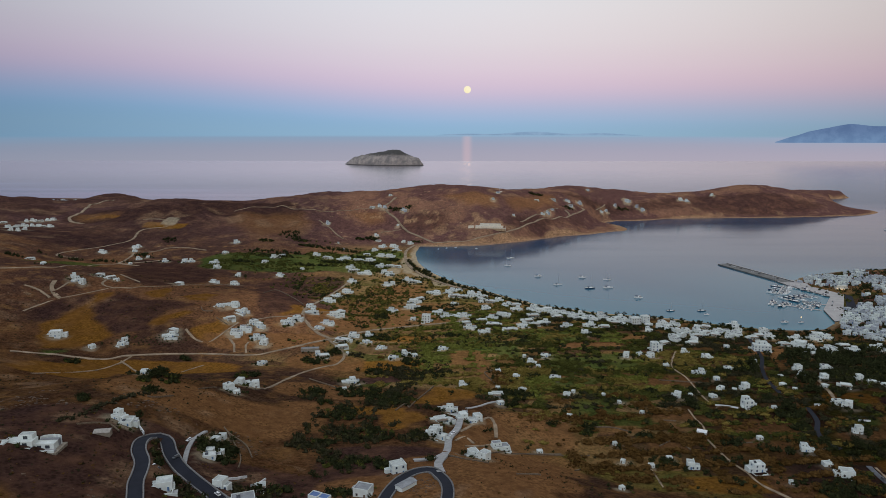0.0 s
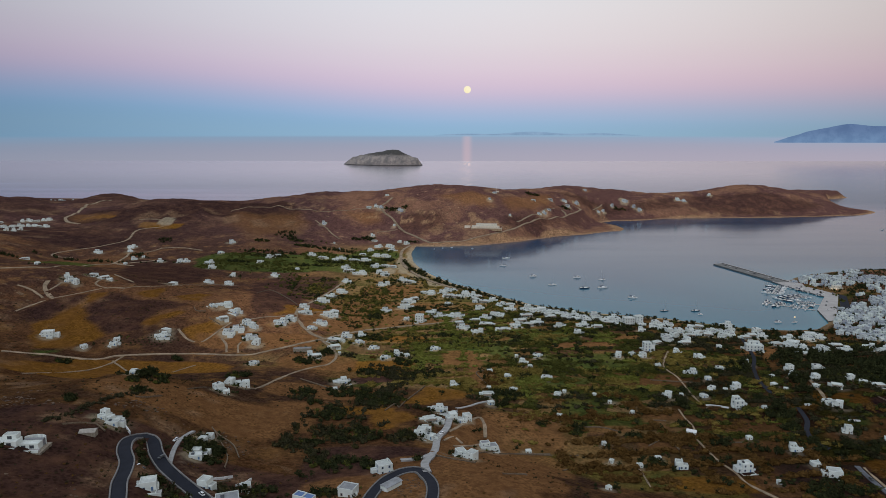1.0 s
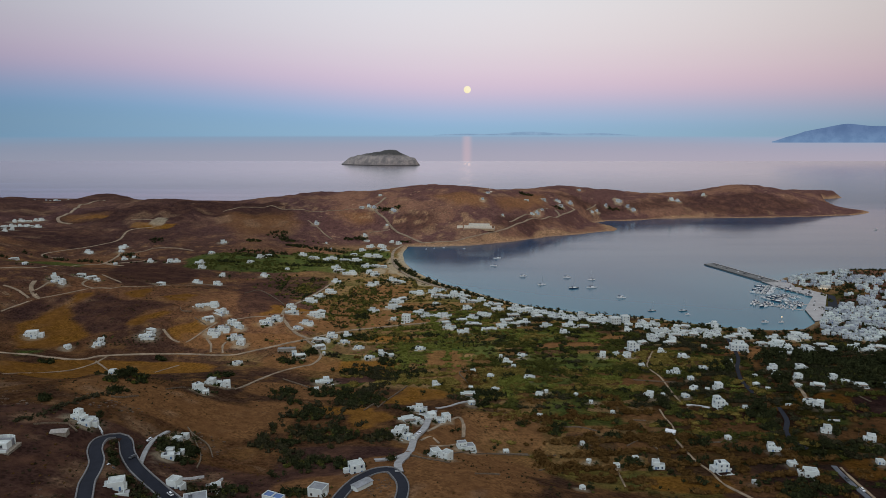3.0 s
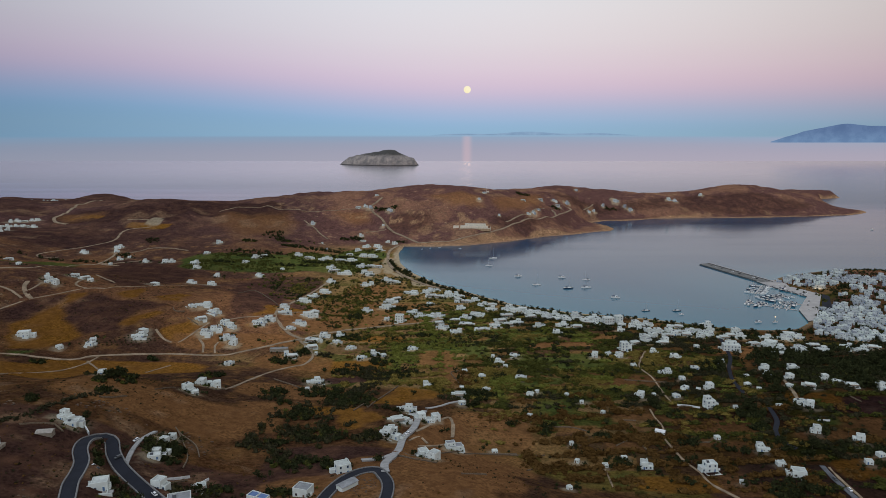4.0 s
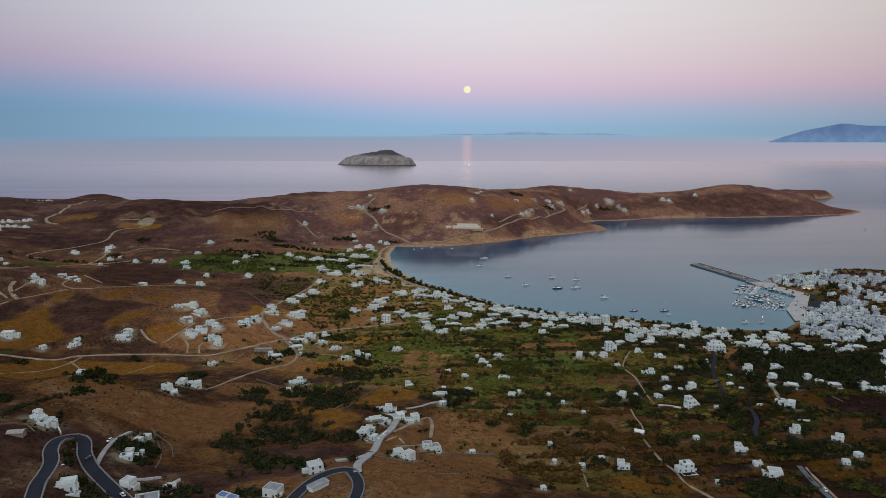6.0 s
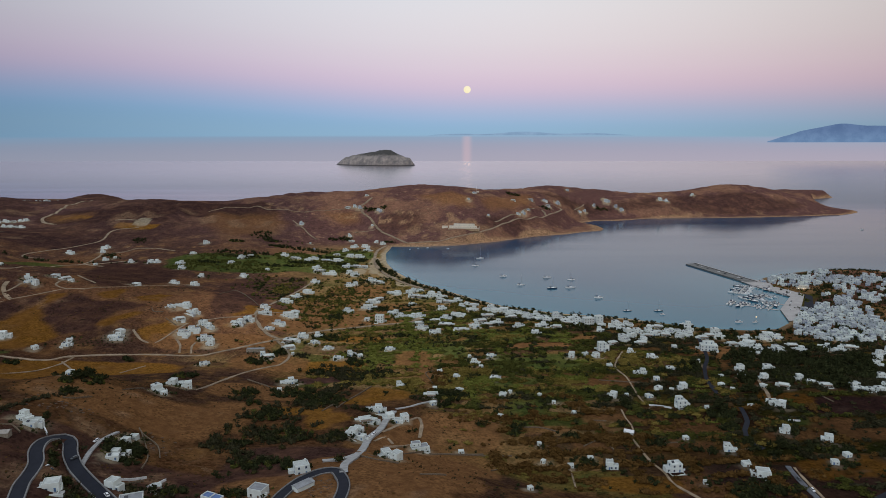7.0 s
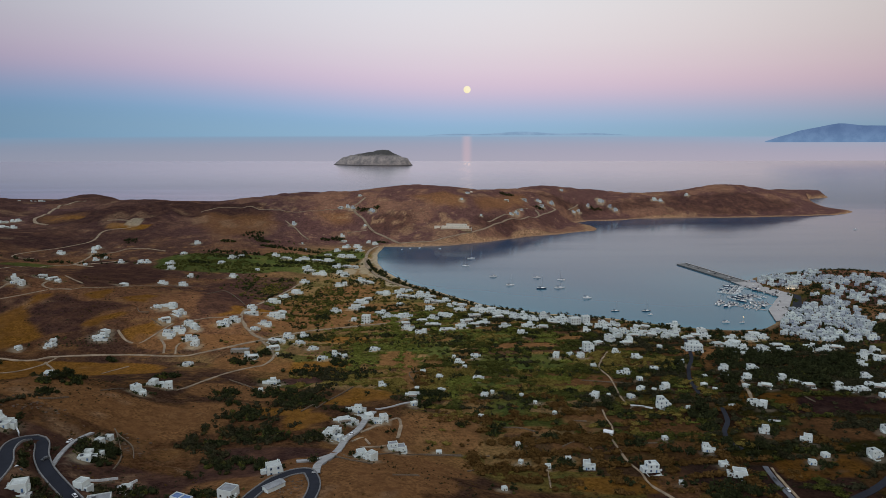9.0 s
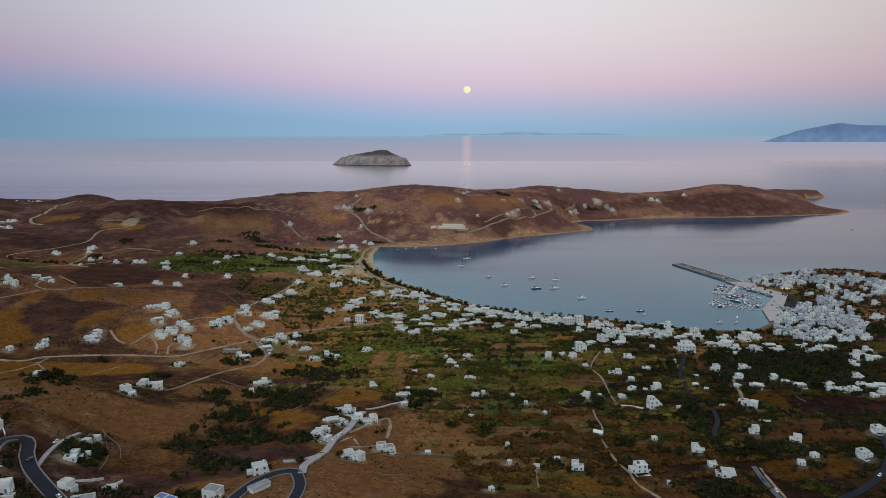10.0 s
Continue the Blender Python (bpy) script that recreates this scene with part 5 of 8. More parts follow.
# house fronts: place and width in metres
VILLAGES = {
    'ridge': [(-249, 1434, 10), (-194, 1276, 6), (-164, 1538, 11), (-149, 1540, 10), (-137, 1535, 10), (-92, 1525, 13), (-130, 1611, 8), (-103, 1467, 7), (109, 1560, 6), (123, 1606, 8), (216, 1618, 11), (265, 1674, 11), (233, 1557, 10), (220, 1545, 10), (246, 1576, 8), (304, 1701, 13), (308, 1676, 11), (340, 1734, 14), (488, 1836, 18), (450, 1805, 9), (510, 1814, 9), (522, 1806, 12), (401, 1751, 9), (417, 1763, 9), (661, 1873, 15), (643, 1871, 12), (755, 1935, 10), (389, 1866, 8), (150, 1498, 5), (-383, 1234, 12), (-378, 1154, 8), (-212, 1335, 4)],
    'west': [(-859, 1321, 10), (-806, 1249, 11), (-796, 1256, 10), (-816, 1293, 10), (-806, 1300, 12), (-796, 1307, 9), (-786, 1312, 11), (-776, 1308, 10), (-763, 1310, 12), (-834, 1352, 9), (-825, 1361, 11), (-815, 1368, 10), (-807, 1378, 9), (-797, 1380, 10), (-773, 1206, 8), (-764, 1210, 9), (-765, 1234, 8), (-584, 1148, 12), (-541, 1171, 8), (-548, 1199, 13), (-509, 1113, 9), (-456, 1090, 9), (-423, 1089, 11), (-413, 1090, 9), (-372, 1082, 13), (-357, 1044, 11), (-606, 981, 10), (-514, 856, 6), (-500, 1065, 5), (-500, 1131, 5), (-444, 796, 8), (-435, 789, 9), (-427, 784, 7), (-438, 785, 5), (-427, 825, 10), (-412, 821, 10), (-403, 816, 6), (-343, 858, 10), (-320, 923, 12), (-294, 924, 11), (-309, 998, 8)],
    'slope': [(-245, 759, 19), (-229, 743, 13), (-237, 724, 9), (-258, 753, 7), (-223, 696, 12), (-216, 706, 12), (-211, 721, 11), (-203, 716, 9), (-198, 691, 12), (-189, 680, 8), (-387, 651, 16), (-343, 634, 6), (-321, 648, 7), (-322, 657, 6), (-283, 674, 13), (-284, 685, 9), (-179, 627, 7), (-226, 484, 7), (-171, 534, 8), (-166, 537, 6), (-158, 532, 8), (-169, 498, 10), (-161, 492, 5), (-102, 666, 3), (-124, 654, 10), (-131, 661, 5), (-70, 687, 7), (-56, 660, 7), (-44, 668, 9), (-34, 667, 5), (-87, 583, 13), (-89, 554, 4)],
    'village_west': [(-154, 860, 13), (-166, 803, 9), (-159, 782, 11), (-177, 737, 11), (-170, 748, 9), (-133, 785, 15), (-129, 806, 8), (-135, 750, 10), (-143, 732, 6), (-149, 905, 11), (-141, 940, 13), (-141, 1005, 10), (-112, 700, 12), (-109, 682, 8), (-103, 716, 9), (-87, 722, 7), (-87, 702, 6), (-68, 834, 10), (-46, 854, 15), (-44, 885, 14), (-36, 905, 8), (-41, 797, 5), (-10, 826, 11), (1, 807, 10), (13, 806, 10), (23, 808, 10), (27, 759, 10), (22, 779, 8), (38, 743, 6), (42, 787, 8), (-16, 937, 17), (-6, 687, 6), (9, 872, 6)],
    'village_far': [(-289, 1139, 10), (-280, 1155, 8), (-226, 1179, 10), (-205, 1162, 12), (-298, 1104, 6), (-230, 1070, 5), (-180, 1155, 10), (-172, 1168, 10), (-152, 1158, 12), (-132, 1157, 14), (-156, 1098, 10), (-149, 1076, 12), (-127, 1060, 18), (-108, 1113, 11), (-93, 1116, 11), (-102, 1217, 14), (-144, 1236, 8), (-117, 1219, 14), (-123, 1327, 11), (-94, 1292, 11), (-103, 1327, 13), (-85, 1381, 7), (-72, 1362, 9), (-138, 1395, 8), (-146, 1421, 7), (-88, 1056, 10), (-99, 1070, 9), (-80, 1117, 8), (-58, 1021, 10), (-48, 1010, 12), (-87, 989, 10), (-80, 996, 7), (-136, 1283, 9), (-252, 1019, 10)],
    'beachfront': [(10, 918, 12), (22, 914, 12), (34, 922, 13), (47, 913, 12), (58, 883, 12), (69, 895, 9), (87, 868, 12), (48, 841, 9), (66, 806, 14), (53, 771, 12), (70, 751, 12), (45, 741, 6), (94, 786, 12), (88, 766, 10), (104, 807, 12), (116, 828, 14), (127, 839, 13), (114, 777, 11), (103, 772, 8), (132, 818, 11), (147, 826, 10), (155, 814, 10), (164, 800, 11), (173, 793, 9), (189, 805, 10), (139, 765, 9), (153, 737, 9), (166, 770, 11), (182, 765, 8)],
    'beachfront_east': [(249, 731, 9), (260, 753, 9), (284, 754, 9), (319, 750, 10), (341, 788, 11), (270, 722, 7), (379, 708, 15), (415, 741, 14), (380, 689, 11), (403, 693, 10), (456, 697, 10), (478, 694, 12), (506, 711, 9), (193, 826, 10), (211, 812, 11), (197, 794, 8), (219, 783, 9), (134, 803, 8), (109, 834, 10), (88, 838, 11), (73, 810, 8), (55, 796, 10), (361, 756, 9), (339, 733, 8), (198, 785, 12), (211, 794, 9), (255, 788, 9), (229, 756, 7), (233, 710, 8), (248, 719, 10), (260, 736, 9), (271, 753, 9), (244, 680, 7), (265, 712, 8), (294, 754, 8), (280, 740, 8), (260, 662, 9), (239, 620, 10), (303, 776, 8), (301, 743, 8), (313, 734, 9), (333, 765, 9), (350, 742, 8), (357, 735, 9), (361, 708, 8), (370, 706, 8), (386, 731, 11), (375, 700, 10), (372, 674, 12), (406, 729, 10), (421, 734, 9), (398, 683, 9), (425, 689, 11), (424, 704, 8)],
    'valley': [(98, 666, 7), (77, 664, 3), (81, 645, 9), (87, 634, 4), (62, 606, 6), (64, 570, 6), (98, 605, 7), (102, 563, 6), (109, 571, 3), (47, 619, 5), (43, 572, 4), (134, 565, 2), (144, 550, 3), (181, 667, 8), (196, 673, 6), (206, 668, 8), (213, 641, 5), (198, 563, 8), (210, 566, 3), (228, 563, 6), (248, 605, 5), (296, 700, 5), (270, 633, 7), (300, 645, 8), (242, 580, 7), (253, 578, 4), (265, 582, 8), (311, 613, 4), (302, 590, 5), (308, 580, 4), (330, 611, 9), (337, 631, 8)],
    'valley_east': [(363, 631, 11), (348, 605, 8), (338, 586, 6), (357, 586, 9), (380, 604, 7), (386, 595, 7), (395, 586, 9), (421, 588, 7), (420, 575, 7), (329, 550, 8), (333, 540, 8), (270, 539, 4), (307, 540, 5), (449, 690, 9), (463, 684, 13), (464, 658, 8), (484, 722, 7), (232, 482, 4), (220, 411, 2), (256, 462, 9), (259, 439, 6), (312, 491, 7), (337, 477, 8), (322, 443, 5), (337, 454, 5), (154, 450, 4), (138, 439, 4), (120, 445, 3), (121, 472, 3), (103, 384, 3), (157, 528, 2), (96, 519, 6)],
    'hamlet': [(-1, 499, 10), (-7, 474, 7), (-2, 474, 5), (-12, 444, 6), (-6, 440, 5), (-10, 453, 5), (10, 487, 6), (16, 484, 5), (21, 489, 6), (34, 439, 9), (14, 407, 6), (21, 401, 6), (41, 553, 7), (12, 574, 6), (42, 533, 4), (63, 452, 3), (-194, 376, 7), (-187, 371, 6), (-187, 376, 5), (-144, 393, 4), (-143, 402, 4), (-141, 374, 4), (-138, 364, 6), (-136, 378, 3)],
    'east_edge': [(405, 491, 11), (371, 453, 10), (416, 577, 9), (428, 574, 8), (433, 570, 11), (455, 603, 10), (449, 585, 7), (454, 578, 10), (463, 580, 10), (444, 559, 6), (509, 676, 9), (505, 654, 10), (471, 636, 10), (496, 650, 9), (495, 665, 11), (484, 652, 8), (456, 564, 8), (536, 741, 11), (593, 791, 12), (662, 892, 12), (625, 849, 9)],
}
# end of villages
GROUPS = {"ridge": "houses on the far ridge", "west": "houses on the western hills", "slope": "farmhouses on the slope", "village_west": "houses of the upper village",
          "village_far": "houses behind the beach", "beachfront": "houses along the beach", "beachfront_east": "houses by the harbour road", "valley": "houses between the fields",
          "valley_east": "houses between the fields", "hamlet": "houses of the hamlet", "east_edge": "houses at the edge of town"}
HOUSE_SPOTS = []


def build_villages():
    for key, rows in VILLAGES.items():
        for x, y, w in rows:
            HOUSE_SPOTS.append((x, y))
            if key == "ridge":
                FAR_HOUSES.append((x, y, w * 0.85, dice.gauss(0, 20)))
            else:
                place_house(x, y, w * (1.32 if key == "hamlet" and x > -60 else 1.18 if key in ("beachfront", "beachfront_east", "hamlet", "village_far", "village_west") else 0.98), GROUPS[key])


def build_beachfront():
    """The close white rows behind the tamarisks of the beach."""
    line = spline(BEACH[6:16], 9.5)
    way = np.gradient(line, axis=0)
    way /= np.linalg.norm(way, axis=1)[:, None]
    for off, often in ((37, 0.8), (49, 0.55), (61, 0.35)):
        for p, w in zip(line, way):
            q = p + np.array([w[1], -w[0]]) * (off + dice.uniform(-3, 3))
            if dice.random() > often or min((q[0] - a) ** 2 + (q[1] - b) ** 2 for a, b in HOUSE_SPOTS) < 75:
                continue
            HOUSE_SPOTS.append((float(q[0]), float(q[1])))
            place_house(float(q[0]), float(q[1]), dice.choice((6.2, 7.2, 8.6, 8.6, 9.4, 10.4, 11.4)), GROUPS["beachfront"], math.degrees(math.atan2(w[1], w[0])) + dice.gauss(0, 9))


FAR_HOUSES, TOWN_HOUSES = [], []     # too far off to tell apart


def join_houses(name, rows, label):
    """Copies of the house kinds, too many and too far to tell apart, as one mesh."""
    verts, faces, which, mats = [], [], [], []
    n = 0
    for x, y, width, turn in rows:
        i = min((k for k in BUILT), key=lambda k: abs(KINDS[k][0] - width) + dice.uniform(0, 1.2))
        k = max(0.8, min(1.2, width / KINDS[i][0]))
        base = pose(x, y + 2, ground(x, y + 2) + 0.1, 0, 0, turn) @ Matrix.Diagonal((k, k, 0.85 + 0.2 * dice.random(), 1))
        for c in BUILT[i].children:
            m = np.array(base @ c.matrix_basis)
            me = c.data
            co = np.empty(len(me.vertices) * 3)
            me.vertices.foreach_get("co", co)
            verts.append(co.reshape(-1, 3) @ m[:3, :3].T + m[:3, 3])
            slots = []
            for one in me.materials:
                one = MAT_TOWN_WALL if one == MAT_WALL else MAT_TOWN_ROOF if one == MAT_ROOF else one
                if one not in mats:
                    mats.append(one)
                slots.append(mats.index(one))
            for p in me.polygons:
                q = [v + n for v in p.vertices]
                faces.append(q if len(q) == 4 else (q + [q[-1]])[:4])
                which.append(slots[p.material_index])
            n += len(me.vertices)
    me = bpy.data.meshes.new(name)
    me.from_pydata(np.concatenate(verts).tolist(), [], faces)
    for m in mats:
        me.materials.append(m)
    me.polygons.foreach_set("material_index", np.array(which, np.int32))
    me.update()
    return tagged(new(name, me), label, "houses", kind="stuff")


def inside_of(edge, x, y):
    inside = False
    for (ax, ay), (bx, by) in zip(edge, edge[1:] + edge[:1]):
        if (ay > y) != (by > y) and x < (bx - ax) * (y - ay) / (by - ay) + ax:
            inside = not inside
    return inside


def build_town():
    """The white harbour town: closely set small houses climbing the headland."""
    for j in range(46):
        for i in range(40):
            x = 445 + 7.4 * i + dice.uniform(-3.2, 3.2) + 3.7 * (j % 2)
            y = 700 + 8.0 * j + dice.uniform(-3.0, 3.0)
            low = inside_of(LOWER_TOWN, x, y)
            if not low and not inside_of(UPPER_TOWN, x, y):
                continue
            bare = rough_noise(np.array([x]), np.array([y]), 40, 17)[0]
            if bare > (0.14 if low else 0.13) or dice.random() < (0.14 if low else 0.22):
                continue
            w = dice.choice((3.6, 4.6, 4.6, 5.4, 5.4, 6.2, 7.2, 7.6, 8.6, 10.4))
            TOWN_HOUSES.append((x, y, w, dice.choice((-24, -24, -18, 10)) + dice.gauss(0, 7)))
            HOUSE_SPOTS.append((x, y))


build_villages()
build_beachfront()
for i in range(16):
    FAR_HOUSES.append((-1290 + 8 * i + dice.uniform(-4, 4), 2170 + dice.uniform(-20, 25), dice.choice((6, 8, 10)), dice.gauss(0, 20)))
build_town()
join_houses("town_houses", TOWN_HOUSES, "closely packed white cube houses of the harbour town")
join_houses("ridge_houses", FAR_HOUSES, "scattered white houses on the far ridge")


build_ground()
build_sea()
build_roads()
build_walls()

# ---- single buildings that differ from the rest ----
def put(ob, x, y, turn, z=None, back=0.0):
    ob.matrix_basis = pose(x, y + back, ground(x, y + back) + 0.1 if z is None else z, 0, 0, turn)
    HOUSE_SPOTS.append((x, y))
    return ob


def pitched(root, w, d, z, rise, m, x=0.0, y=0.0, over=0.35):
    """A gabled roof with eaves over a block."""
    bm = bmesh.new()
    a, b = w / 2 + over, d / 2 + over
    lo = [(-a, -b, z), (a, -b, z), (a, b, z), (-a, b, z)]
    top = [(-a, 0, z + rise), (a, 0, z + rise)]
    for dz in (0.0, 0.18):
        v = [bm.verts.new((px + x, py + y, pz + dz)) for px, py, pz in lo + top]
        quads = ((0, 1, 5, 4), (2, 3, 4, 5)) if dz else ((4, 5, 1, 0), (5, 4, 3, 2))
        for q in quads:
            bm.faces.new([v[i] for i in q])
    bm.verts.ensure_lookup_table()
    n = 6
    for i, j in ((0, 1), (1, 5), (5, 2), (2, 3), (3, 4), (4, 0)):
        bm.faces.new((bm.verts[i], bm.verts[j], bm.verts[n + j], bm.verts[n + i]))
    return part("roof", bm, m, root)


def build_villa():
    """Low stepped blocks with decks, and a curved roof terrace."""
    root = thing("villa", "sprawling white villa with terraces on a rocky hill", "villa")
    for name, w, d, z0, h, x, y in (("wall", 14.0, 6.0, -3, 2.3, -3.0, 2.0), ("upper_wall", 6.6, 4.2, 2.0, 4.3, -0.6, 4.2), ("wing", 8.0, 5.0, -3, 3.0, -11.5, -2.0), ("low_wing", 10.0, 4.4, -3.4, 0.2, 8.6, 2.6)):
        part(name, shell(w, d, z0, h, 0.3, 0.25, x, y), MAT_WALL, root)
        part(name.replace("wall", "roof") if "wall" in name else name + "_roof", block(bmesh.new(), x - w / 2 + 0.24, x + w / 2 - 0.24, y - d / 2 + 0.24, y + d / 2 - 0.24, h - 0.2, h), MAT_ROOF, root)
    glass = shared(("glazing", "white"), lambda: (opening(2.2, 1.7, sill=False), [MAT_WALL, MAT_GLASS]))
    for x, y, z in ((-5.8, -1.05, 0.1), (-3.0, -1.05, 0.1), (0.4, -1.05, 0.1), (-0.6, 2.05, 2.4), (-12.4, -4.55, 0.8), (6.4, 0.35, -2.0), (10.4, 0.35, -2.0)):
        set_in(root, "window", glass, x, y, z)
    part("deck", block(bmesh.new(), -7.4, 4.0, -3.4, -1.0, -4, -0.2), MAT_ROOF_GREY, root)
    part("deck_wall", block(bmesh.new(), -7.4, 4.0, -3.7, -3.4, -3, 0.4), MAT_WALL, root)
    part("lower_deck", block(bmesh.new(), 4.0, 14.5, -2.6, 0.4, -5, -2.2), MAT_CONCRETE, root)
    part("lower_deck_wall", block(bmesh.new(), 4.0, 14.8, -2.9, -2.6, -4, -1.6), MAT_WALL, root)
    part("plinth", block(bmesh.new(), -8.0, 15.2, -2.4, 8.4, -9, -2.9, taper=-0.8), MAT_STONE, root, "rough stone plinth")
    bm = bmesh.new()
    for a in range(12):
        t0, t1 = radians(180 - 15 * a), radians(165 - 15 * a)
        q = [(9 + r * 5.2 * math.cos(t), 7.0 + r * 3.0 * math.sin(t)) for t, r in ((t0, 1), (t1, 1), (t1, 0.93), (t0, 0.93))]
        lo, hi = [bm.verts.new((px, py, -3.2)) for px, py in q], [bm.verts.new((px, py, 1.2)) for px, py in q]
        bm.faces.new(hi)
        for i in range(4):
            j = (i + 1) % 4
            bm.faces.new((lo[i], lo[j], hi[j], hi[i]))
    part("curved_wall", bm, MAT_WALL, root)
    part("roof_terrace", block(bmesh.new(), 4.4, 13.6, 5.2, 7.2, -6, 0.6), MAT_ROOF_GREY, root)
    return root


def build_special():
    white = "white limewashed house "
    put(build_house(Spec(8.2, 7.0, 5.6, trim="blue", chimney=True, roof="screed"), white + "two storeys high above the road bend", group=""), -31, 364, 24, back=3)
    put(build_house(Spec(8.6, 7.4, 4.6, trim="brown", roof="grey"), white + "with a grey roof below the road"), -47, 332, -18, back=3)
    put(build_house(Spec(7.4, 7.0, 4.2, annex=(3.4, 5.6, 2.9, -1), trim="blue", terrace=True, roof="screed"), white + "with a walled terrace"), -141, 309, 18, back=3)
    put(build_house(Spec(5.8, 5.6, 5.2, annex=(2.6, 4.4, 2.8, 1), trim="blue", terrace=True), white + "with blue shutters beside the asphalt road"), -119, 325, -16, back=2)
    put(build_house(Spec(11.0, 9.0, 3.6, trim="brown", roof="grey", tank=True), white + "with a broad grey concrete roof"), -103, 309, 20, back=3)
    put(build_house(Spec(5.0, 4.2, 2.8, trim="white", pergola=True), "low white garden house with a timber pergola"), -101, 334, 14, back=2)
    put(build_house(Spec(5.6, 5.0, 3.0, annex=(5.4, 4.6, 2.8, 1), trim="blue", roof="blue"), white + "with blue painted roofs"), -71, 326, -24, back=2)
    put(build_house(Spec(8.6, 7.0, 4.4, annex=(3.8, 5.0, 2.8, -1), trim="brown", roof="screed"), "large plain white house among trees in the valley"), 263, 421, -14, back=4)
    put(build_house(Spec(7.8, 6.6, 5.6, annex=(3.6, 5.4, 3.0, -1), trim="blue", terrace=True, tank=True), white + "with a terrace beside the dirt track"), 207, 430, 8, back=3)
    put(build_house(Spec(5.0, 6.0, 4.8, annex=(3.6, 4.6, 2.9, 1), trim="blue", chimney=True), white + "half hidden by trees in the fields"), 164, 435, -12, back=3)
    put(build_house(Spec(8.4, 6.4, 5.9, annex=(3.2, 5.0, 3.0, 1), upper=(5.2, 4.0, -1.2), trim="blue"), "three-storey white house with a roof terrace"), 249, 541, 10, back=3)
    put(build_house(Spec(17.0, 9.0, 6.2, upper=(11.0, 5.0, 0.0), trim="blue"), "long white two-storey guesthouse with rows of windows", "guesthouse"), 329, 689, -8, back=4)
    put(build_house(Spec(12.4, 8.0, 9.0, trim="brown"), "three-storey white apartment house near the beach", "apartments"), 221, 779, 14, back=4)
    put(build_house(Spec(9.0, 7.0, 9.0, trim="blue"), "narrow three-storey white apartment house near the beach", "apartments"), 236, 790, 14, back=4)
    put(build_house(Spec(7.4, 6.4, 8.8, annex=(4.2, 5.4, 5.8, 1), trim="blue"), "tall white house with three rows of windows"), 216, 688, 6, back=3)
    put(build_house(Spec(9.6, 7.4, 8.8, trim="brown"), "three-storey white guesthouse by the village road", "guesthouse"), -25, 785, -8, back=4)
    put(build_villa(), -211, 318, 4, 77.2)
    ruin = thing("farm_building", "low stone farm building with a shallow pale roof", "barn")
    part("wall", block(bmesh.new(), -4, 4, -2.6, 2.6, -2.5, 1.6), MAT_STONE, ruin)
    pitched(ruin, 8, 5.2, 1.6, 1.0, plain("pale_slate", (0.38, 0.35, 0.32), 0.9, vary=0.3))
    put(ruin, -190, 350, 10, back=2)
    barn = thing("workshop", "long workshop with a pale grey sheet roof below the bend", "workshop")
    part("wall", block(bmesh.new(), -5.5, 5.5, -2.6, 2.6, -3, 2.4), MAT_WALL, barn)
    pitched(barn, 11, 5.2, 2.4, 0.7, MAT_ROOF_GREY)
    put(barn, -25, 341, 48, back=2)
    store = thing("storehouse", "long flat-roofed grey storehouse beside a dirt road", "storehouse")
    part("wall", shell(18, 6, -2.5, 2.8), MAT_STONE, store)
    part("roof", block(bmesh.new(), -8.7, 8.7, -2.7, 2.7, 2.5, 2.8), MAT_ROOF_GREY, store)
    put(store, -140, 668, 5, back=2)
    hut = thing("garden_house", "white garden house with a single sloping roof beside a track", "house")
    part("wall", block(bmesh.new(), -3.4, 3.4, -2.4, 2.4, -2, 2.2), MAT_WALL, hut)
    pitched(hut, 6.8, 4.8, 2.2, 1.3, plain("white_sheet", (0.75, 0.76, 0.78), 0.5, vary=0.1))
    put(hut, 192, 490, -28, back=2)
    # the stepped hotel on the far shore
    hotel = thing("hotel", "pale terraced hotel in two steps above the far shore", "hotel")
    win = shared(("window", "brown"), lambda: (opening(0.95, 1.15), [TRIMS["brown"], MAT_GLASS]))
    for k in range(2):
        w, z = 58 - 14 * k, 3.3 * k
        part("wall", shell(w, 8, -6 if k == 0 else z - 0.4, z + 3.2, 0.4, 0.3, 2.0 * k, 8.2 * k), MAT_CREAM, hotel)
        part("roof", block(bmesh.new(), 2.0 * k - w / 2 + 0.3, 2.0 * k + w / 2 - 0.3, 8.2 * k - 3.7, 8.2 * k + 3.7, z + 2.95, z + 3.2), MAT_ROOF, hotel)
        for i in range(int(w / 3.6)):
            set_in(hotel, "window", win, 2.0 * k - w / 2 + 2 + 3.6 * i, 8.2 * k - 4.05, z + 0.9)
    part("court", block(bmesh.new(), -30, 34, -10, -4.0, -6, -0.3), MAT_OCHRE, hotel, "retaining wall of ochre stone")
    part("balustrade", block(bmesh.new(), -30, 34, -10.3, -10.0, -0.6, 0.5), MAT_CREAM, hotel)
    part("side_wall", block(bmesh.new(), 34, 34.4, -10.3, 14, -5, 1.2), MAT_CREAM, hotel)
    part("pavilion", shell(12, 7, -4, 2.6, 0.3, 0.25, -38, 2), MAT_CREAM, hotel)
    put(hotel, 92, 1428, -6)


FINE[0] = True
build_special()
FINE[0] = False


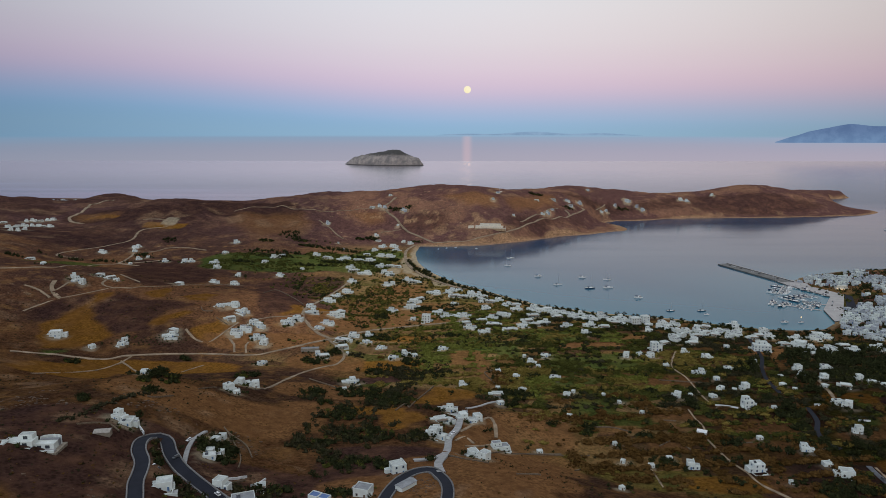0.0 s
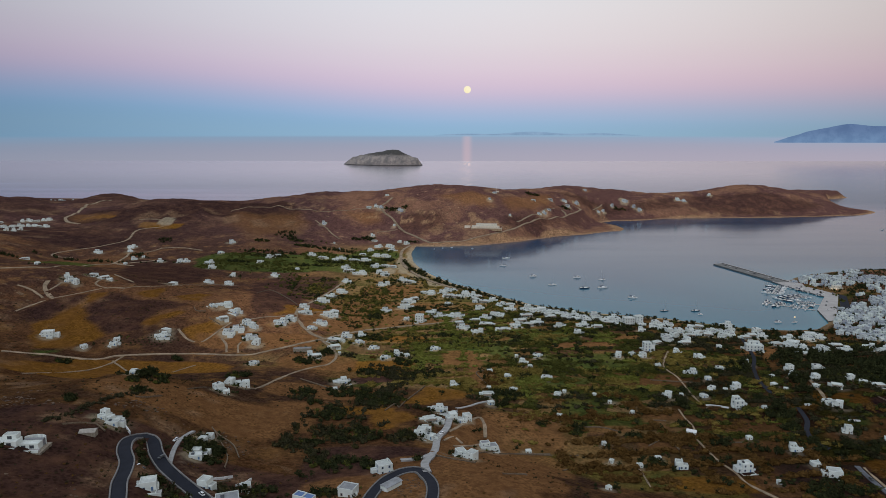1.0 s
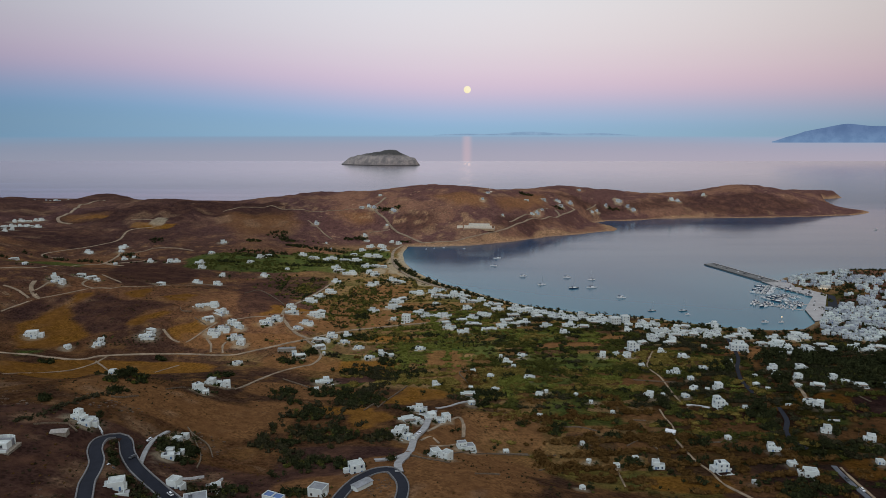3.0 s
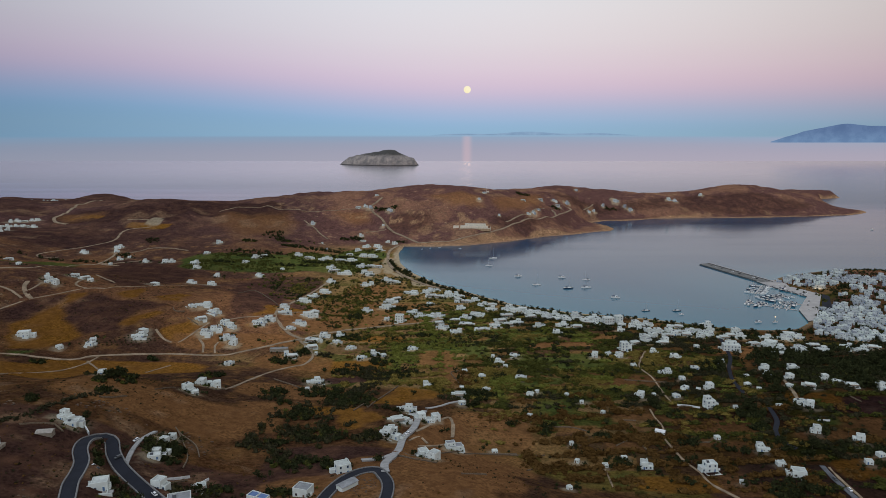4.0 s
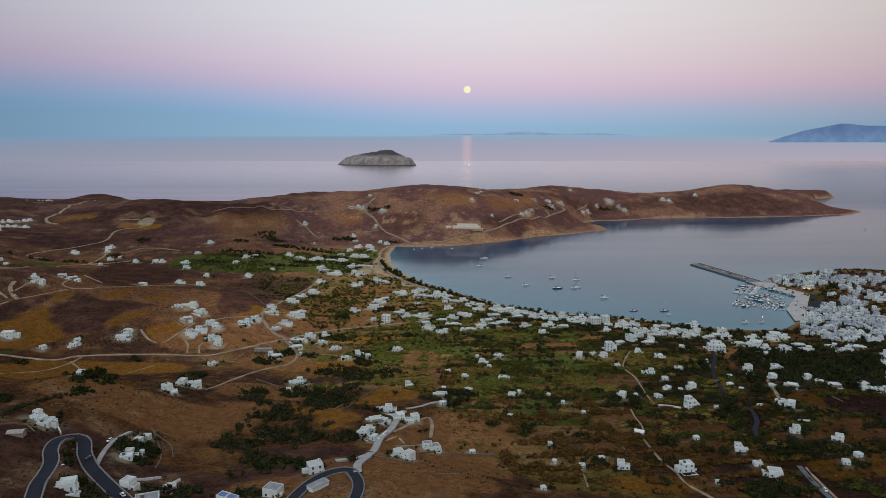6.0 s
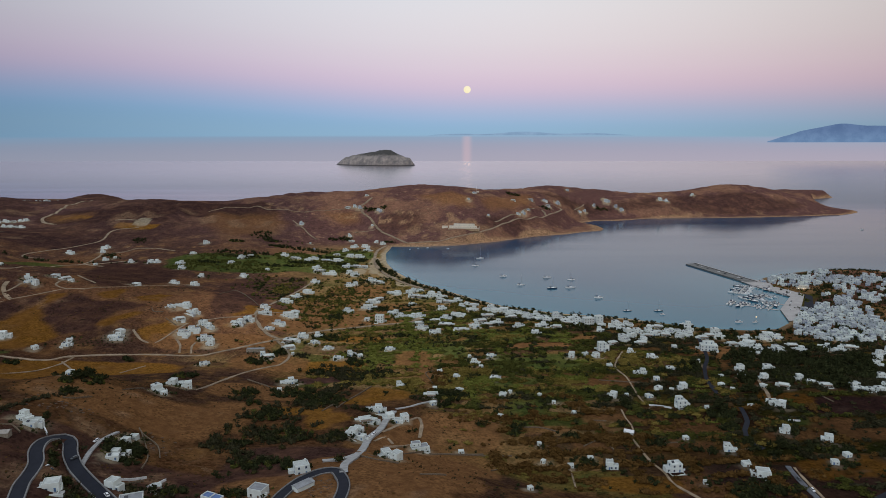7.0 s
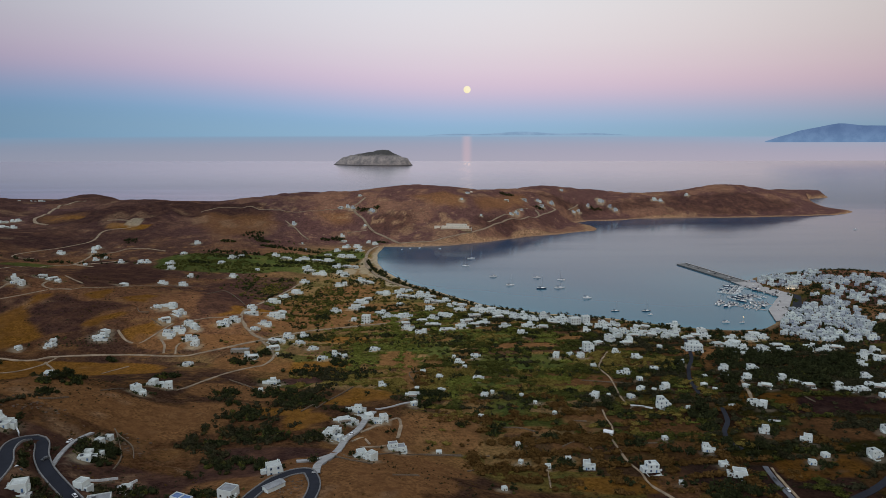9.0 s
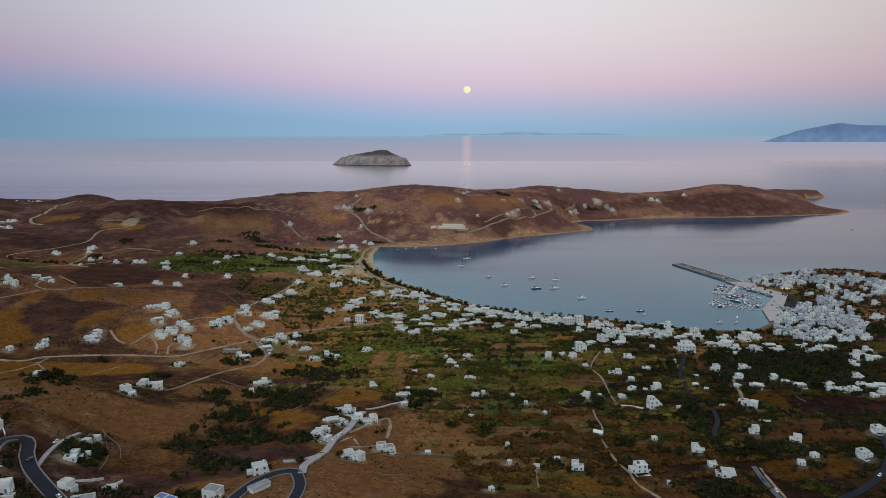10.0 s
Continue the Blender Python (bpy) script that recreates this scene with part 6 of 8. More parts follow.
# ---- parked cars ----
def car_body(long):
    """A hatchback seen from afar: lower body, cabin and wheels."""
    bm = bmesh.new()
    prof = [(-long / 2, 0.35), (-long / 2 + 0.05, 0.8), (-long / 2 + 0.95, 0.95), (long / 2 - 0.1, 0.92), (long / 2, 0.4)]
    left = [bm.verts.new((x, -0.82, z)) for x, z in prof]
    right = [bm.verts.new((x, 0.82, z)) for x, z in prof]
    bm.faces.new(left)
    bm.faces.new(right[::-1])
    for i in range(len(prof)):
        j = (i + 1) % len(prof)
        bm.faces.new((left[j], left[i], right[i], right[j]))
    return bm


def build_car(colour, label):
    root = thing("car", label, "car", "parked cars")
    part("body", car_body(4.1), plain("car_paint_" + label.split()[0], colour, 0.3, vary=0.05, per_object=0), root)
    part("cabin", block(bmesh.new(), -1.1, 1.7, -0.74, 0.74, 0.9, 1.46, taper=0.22), MAT_GLASS, root)
    part("car_roof", block(bmesh.new(), -0.75, 1.4, -0.5, 0.5, 1.46, 1.5), bpy.data.materials["car_paint_" + label.split()[0]], root)
    for x in (-1.3, 1.3):
        for y in (-0.8, 0.8):
            bm = bmesh.new()
            bmesh.ops.create_cone(bm, cap_ends=True, segments=12, radius1=0.32, radius2=0.32, depth=0.2, matrix=pose(x, y, 0.32, 90, 0, 0))
            tyre = part("wheel", bm, MAT_GLASS, root)
            bm = bmesh.new()
            bmesh.ops.create_cone(bm, cap_ends=True, segments=10, radius1=0.17, radius2=0.17, depth=0.22, matrix=pose(x, y, 0.32, 90, 0, 0))
            part("rim", bm, MAT_METAL, tyre)
    return root


def build_cars():
    white, dark = build_car((0.75, 0.76, 0.78), "white parked hatchback car"), build_car((0.05, 0.055, 0.06), "dark parked hatchback car")
    spots = [(white, -155, 331, 40), (dark, -152, 329, 60), (dark, -150, 349, 60), (white, -117, 316.5, -45), (white, -156, 384, 70), (white, 2, 451, 50), (dark, 284.5, 420, 88), (white, 285.5, 405, 88),
             (white, 470, 786, 20), (dark, 478, 792, 20), (white, 492, 826, 60), (dark, 496, 834, 60), (white, 500, 841, 60), (white, 366, 428, 40), (dark, 540, 950, 60), (white, 547, 962, 60), (dark, 484, 1148, -73), (white, 487, 1135, -73), (dark, 491, 1122, -73), (white, 499, 1096, -73), (dark, 503, 1080, -73), (white, 512, 1050, -73), (dark, 514, 1042, -73),
             (white, 528, 1000, 70), (dark, 532, 990, 70), (white, 541, 945, 60), (dark, 520, 900, 58), (white, 516, 893, 58), (dark, 508, 880, 58), (white, 497, 856, 58), (dark, 555, 948, 60)]
    used = set()
    for ob, x, y, turn in spots:
        line = road_height(x, y)
        m = pose(x, y, line, 0, 0, turn)
        if ob in used:
            copy_thing(ob, m)
        else:
            ob.matrix_basis = m
            used.add(ob)


def road_height(x, y):
    """The height of the nearest road within 4 m, or of the ground."""
    best, z = 16.0, max(ground(x, y), 1.78 if 470 < x < 565 and y > 805 else 0.0)
    for width, _, pts in ROADS.values():
        line, rz, _ = road_line(pts)
        d2 = ((line - np.array([x, y])) ** 2).sum(1)
        if d2.min() < best:
            best, z = d2.min(), rz[d2.argmin()] + 0.36
    return float(z)


build_cars()

# ---- plants ----
def leaf_material(name, dark, light, scale=0.25):
    m, nt, b = material(name, 0.9)
    b.inputs["Specular IOR Level"].default_value = 0.0
    geo = nt.nodes.new("ShaderNodeNewGeometry")
    info = nt.nodes.new("ShaderNodeObjectInfo")
    c = mixed(nt, geo.outputs["Random Per Island"], dark, light)
    c = mixed(nt, stepped(nt, noise_of(nt, scale, 3), 0.35, 0.7), c, mixed(nt, 1.0, c, (0.70, 0.70, 0.64), "MULTIPLY"))
    k = nt.nodes.new("ShaderNodeMapRange")
    nt.links.new(info.outputs["Random"], k.inputs[0])
    k.inputs[3].default_value, k.inputs[4].default_value = 0.75, 1.1
    comb = nt.nodes.new("ShaderNodeCombineColor")
    for i in range(3):
        nt.links.new(k.outputs[0], comb.inputs[i])
    nt.links.new(mixed(nt, 1.0, c, comb.outputs[0], "MULTIPLY"), b.inputs["Base Color"])
    relief(nt, b, noise_of(nt, 2.2, 3), 0.8, 0.4)
    return m


MAT_REED = leaf_material("reed_leaves", (0.128, 0.100, 0.026), (0.205, 0.152, 0.042), 0.03)
MAT_GREEN = leaf_material("garden_leaves", (0.056, 0.062, 0.017), (0.098, 0.098, 0.025), 0.05)
MAT_GRASS = leaf_material("light_reeds", (0.112, 0.126, 0.026), (0.180, 0.180, 0.042), 0.03)
MAT_OLIVE = leaf_material("olive_scrub", (0.030, 0.030, 0.013), (0.066, 0.055, 0.022), 0.1)
MAT_SCRUB = leaf_material("scrub_leaves", (0.023, 0.024, 0.014), (0.054, 0.048, 0.026), 0.1)
MAT_RUST = leaf_material("dry_scrub", (0.088, 0.049, 0.017), (0.130, 0.071, 0.024), 0.06)
MAT_TREE = leaf_material("tree_leaves", (0.020, 0.025, 0.012), (0.045, 0.049, 0.021), 0.3)
MAT_BARK = plain("bark", (0.10, 0.075, 0.055), 0.95, vary=0.4, scale=2)


def clump_shape(seed, detail=1, sprays=16):
    """A ragged unit clump: a lumpy core with sprays of leaves standing out of it."""
    bm = bmesh.new()
    bmesh.ops.create_icosphere(bm, subdivisions=detail, radius=0.8)
    rng = np.random.default_rng(seed)
    v = np.array([p.co for p in bm.verts])
    v *= (0.50 + 0.60 * rng.random(len(v)))[:, None]
    v[:, 2] = np.where(v[:, 2] < 0, v[:, 2] * 0.5, v[:, 2])
    f = np.array([[p.index for p in q.verts] for q in bm.faces])
    bm.free()
    leaves, tris, n = [v], [f], len(v)
    for _ in range(sprays):
        way = rng.normal(size=3)
        way[2] = abs(way[2]) * 0.9
        way /= np.linalg.norm(way)
        mid = way * rng.uniform(0.50, 0.98)
        a, b = rng.normal(size=(2, 3)) * (0.30 if sprays < 24 else 0.24)
        leaves.append(np.stack([mid + a, mid + b, mid - a * 0.6 + way * rng.uniform(0.1, 0.4)]))
        tris.append(np.array([[n, n + 1, n + 2]]))
        n += 3
    return np.concatenate(leaves), np.concatenate(tris)


def strew(name, x, y, r, tall, m, label, category, detail=1, seed=0, sink=0.15, along=1.0, sprays=16):
    """Many clumps standing on the ground, joined into one mesh."""
    rng = np.random.default_rng(seed)
    shapes = [clump_shape(seed * 31 + k, detail, sprays) for k in range(6)]
    z = land_height(x, y)
    turn, pick = rng.random(len(x)) * 6.283, rng.integers(0, 6, len(x))
    verts, faces, n = [], [], 0
    for k, (v, f) in enumerate(shapes):
        s = np.where(pick == k)[0]
        c, sn = np.cos(turn[s])[:, None], np.sin(turn[s])[:, None]
        px = (v[None, :, 0] * c - v[None, :, 1] * sn) * r[s, None] * along + x[s, None]
        py = (v[None, :, 0] * sn + v[None, :, 1] * c) * r[s, None] + y[s, None]
        pz = (v[None, :, 2] + 0.35) * (r * tall)[s, None] + z[s, None] - sink
        verts.append(np.stack([px, py, pz], -1).reshape(-1, 3))
        faces.append((f[None] + (np.arange(len(s)) * len(v))[:, None, None]).reshape(-1, 3) + n)
        n += len(s) * len(v)
    me = fill(name, np.concatenate(verts), np.concatenate(faces), [m])
    return tagged(new(name, me), label, category, kind="stuff")


def away_from_roads_and_houses(x, y, gap=4.5):
    keep = np.ones(len(x), bool)
    for width, _, pts in ROADS.values():
        line = spline(pts, 5.0)
        lo, hi = line.min(0) - 10, line.max(0) + 10
        s = np.where(keep & (x > lo[0]) & (x < hi[0]) & (y > lo[1]) & (y < hi[1]))[0]
        if len(s):
            d = ((x[s, None] - line[None, :, 0]) ** 2 + (y[s, None] - line[None, :, 1]) ** 2).min(1)
            keep[s[d < (width / 2 + 2.8) ** 2]] = False
    spots = np.array(HOUSE_SPOTS, float)
    for a in range(0, len(spots), 100):
        q = spots[a:a + 100]
        d = ((x[:, None] - q[None, :, 0]) ** 2 + (y[:, None] - q[None, :, 1] - 2.0) ** 2).min(1)
        keep &= d > gap ** 2
    return keep


HX, HY = -221, 482
THICKETS = [(-146, 390, 13, 13), (-152, 355, 4, 12), (-165, 352, 4, 12), (-131, 312, 8, 6), (-112, 328, 8, 6), (-92, 322, 10, 8), (HX + 4, HY + 8, 9, 6), (HX - 12, HY + 3, 6, 6), (HX - 4, HY + 14, 12, 5),
            (HX + 6, HY - 5, 5, 3), (-39, 680, 12, 8), (-93, 664, 10, 6), (31, 547, 9, 6)]
# overgrown gullies: line of the bed and its width
GULLIES = [([(-28, 600), (-41, 573), (-45, 530), (-55, 507), (-66, 502), (-79, 486), (-81, 468), (-81, 447), (-59, 432), (-44, 438)], 11), ([(-101, 481), (-101, 448), (-101, 420), (-87, 418), (-72, 393), (-58, 398)], 8),
           ([(-60, 460), (-40, 437), (-24, 435), (-16, 439)], 6), ([(-119, 533), (-110, 521), (-105, 515)], 5), ([(-30, 499), (-20, 500), (-8, 496)], 4), ([(-68, 620), (-41, 610), (-10, 618), (3, 624)], 8), ([(-52, 606), (-44, 635)], 9), ([(-80, 366), (-74, 364)], 4)]
TALL_WOODS = [(384, 654, 18, 12), (437, 644, 28, 14), (474, 652, 14, 8), (446, 692, 16, 7), (406, 592, 9, 8), (446, 612, 10, 8), (276, 524, 12, 8), (300, 640, 8, 6), (352, 668, 12, 7), (420, 616, 10, 8), (560, 745, 10, 8), (330, 600, 8, 5)]
GULLY = [(-214, 352), (-211, 372), (-209, 390), (-207, 408), (-202, 424), (-196, 436)]
WOODS = [(400, 665, 30, 18), (417, 640, 36, 16), (443, 640, 24, 14), (391, 676, 20, 12), (319, 581, 14, 8), (281, 466, 12, 12), (309, 464, 16, 8), (252, 403, 22, 12), (236, 462, 16, 6), (207, 471, 10, 6),
         (283, 634, 16, 12), (219, 582, 8, 8), (205, 545, 8, 10), (107, 502, 7, 8), (60, 560, 12, 12), (50, 535, 8, 8), (184, 445, 16, 5), (343, 657, 18, 10),
         (-5, 1030, 16, 20), (-36, 1090, 10, 18), (-300, 1180, 60, 12), (-210, 1260, 60, 12), (-520, 1150, 20, 14), (-300, 1330, 22, 26), (600, 950, 14, 16), (690, 960, 24, 16), (480, 700, 20, 8), (560, 735, 14, 12), (-600, 1075, 60, 6), (-520, 1085, 50, 5), (-509, 1240, 16, 14), (-640, 1000, 16, 10)]

# stands of trees, dry canes and green canes: place and half axes
GROVES = [
    (-214, 490, 9, 11), (-217, 463, 6, 7), (-201, 442, 7, 8), (-203, 475, 6, 7), (-178, 577, 11, 12), (-252, 633, 6, 3), (-112, 536, 9, 11), (-96, 504, 6, 8),
    (-128, 642, 14, 12), (-113, 671, 7, 8), (-77, 720, 16, 10), (-32, 651, 13, 13), (-14, 613, 26, 10), (-68, 620, 18, 11), (53, 563, 15, 18), (77, 610, 7, 6),
    (104, 492, 5, 6), (148, 444, 10, 7), (193, 507, 6, 7), (213, 521, 7, 6), (273, 504, 8, 10), (374, 616, 21, 25), (401, 618, 18, 21), (438, 634, 19, 22),
    (264, 475, 8, 6), (333, 464, 15, 8), (272, 423, 4, 5), (242, 396, 13, 8), (277, 562, 10, 8), (260, 625, 8, 9), (303, 691, 12, 14), (179, 578, 7, 4),
    (139, 556, 7, 6), (82, 509, 5, 6), (-76, 546, 18, 16), (-48, 520, 22, 20), (-80, 480, 12, 14), (-56, 442, 19, 12), (-84, 428, 7, 8), (-25, 441, 8, 7),
    (-59, 386, 20, 10), (-137, 375, 10, 10), (-155, 335, 4, 5), (-141, 321, 4, 5), (-30, 850, 11, 10), (-81, 801, 11, 12), (6, 736, 11, 8), (62, 803, 7, 8),
    (166, 737, 11, 10), (212, 770, 12, 14), (256, 764, 10, 13), (370, 742, 13, 16), (351, 647, 15, 12), (342, 574, 6, 8), (365, 537, 7, 4), (331, 442, 6, 4),
    (148, 485, 7, 6), (234, 523, 5, 4), (188, 558, 6, 4), (148, 684, 11, 5), (304, 614, 6, 7), (319, 496, 5, 4), (-339, 594, 7, 4), (-224, 397, 5, 5),
    (-115, 1531, 20, 8), (-85, 1534, 14, 6), (222, 1680, 18, 10), (300, 1660, 14, 8), (470, 1800, 16, 8), (-60, 1385, 14, 10), (-150, 1405, 16, 10), (-178, 1395, 10, 8), (-280, 1300, 16, 12), (-335, 1265, 14, 10), (-250, 1262, 22, 8),
    (-136, 386, 9, 8), (-148, 399, 8, 6), (-133, 366, 8, 6), (-139, 382, 7, 7), (-150, 385, 5, 8), (-159, 350, 4, 14), (-124, 306, 6, 5), (-93, 334, 10, 5), (-143, 320, 8, 4), (-60, 337, 8, 4), (-14, 391, 7, 4), (-35, 376, 10, 4), (-2, 418, 4, 4),
    (-300, 1150, 40, 8), (-220, 1100, 30, 6), (-150, 1190, 30, 8), (-330, 1100, 20, 8), (-190, 1130, 24, 6), (-120, 1130, 20, 6), (-95, 1180, 14, 12),
]
RUST_CANES = [
    (67, 518, 15, 12), (182, 533, 10, 10), (228, 508, 13, 9), (357, 539, 13, 10), (189, 450, 5, 7), (186, 418, 10, 8), (121, 477, 7, 9), (96, 553, 9, 7),
    (255, 486, 10, 10), (220, 550, 10, 7), (297, 503, 6, 7), (149, 411, 8, 7), (301, 428, 10, 6),
]
OLIVE_CANES = [
    (79, 582, 12, 10), (111, 600, 15, 8), (147, 624, 21, 8), (143, 573, 16, 9), (109, 515, 17, 8), (147, 521, 13, 6), (193, 617, 14, 8), (94, 631, 10, 7),
    (62, 661, 11, 10), (190, 675, 15, 7), (308, 508, 13, 8), (279, 605, 9, 10), (258, 514, 6, 8), (169, 556, 14, 7), (57, 536, 6, 5), (-3, 717, 24, 8),
    (41, 736, 18, 8), (84, 736, 18, 8), (-26, 631, 16, 9), (286, 651, 14, 7), (302, 575, 8, 8), (238, 577, 8, 6),
]


def within(rng, cx, cy, ax, ay, n):
    a, r = rng.random(n) * 6.283, np.sqrt(rng.random(n)) * (0.8 + 0.35 * rng.random(n))
    return cx + ax * r * np.cos(a), cy + ay * r * np.sin(a)


def build_scrub():
    rng = np.random.default_rng(11)
    # cane hedges and orchards of the valley: thick along the edges of the small fields
    n = 170000
    x, y = rng.uniform(-120, 520, n), rng.uniform(370, 830, n)
    z = land_height(x, y)
    c, s = math.cos(0.10), math.sin(0.10)
    u, v = x * c + y * s + 9 * rough_noise(x, y, 60, 41), -x * s + y * c + 9 * rough_noise(x, y, 50, 42)
    du, dv = np.abs((u / 44 + 0.5) % 1 - 0.5) * 44, np.abs((v / 21 + 0.5) % 1 - 0.5) * 21
    cell = grain(np.floor(u / 44 + 0.5) * 7.3, np.floor(v / 21 + 0.5) * 3.1, 1.0, 5)
    hedge = np.clip(1.2 - np.minimum(du * 0.9, dv) / 2.6, 0, 1)
    thick = np.where(cell > np.where(y < 560, 0.80, 0.66), 0.50, 0.012) + hedge * np.where(y < 560, 0.65, 0.85)
    valley = smooth(9 - z + 6 * rough_noise(x, y, 40, 21), 0, 4) * smooth(x, -90, 60 - 0.1 * (y - 400)) * smooth(inland(x, y), 40, 90)
    open_plots = np.maximum(np.maximum(patches(x, y, BARE_FIELDS, 2), patches(x, y, OCHRE_FIELDS, 1)), 0.6 * patches(x, y, GREEN_FIELDS, 0))
    open_plots = np.maximum.reduce([open_plots, patches(x, y, HEATHER, 8), plots(x, y, BARE_PLOTS + OCHRE_PLOTS, 61), 0.9 * plots(x, y, GREEN_PLOTS, 60)])
    keep = np.where(rng.random(n) < thick * valley * 0.60 * (1 - 0.9 * open_plots))[0]
    keep = keep[away_from_roads_and_houses(x[keep], y[keep], 4.2)]
    x, y, r = x[keep], y[keep], 1.1 + 2.3 * rng.random(len(keep)) ** 1.4 * (0.55 + 0.6 * hedge[keep])
    tone = rough_noise(x, y, 60, 51) + 0.25 * (grain(np.round(x / 40) * 40, np.round(y / 20) * 20, 1.0, 9) - 0.5) + rng.normal(0, 0.03, len(x)) - 0.0011 * (x - 130)
    rusty = (rough_noise(x, y, 50, 57) + 0.0013 * (570 - y) - 0.0004 * np.abs(x - 160) + rng.normal(0, 0.04, len(x))) > 0.12
    strew("dry_canes", x[rusty], y[rusty], r[rusty], 0.95, MAT_RUST, "rust-orange dry canes and scrub along fields", "canes", 1, 12, along=1.25, sprays=34)
    x, y, r, tone = x[~rusty], y[~rusty], r[~rusty], tone[~rusty]
    fresh = rough_noise(x, y, 45, 77) + 0.0010 * (y - 620) - 0.0004 * np.abs(x - 60) > 0.02
    for name, m, sel, label, seed in (("cane_hedge", MAT_REED, (tone > 0.02) & ~fresh, "yellow-green cane hedges between small fields", 1),
                                      ("green_canes", MAT_GRASS, (tone > 0.02) & fresh, "fresh green canes and vines near the beach", 1),
                                      ("orchard", MAT_GREEN, (tone <= 0.02) & (tone > -0.13), "green fruit trees and vines in small plots", 2),
                                      ("dark_shrubs", MAT_SCRUB, tone <= -0.13, "dark evergreen shrubs between the fields", 3)):
        strew(name, x[sel], y[sel], r[sel], 0.72, m, label, "shrubs", 1, seed, along=1.35 if seed < 3 else 1.1, sprays=30)
    # fields and gardens round the upper village
    n = 70000
    x, y = rng.uniform(-230, 130, n), rng.uniform(690, 1030, n)
    u, v = x * c + y * s + 10 * rough_noise(x, y, 70, 45), -x * s + y * c + 10 * rough_noise(x, y, 60, 46)
    du, dv = np.abs((u / 38 + 0.5) % 1 - 0.5) * 38, np.abs((v / 27 + 0.5) % 1 - 0.5) * 27
    hedge = np.clip(1.1 - np.minimum(du, dv) / 2.4, 0, 1) * smooth(rough_noise(x, y, 50, 47), -0.12, 0.10)
    want = (0.30 * hedge + 0.13 * (grain(np.floor(u / 38 + 0.5) * 7.3, np.floor(v / 27 + 0.5) * 3.1, 1.0, 6) > 0.74) + 0.012) * smooth(14 - land_height(x, y), 0, 4) * smooth(inland(x, y), 24, 34)
    k = np.where(rng.random(n) < want)[0]
    k = k[away_from_roads_and_houses(x[k], y[k], 4.6)]
    x, y = x[k], y[k]
    r, kind = 0.8 + 1.7 * rng.random(len(x)) ** 1.7, rough_noise(x, y, 36, 48) + rng.normal(0, 0.06, len(x))
    for name, m, sel, label in (("village_canes", MAT_REED, np.abs(kind) < 0.06, "olive-yellow cane hedges round village fields"), ("village_gardens", MAT_GREEN, kind >= 0.06, "green gardens and vines round the village"),
                                ("village_shrubs", MAT_OLIVE, (kind <= -0.06) & (kind > -0.16), "green bushes along village field edges"), ("village_evergreens", MAT_TREE, kind <= -0.16, "dark evergreen bushes among village fields")):
        strew(name, x[sel], y[sel], r[sel], 0.95, m, label, "shrubs", 1, 27, along=1.3)
    # shrubs round the houses
    spots = np.array([p for p in HOUSE_SPOTS if p[1] < 1150 and p[0] < 520], float)
    spots = spots[rng.random(len(spots)) < np.where(spots[:, 0] > -60, 0.95, 0.5)]
    pick = rng.integers(0, len(spots), len(spots) * 9)
    a, far = rng.random(len(pick)) * 6.283, rng.uniform(5.5, 12, len(pick))
    x, y = spots[pick, 0] + far * np.cos(a), spots[pick, 1] + 3 + far * np.sin(a) * 0.9
    k = away_from_roads_and_houses(x, y, 4.6) & (inland(x, y) > 12)
    x, y = x[k], y[k]
    light = (rng.random(len(x)) < 0.30) & (x < 200)
    strew("house_gardens", x[light], y[light], rng.uniform(0.5, 1.5, light.sum()), 0.9, MAT_GREEN, "light green gardens and vines round the houses", "garden", 1, 25)
    x, y = x[~light], y[~light]
    strew("house_shrubs", x, y, rng.uniform(0.6, 1.9, len(x)), 1.05, MAT_TREE, "dark shrubs and hedges round the houses", "shrubs", 1, 9)
    # shrubs in the lanes of the town
    x, y = rng.uniform(445, 720, 9000), rng.uniform(705, 1050, 9000)
    k = away_from_roads_and_houses(x, y, 4.4) & (inland(x, y) > np.where(y > 770, 34, 12)) & (rough_noise(x, y, 40, 17) > -0.10) & (rng.random(9000) < 0.45)
    strew("town_shrubs", x[k], y[k], rng.uniform(0.8, 2.2, k.sum()), 1.05, MAT_TREE, "dark shrubs between the white town houses", "shrubs", 1, 15)
    # low trees along the beach
    line = spline(BEACH[2:19], 1.6)
    way = np.gradient(line, axis=0)
    way /= np.linalg.norm(way, axis=1)[:, None]
    p = line + np.stack([way[:, 1], -way[:, 0]], -1) * (17 + rng.normal(0, 1.8, len(line)))[:, None]
    p = p[rough_noise(p[:, 0], p[:, 1], 30, 19) > -0.16]
    strew("tamarisk_hedge", p[:, 0], p[:, 1], rng.uniform(1.0, 2.1, len(p)), 1.25, MAT_TREE, "dark tamarisk bushes lining the beach", "shrubs", 1, 16)
    # thickets in the gullies
    px, py = zip(*(within(rng, *t, int(t[2] * t[3] * 0.62)) for t in THICKETS))
    x, y = [np.concatenate(px)], [np.concatenate(py)]
    for line, wide in GULLIES:
        q = spline(line, 0.16 if wide > 5 else 0.3)
        off = np.abs(rng.normal(0, 0.62, len(q))) * wide * 1.45
        a = rng.random(len(q)) * 6.283
        ox, oy = q[:, 0] + off * np.cos(a), q[:, 1] + off * np.sin(a)
        # gaps where the bushes stand apart
        s = rough_noise(ox, oy, 18, 23) + 0.12 > off / wide * 0.20
        x.append(ox[s])
        y.append(oy[s])
    ox, oy = rng.uniform(-150, 40, 16000), rng.uniform(360, 660, 16000)
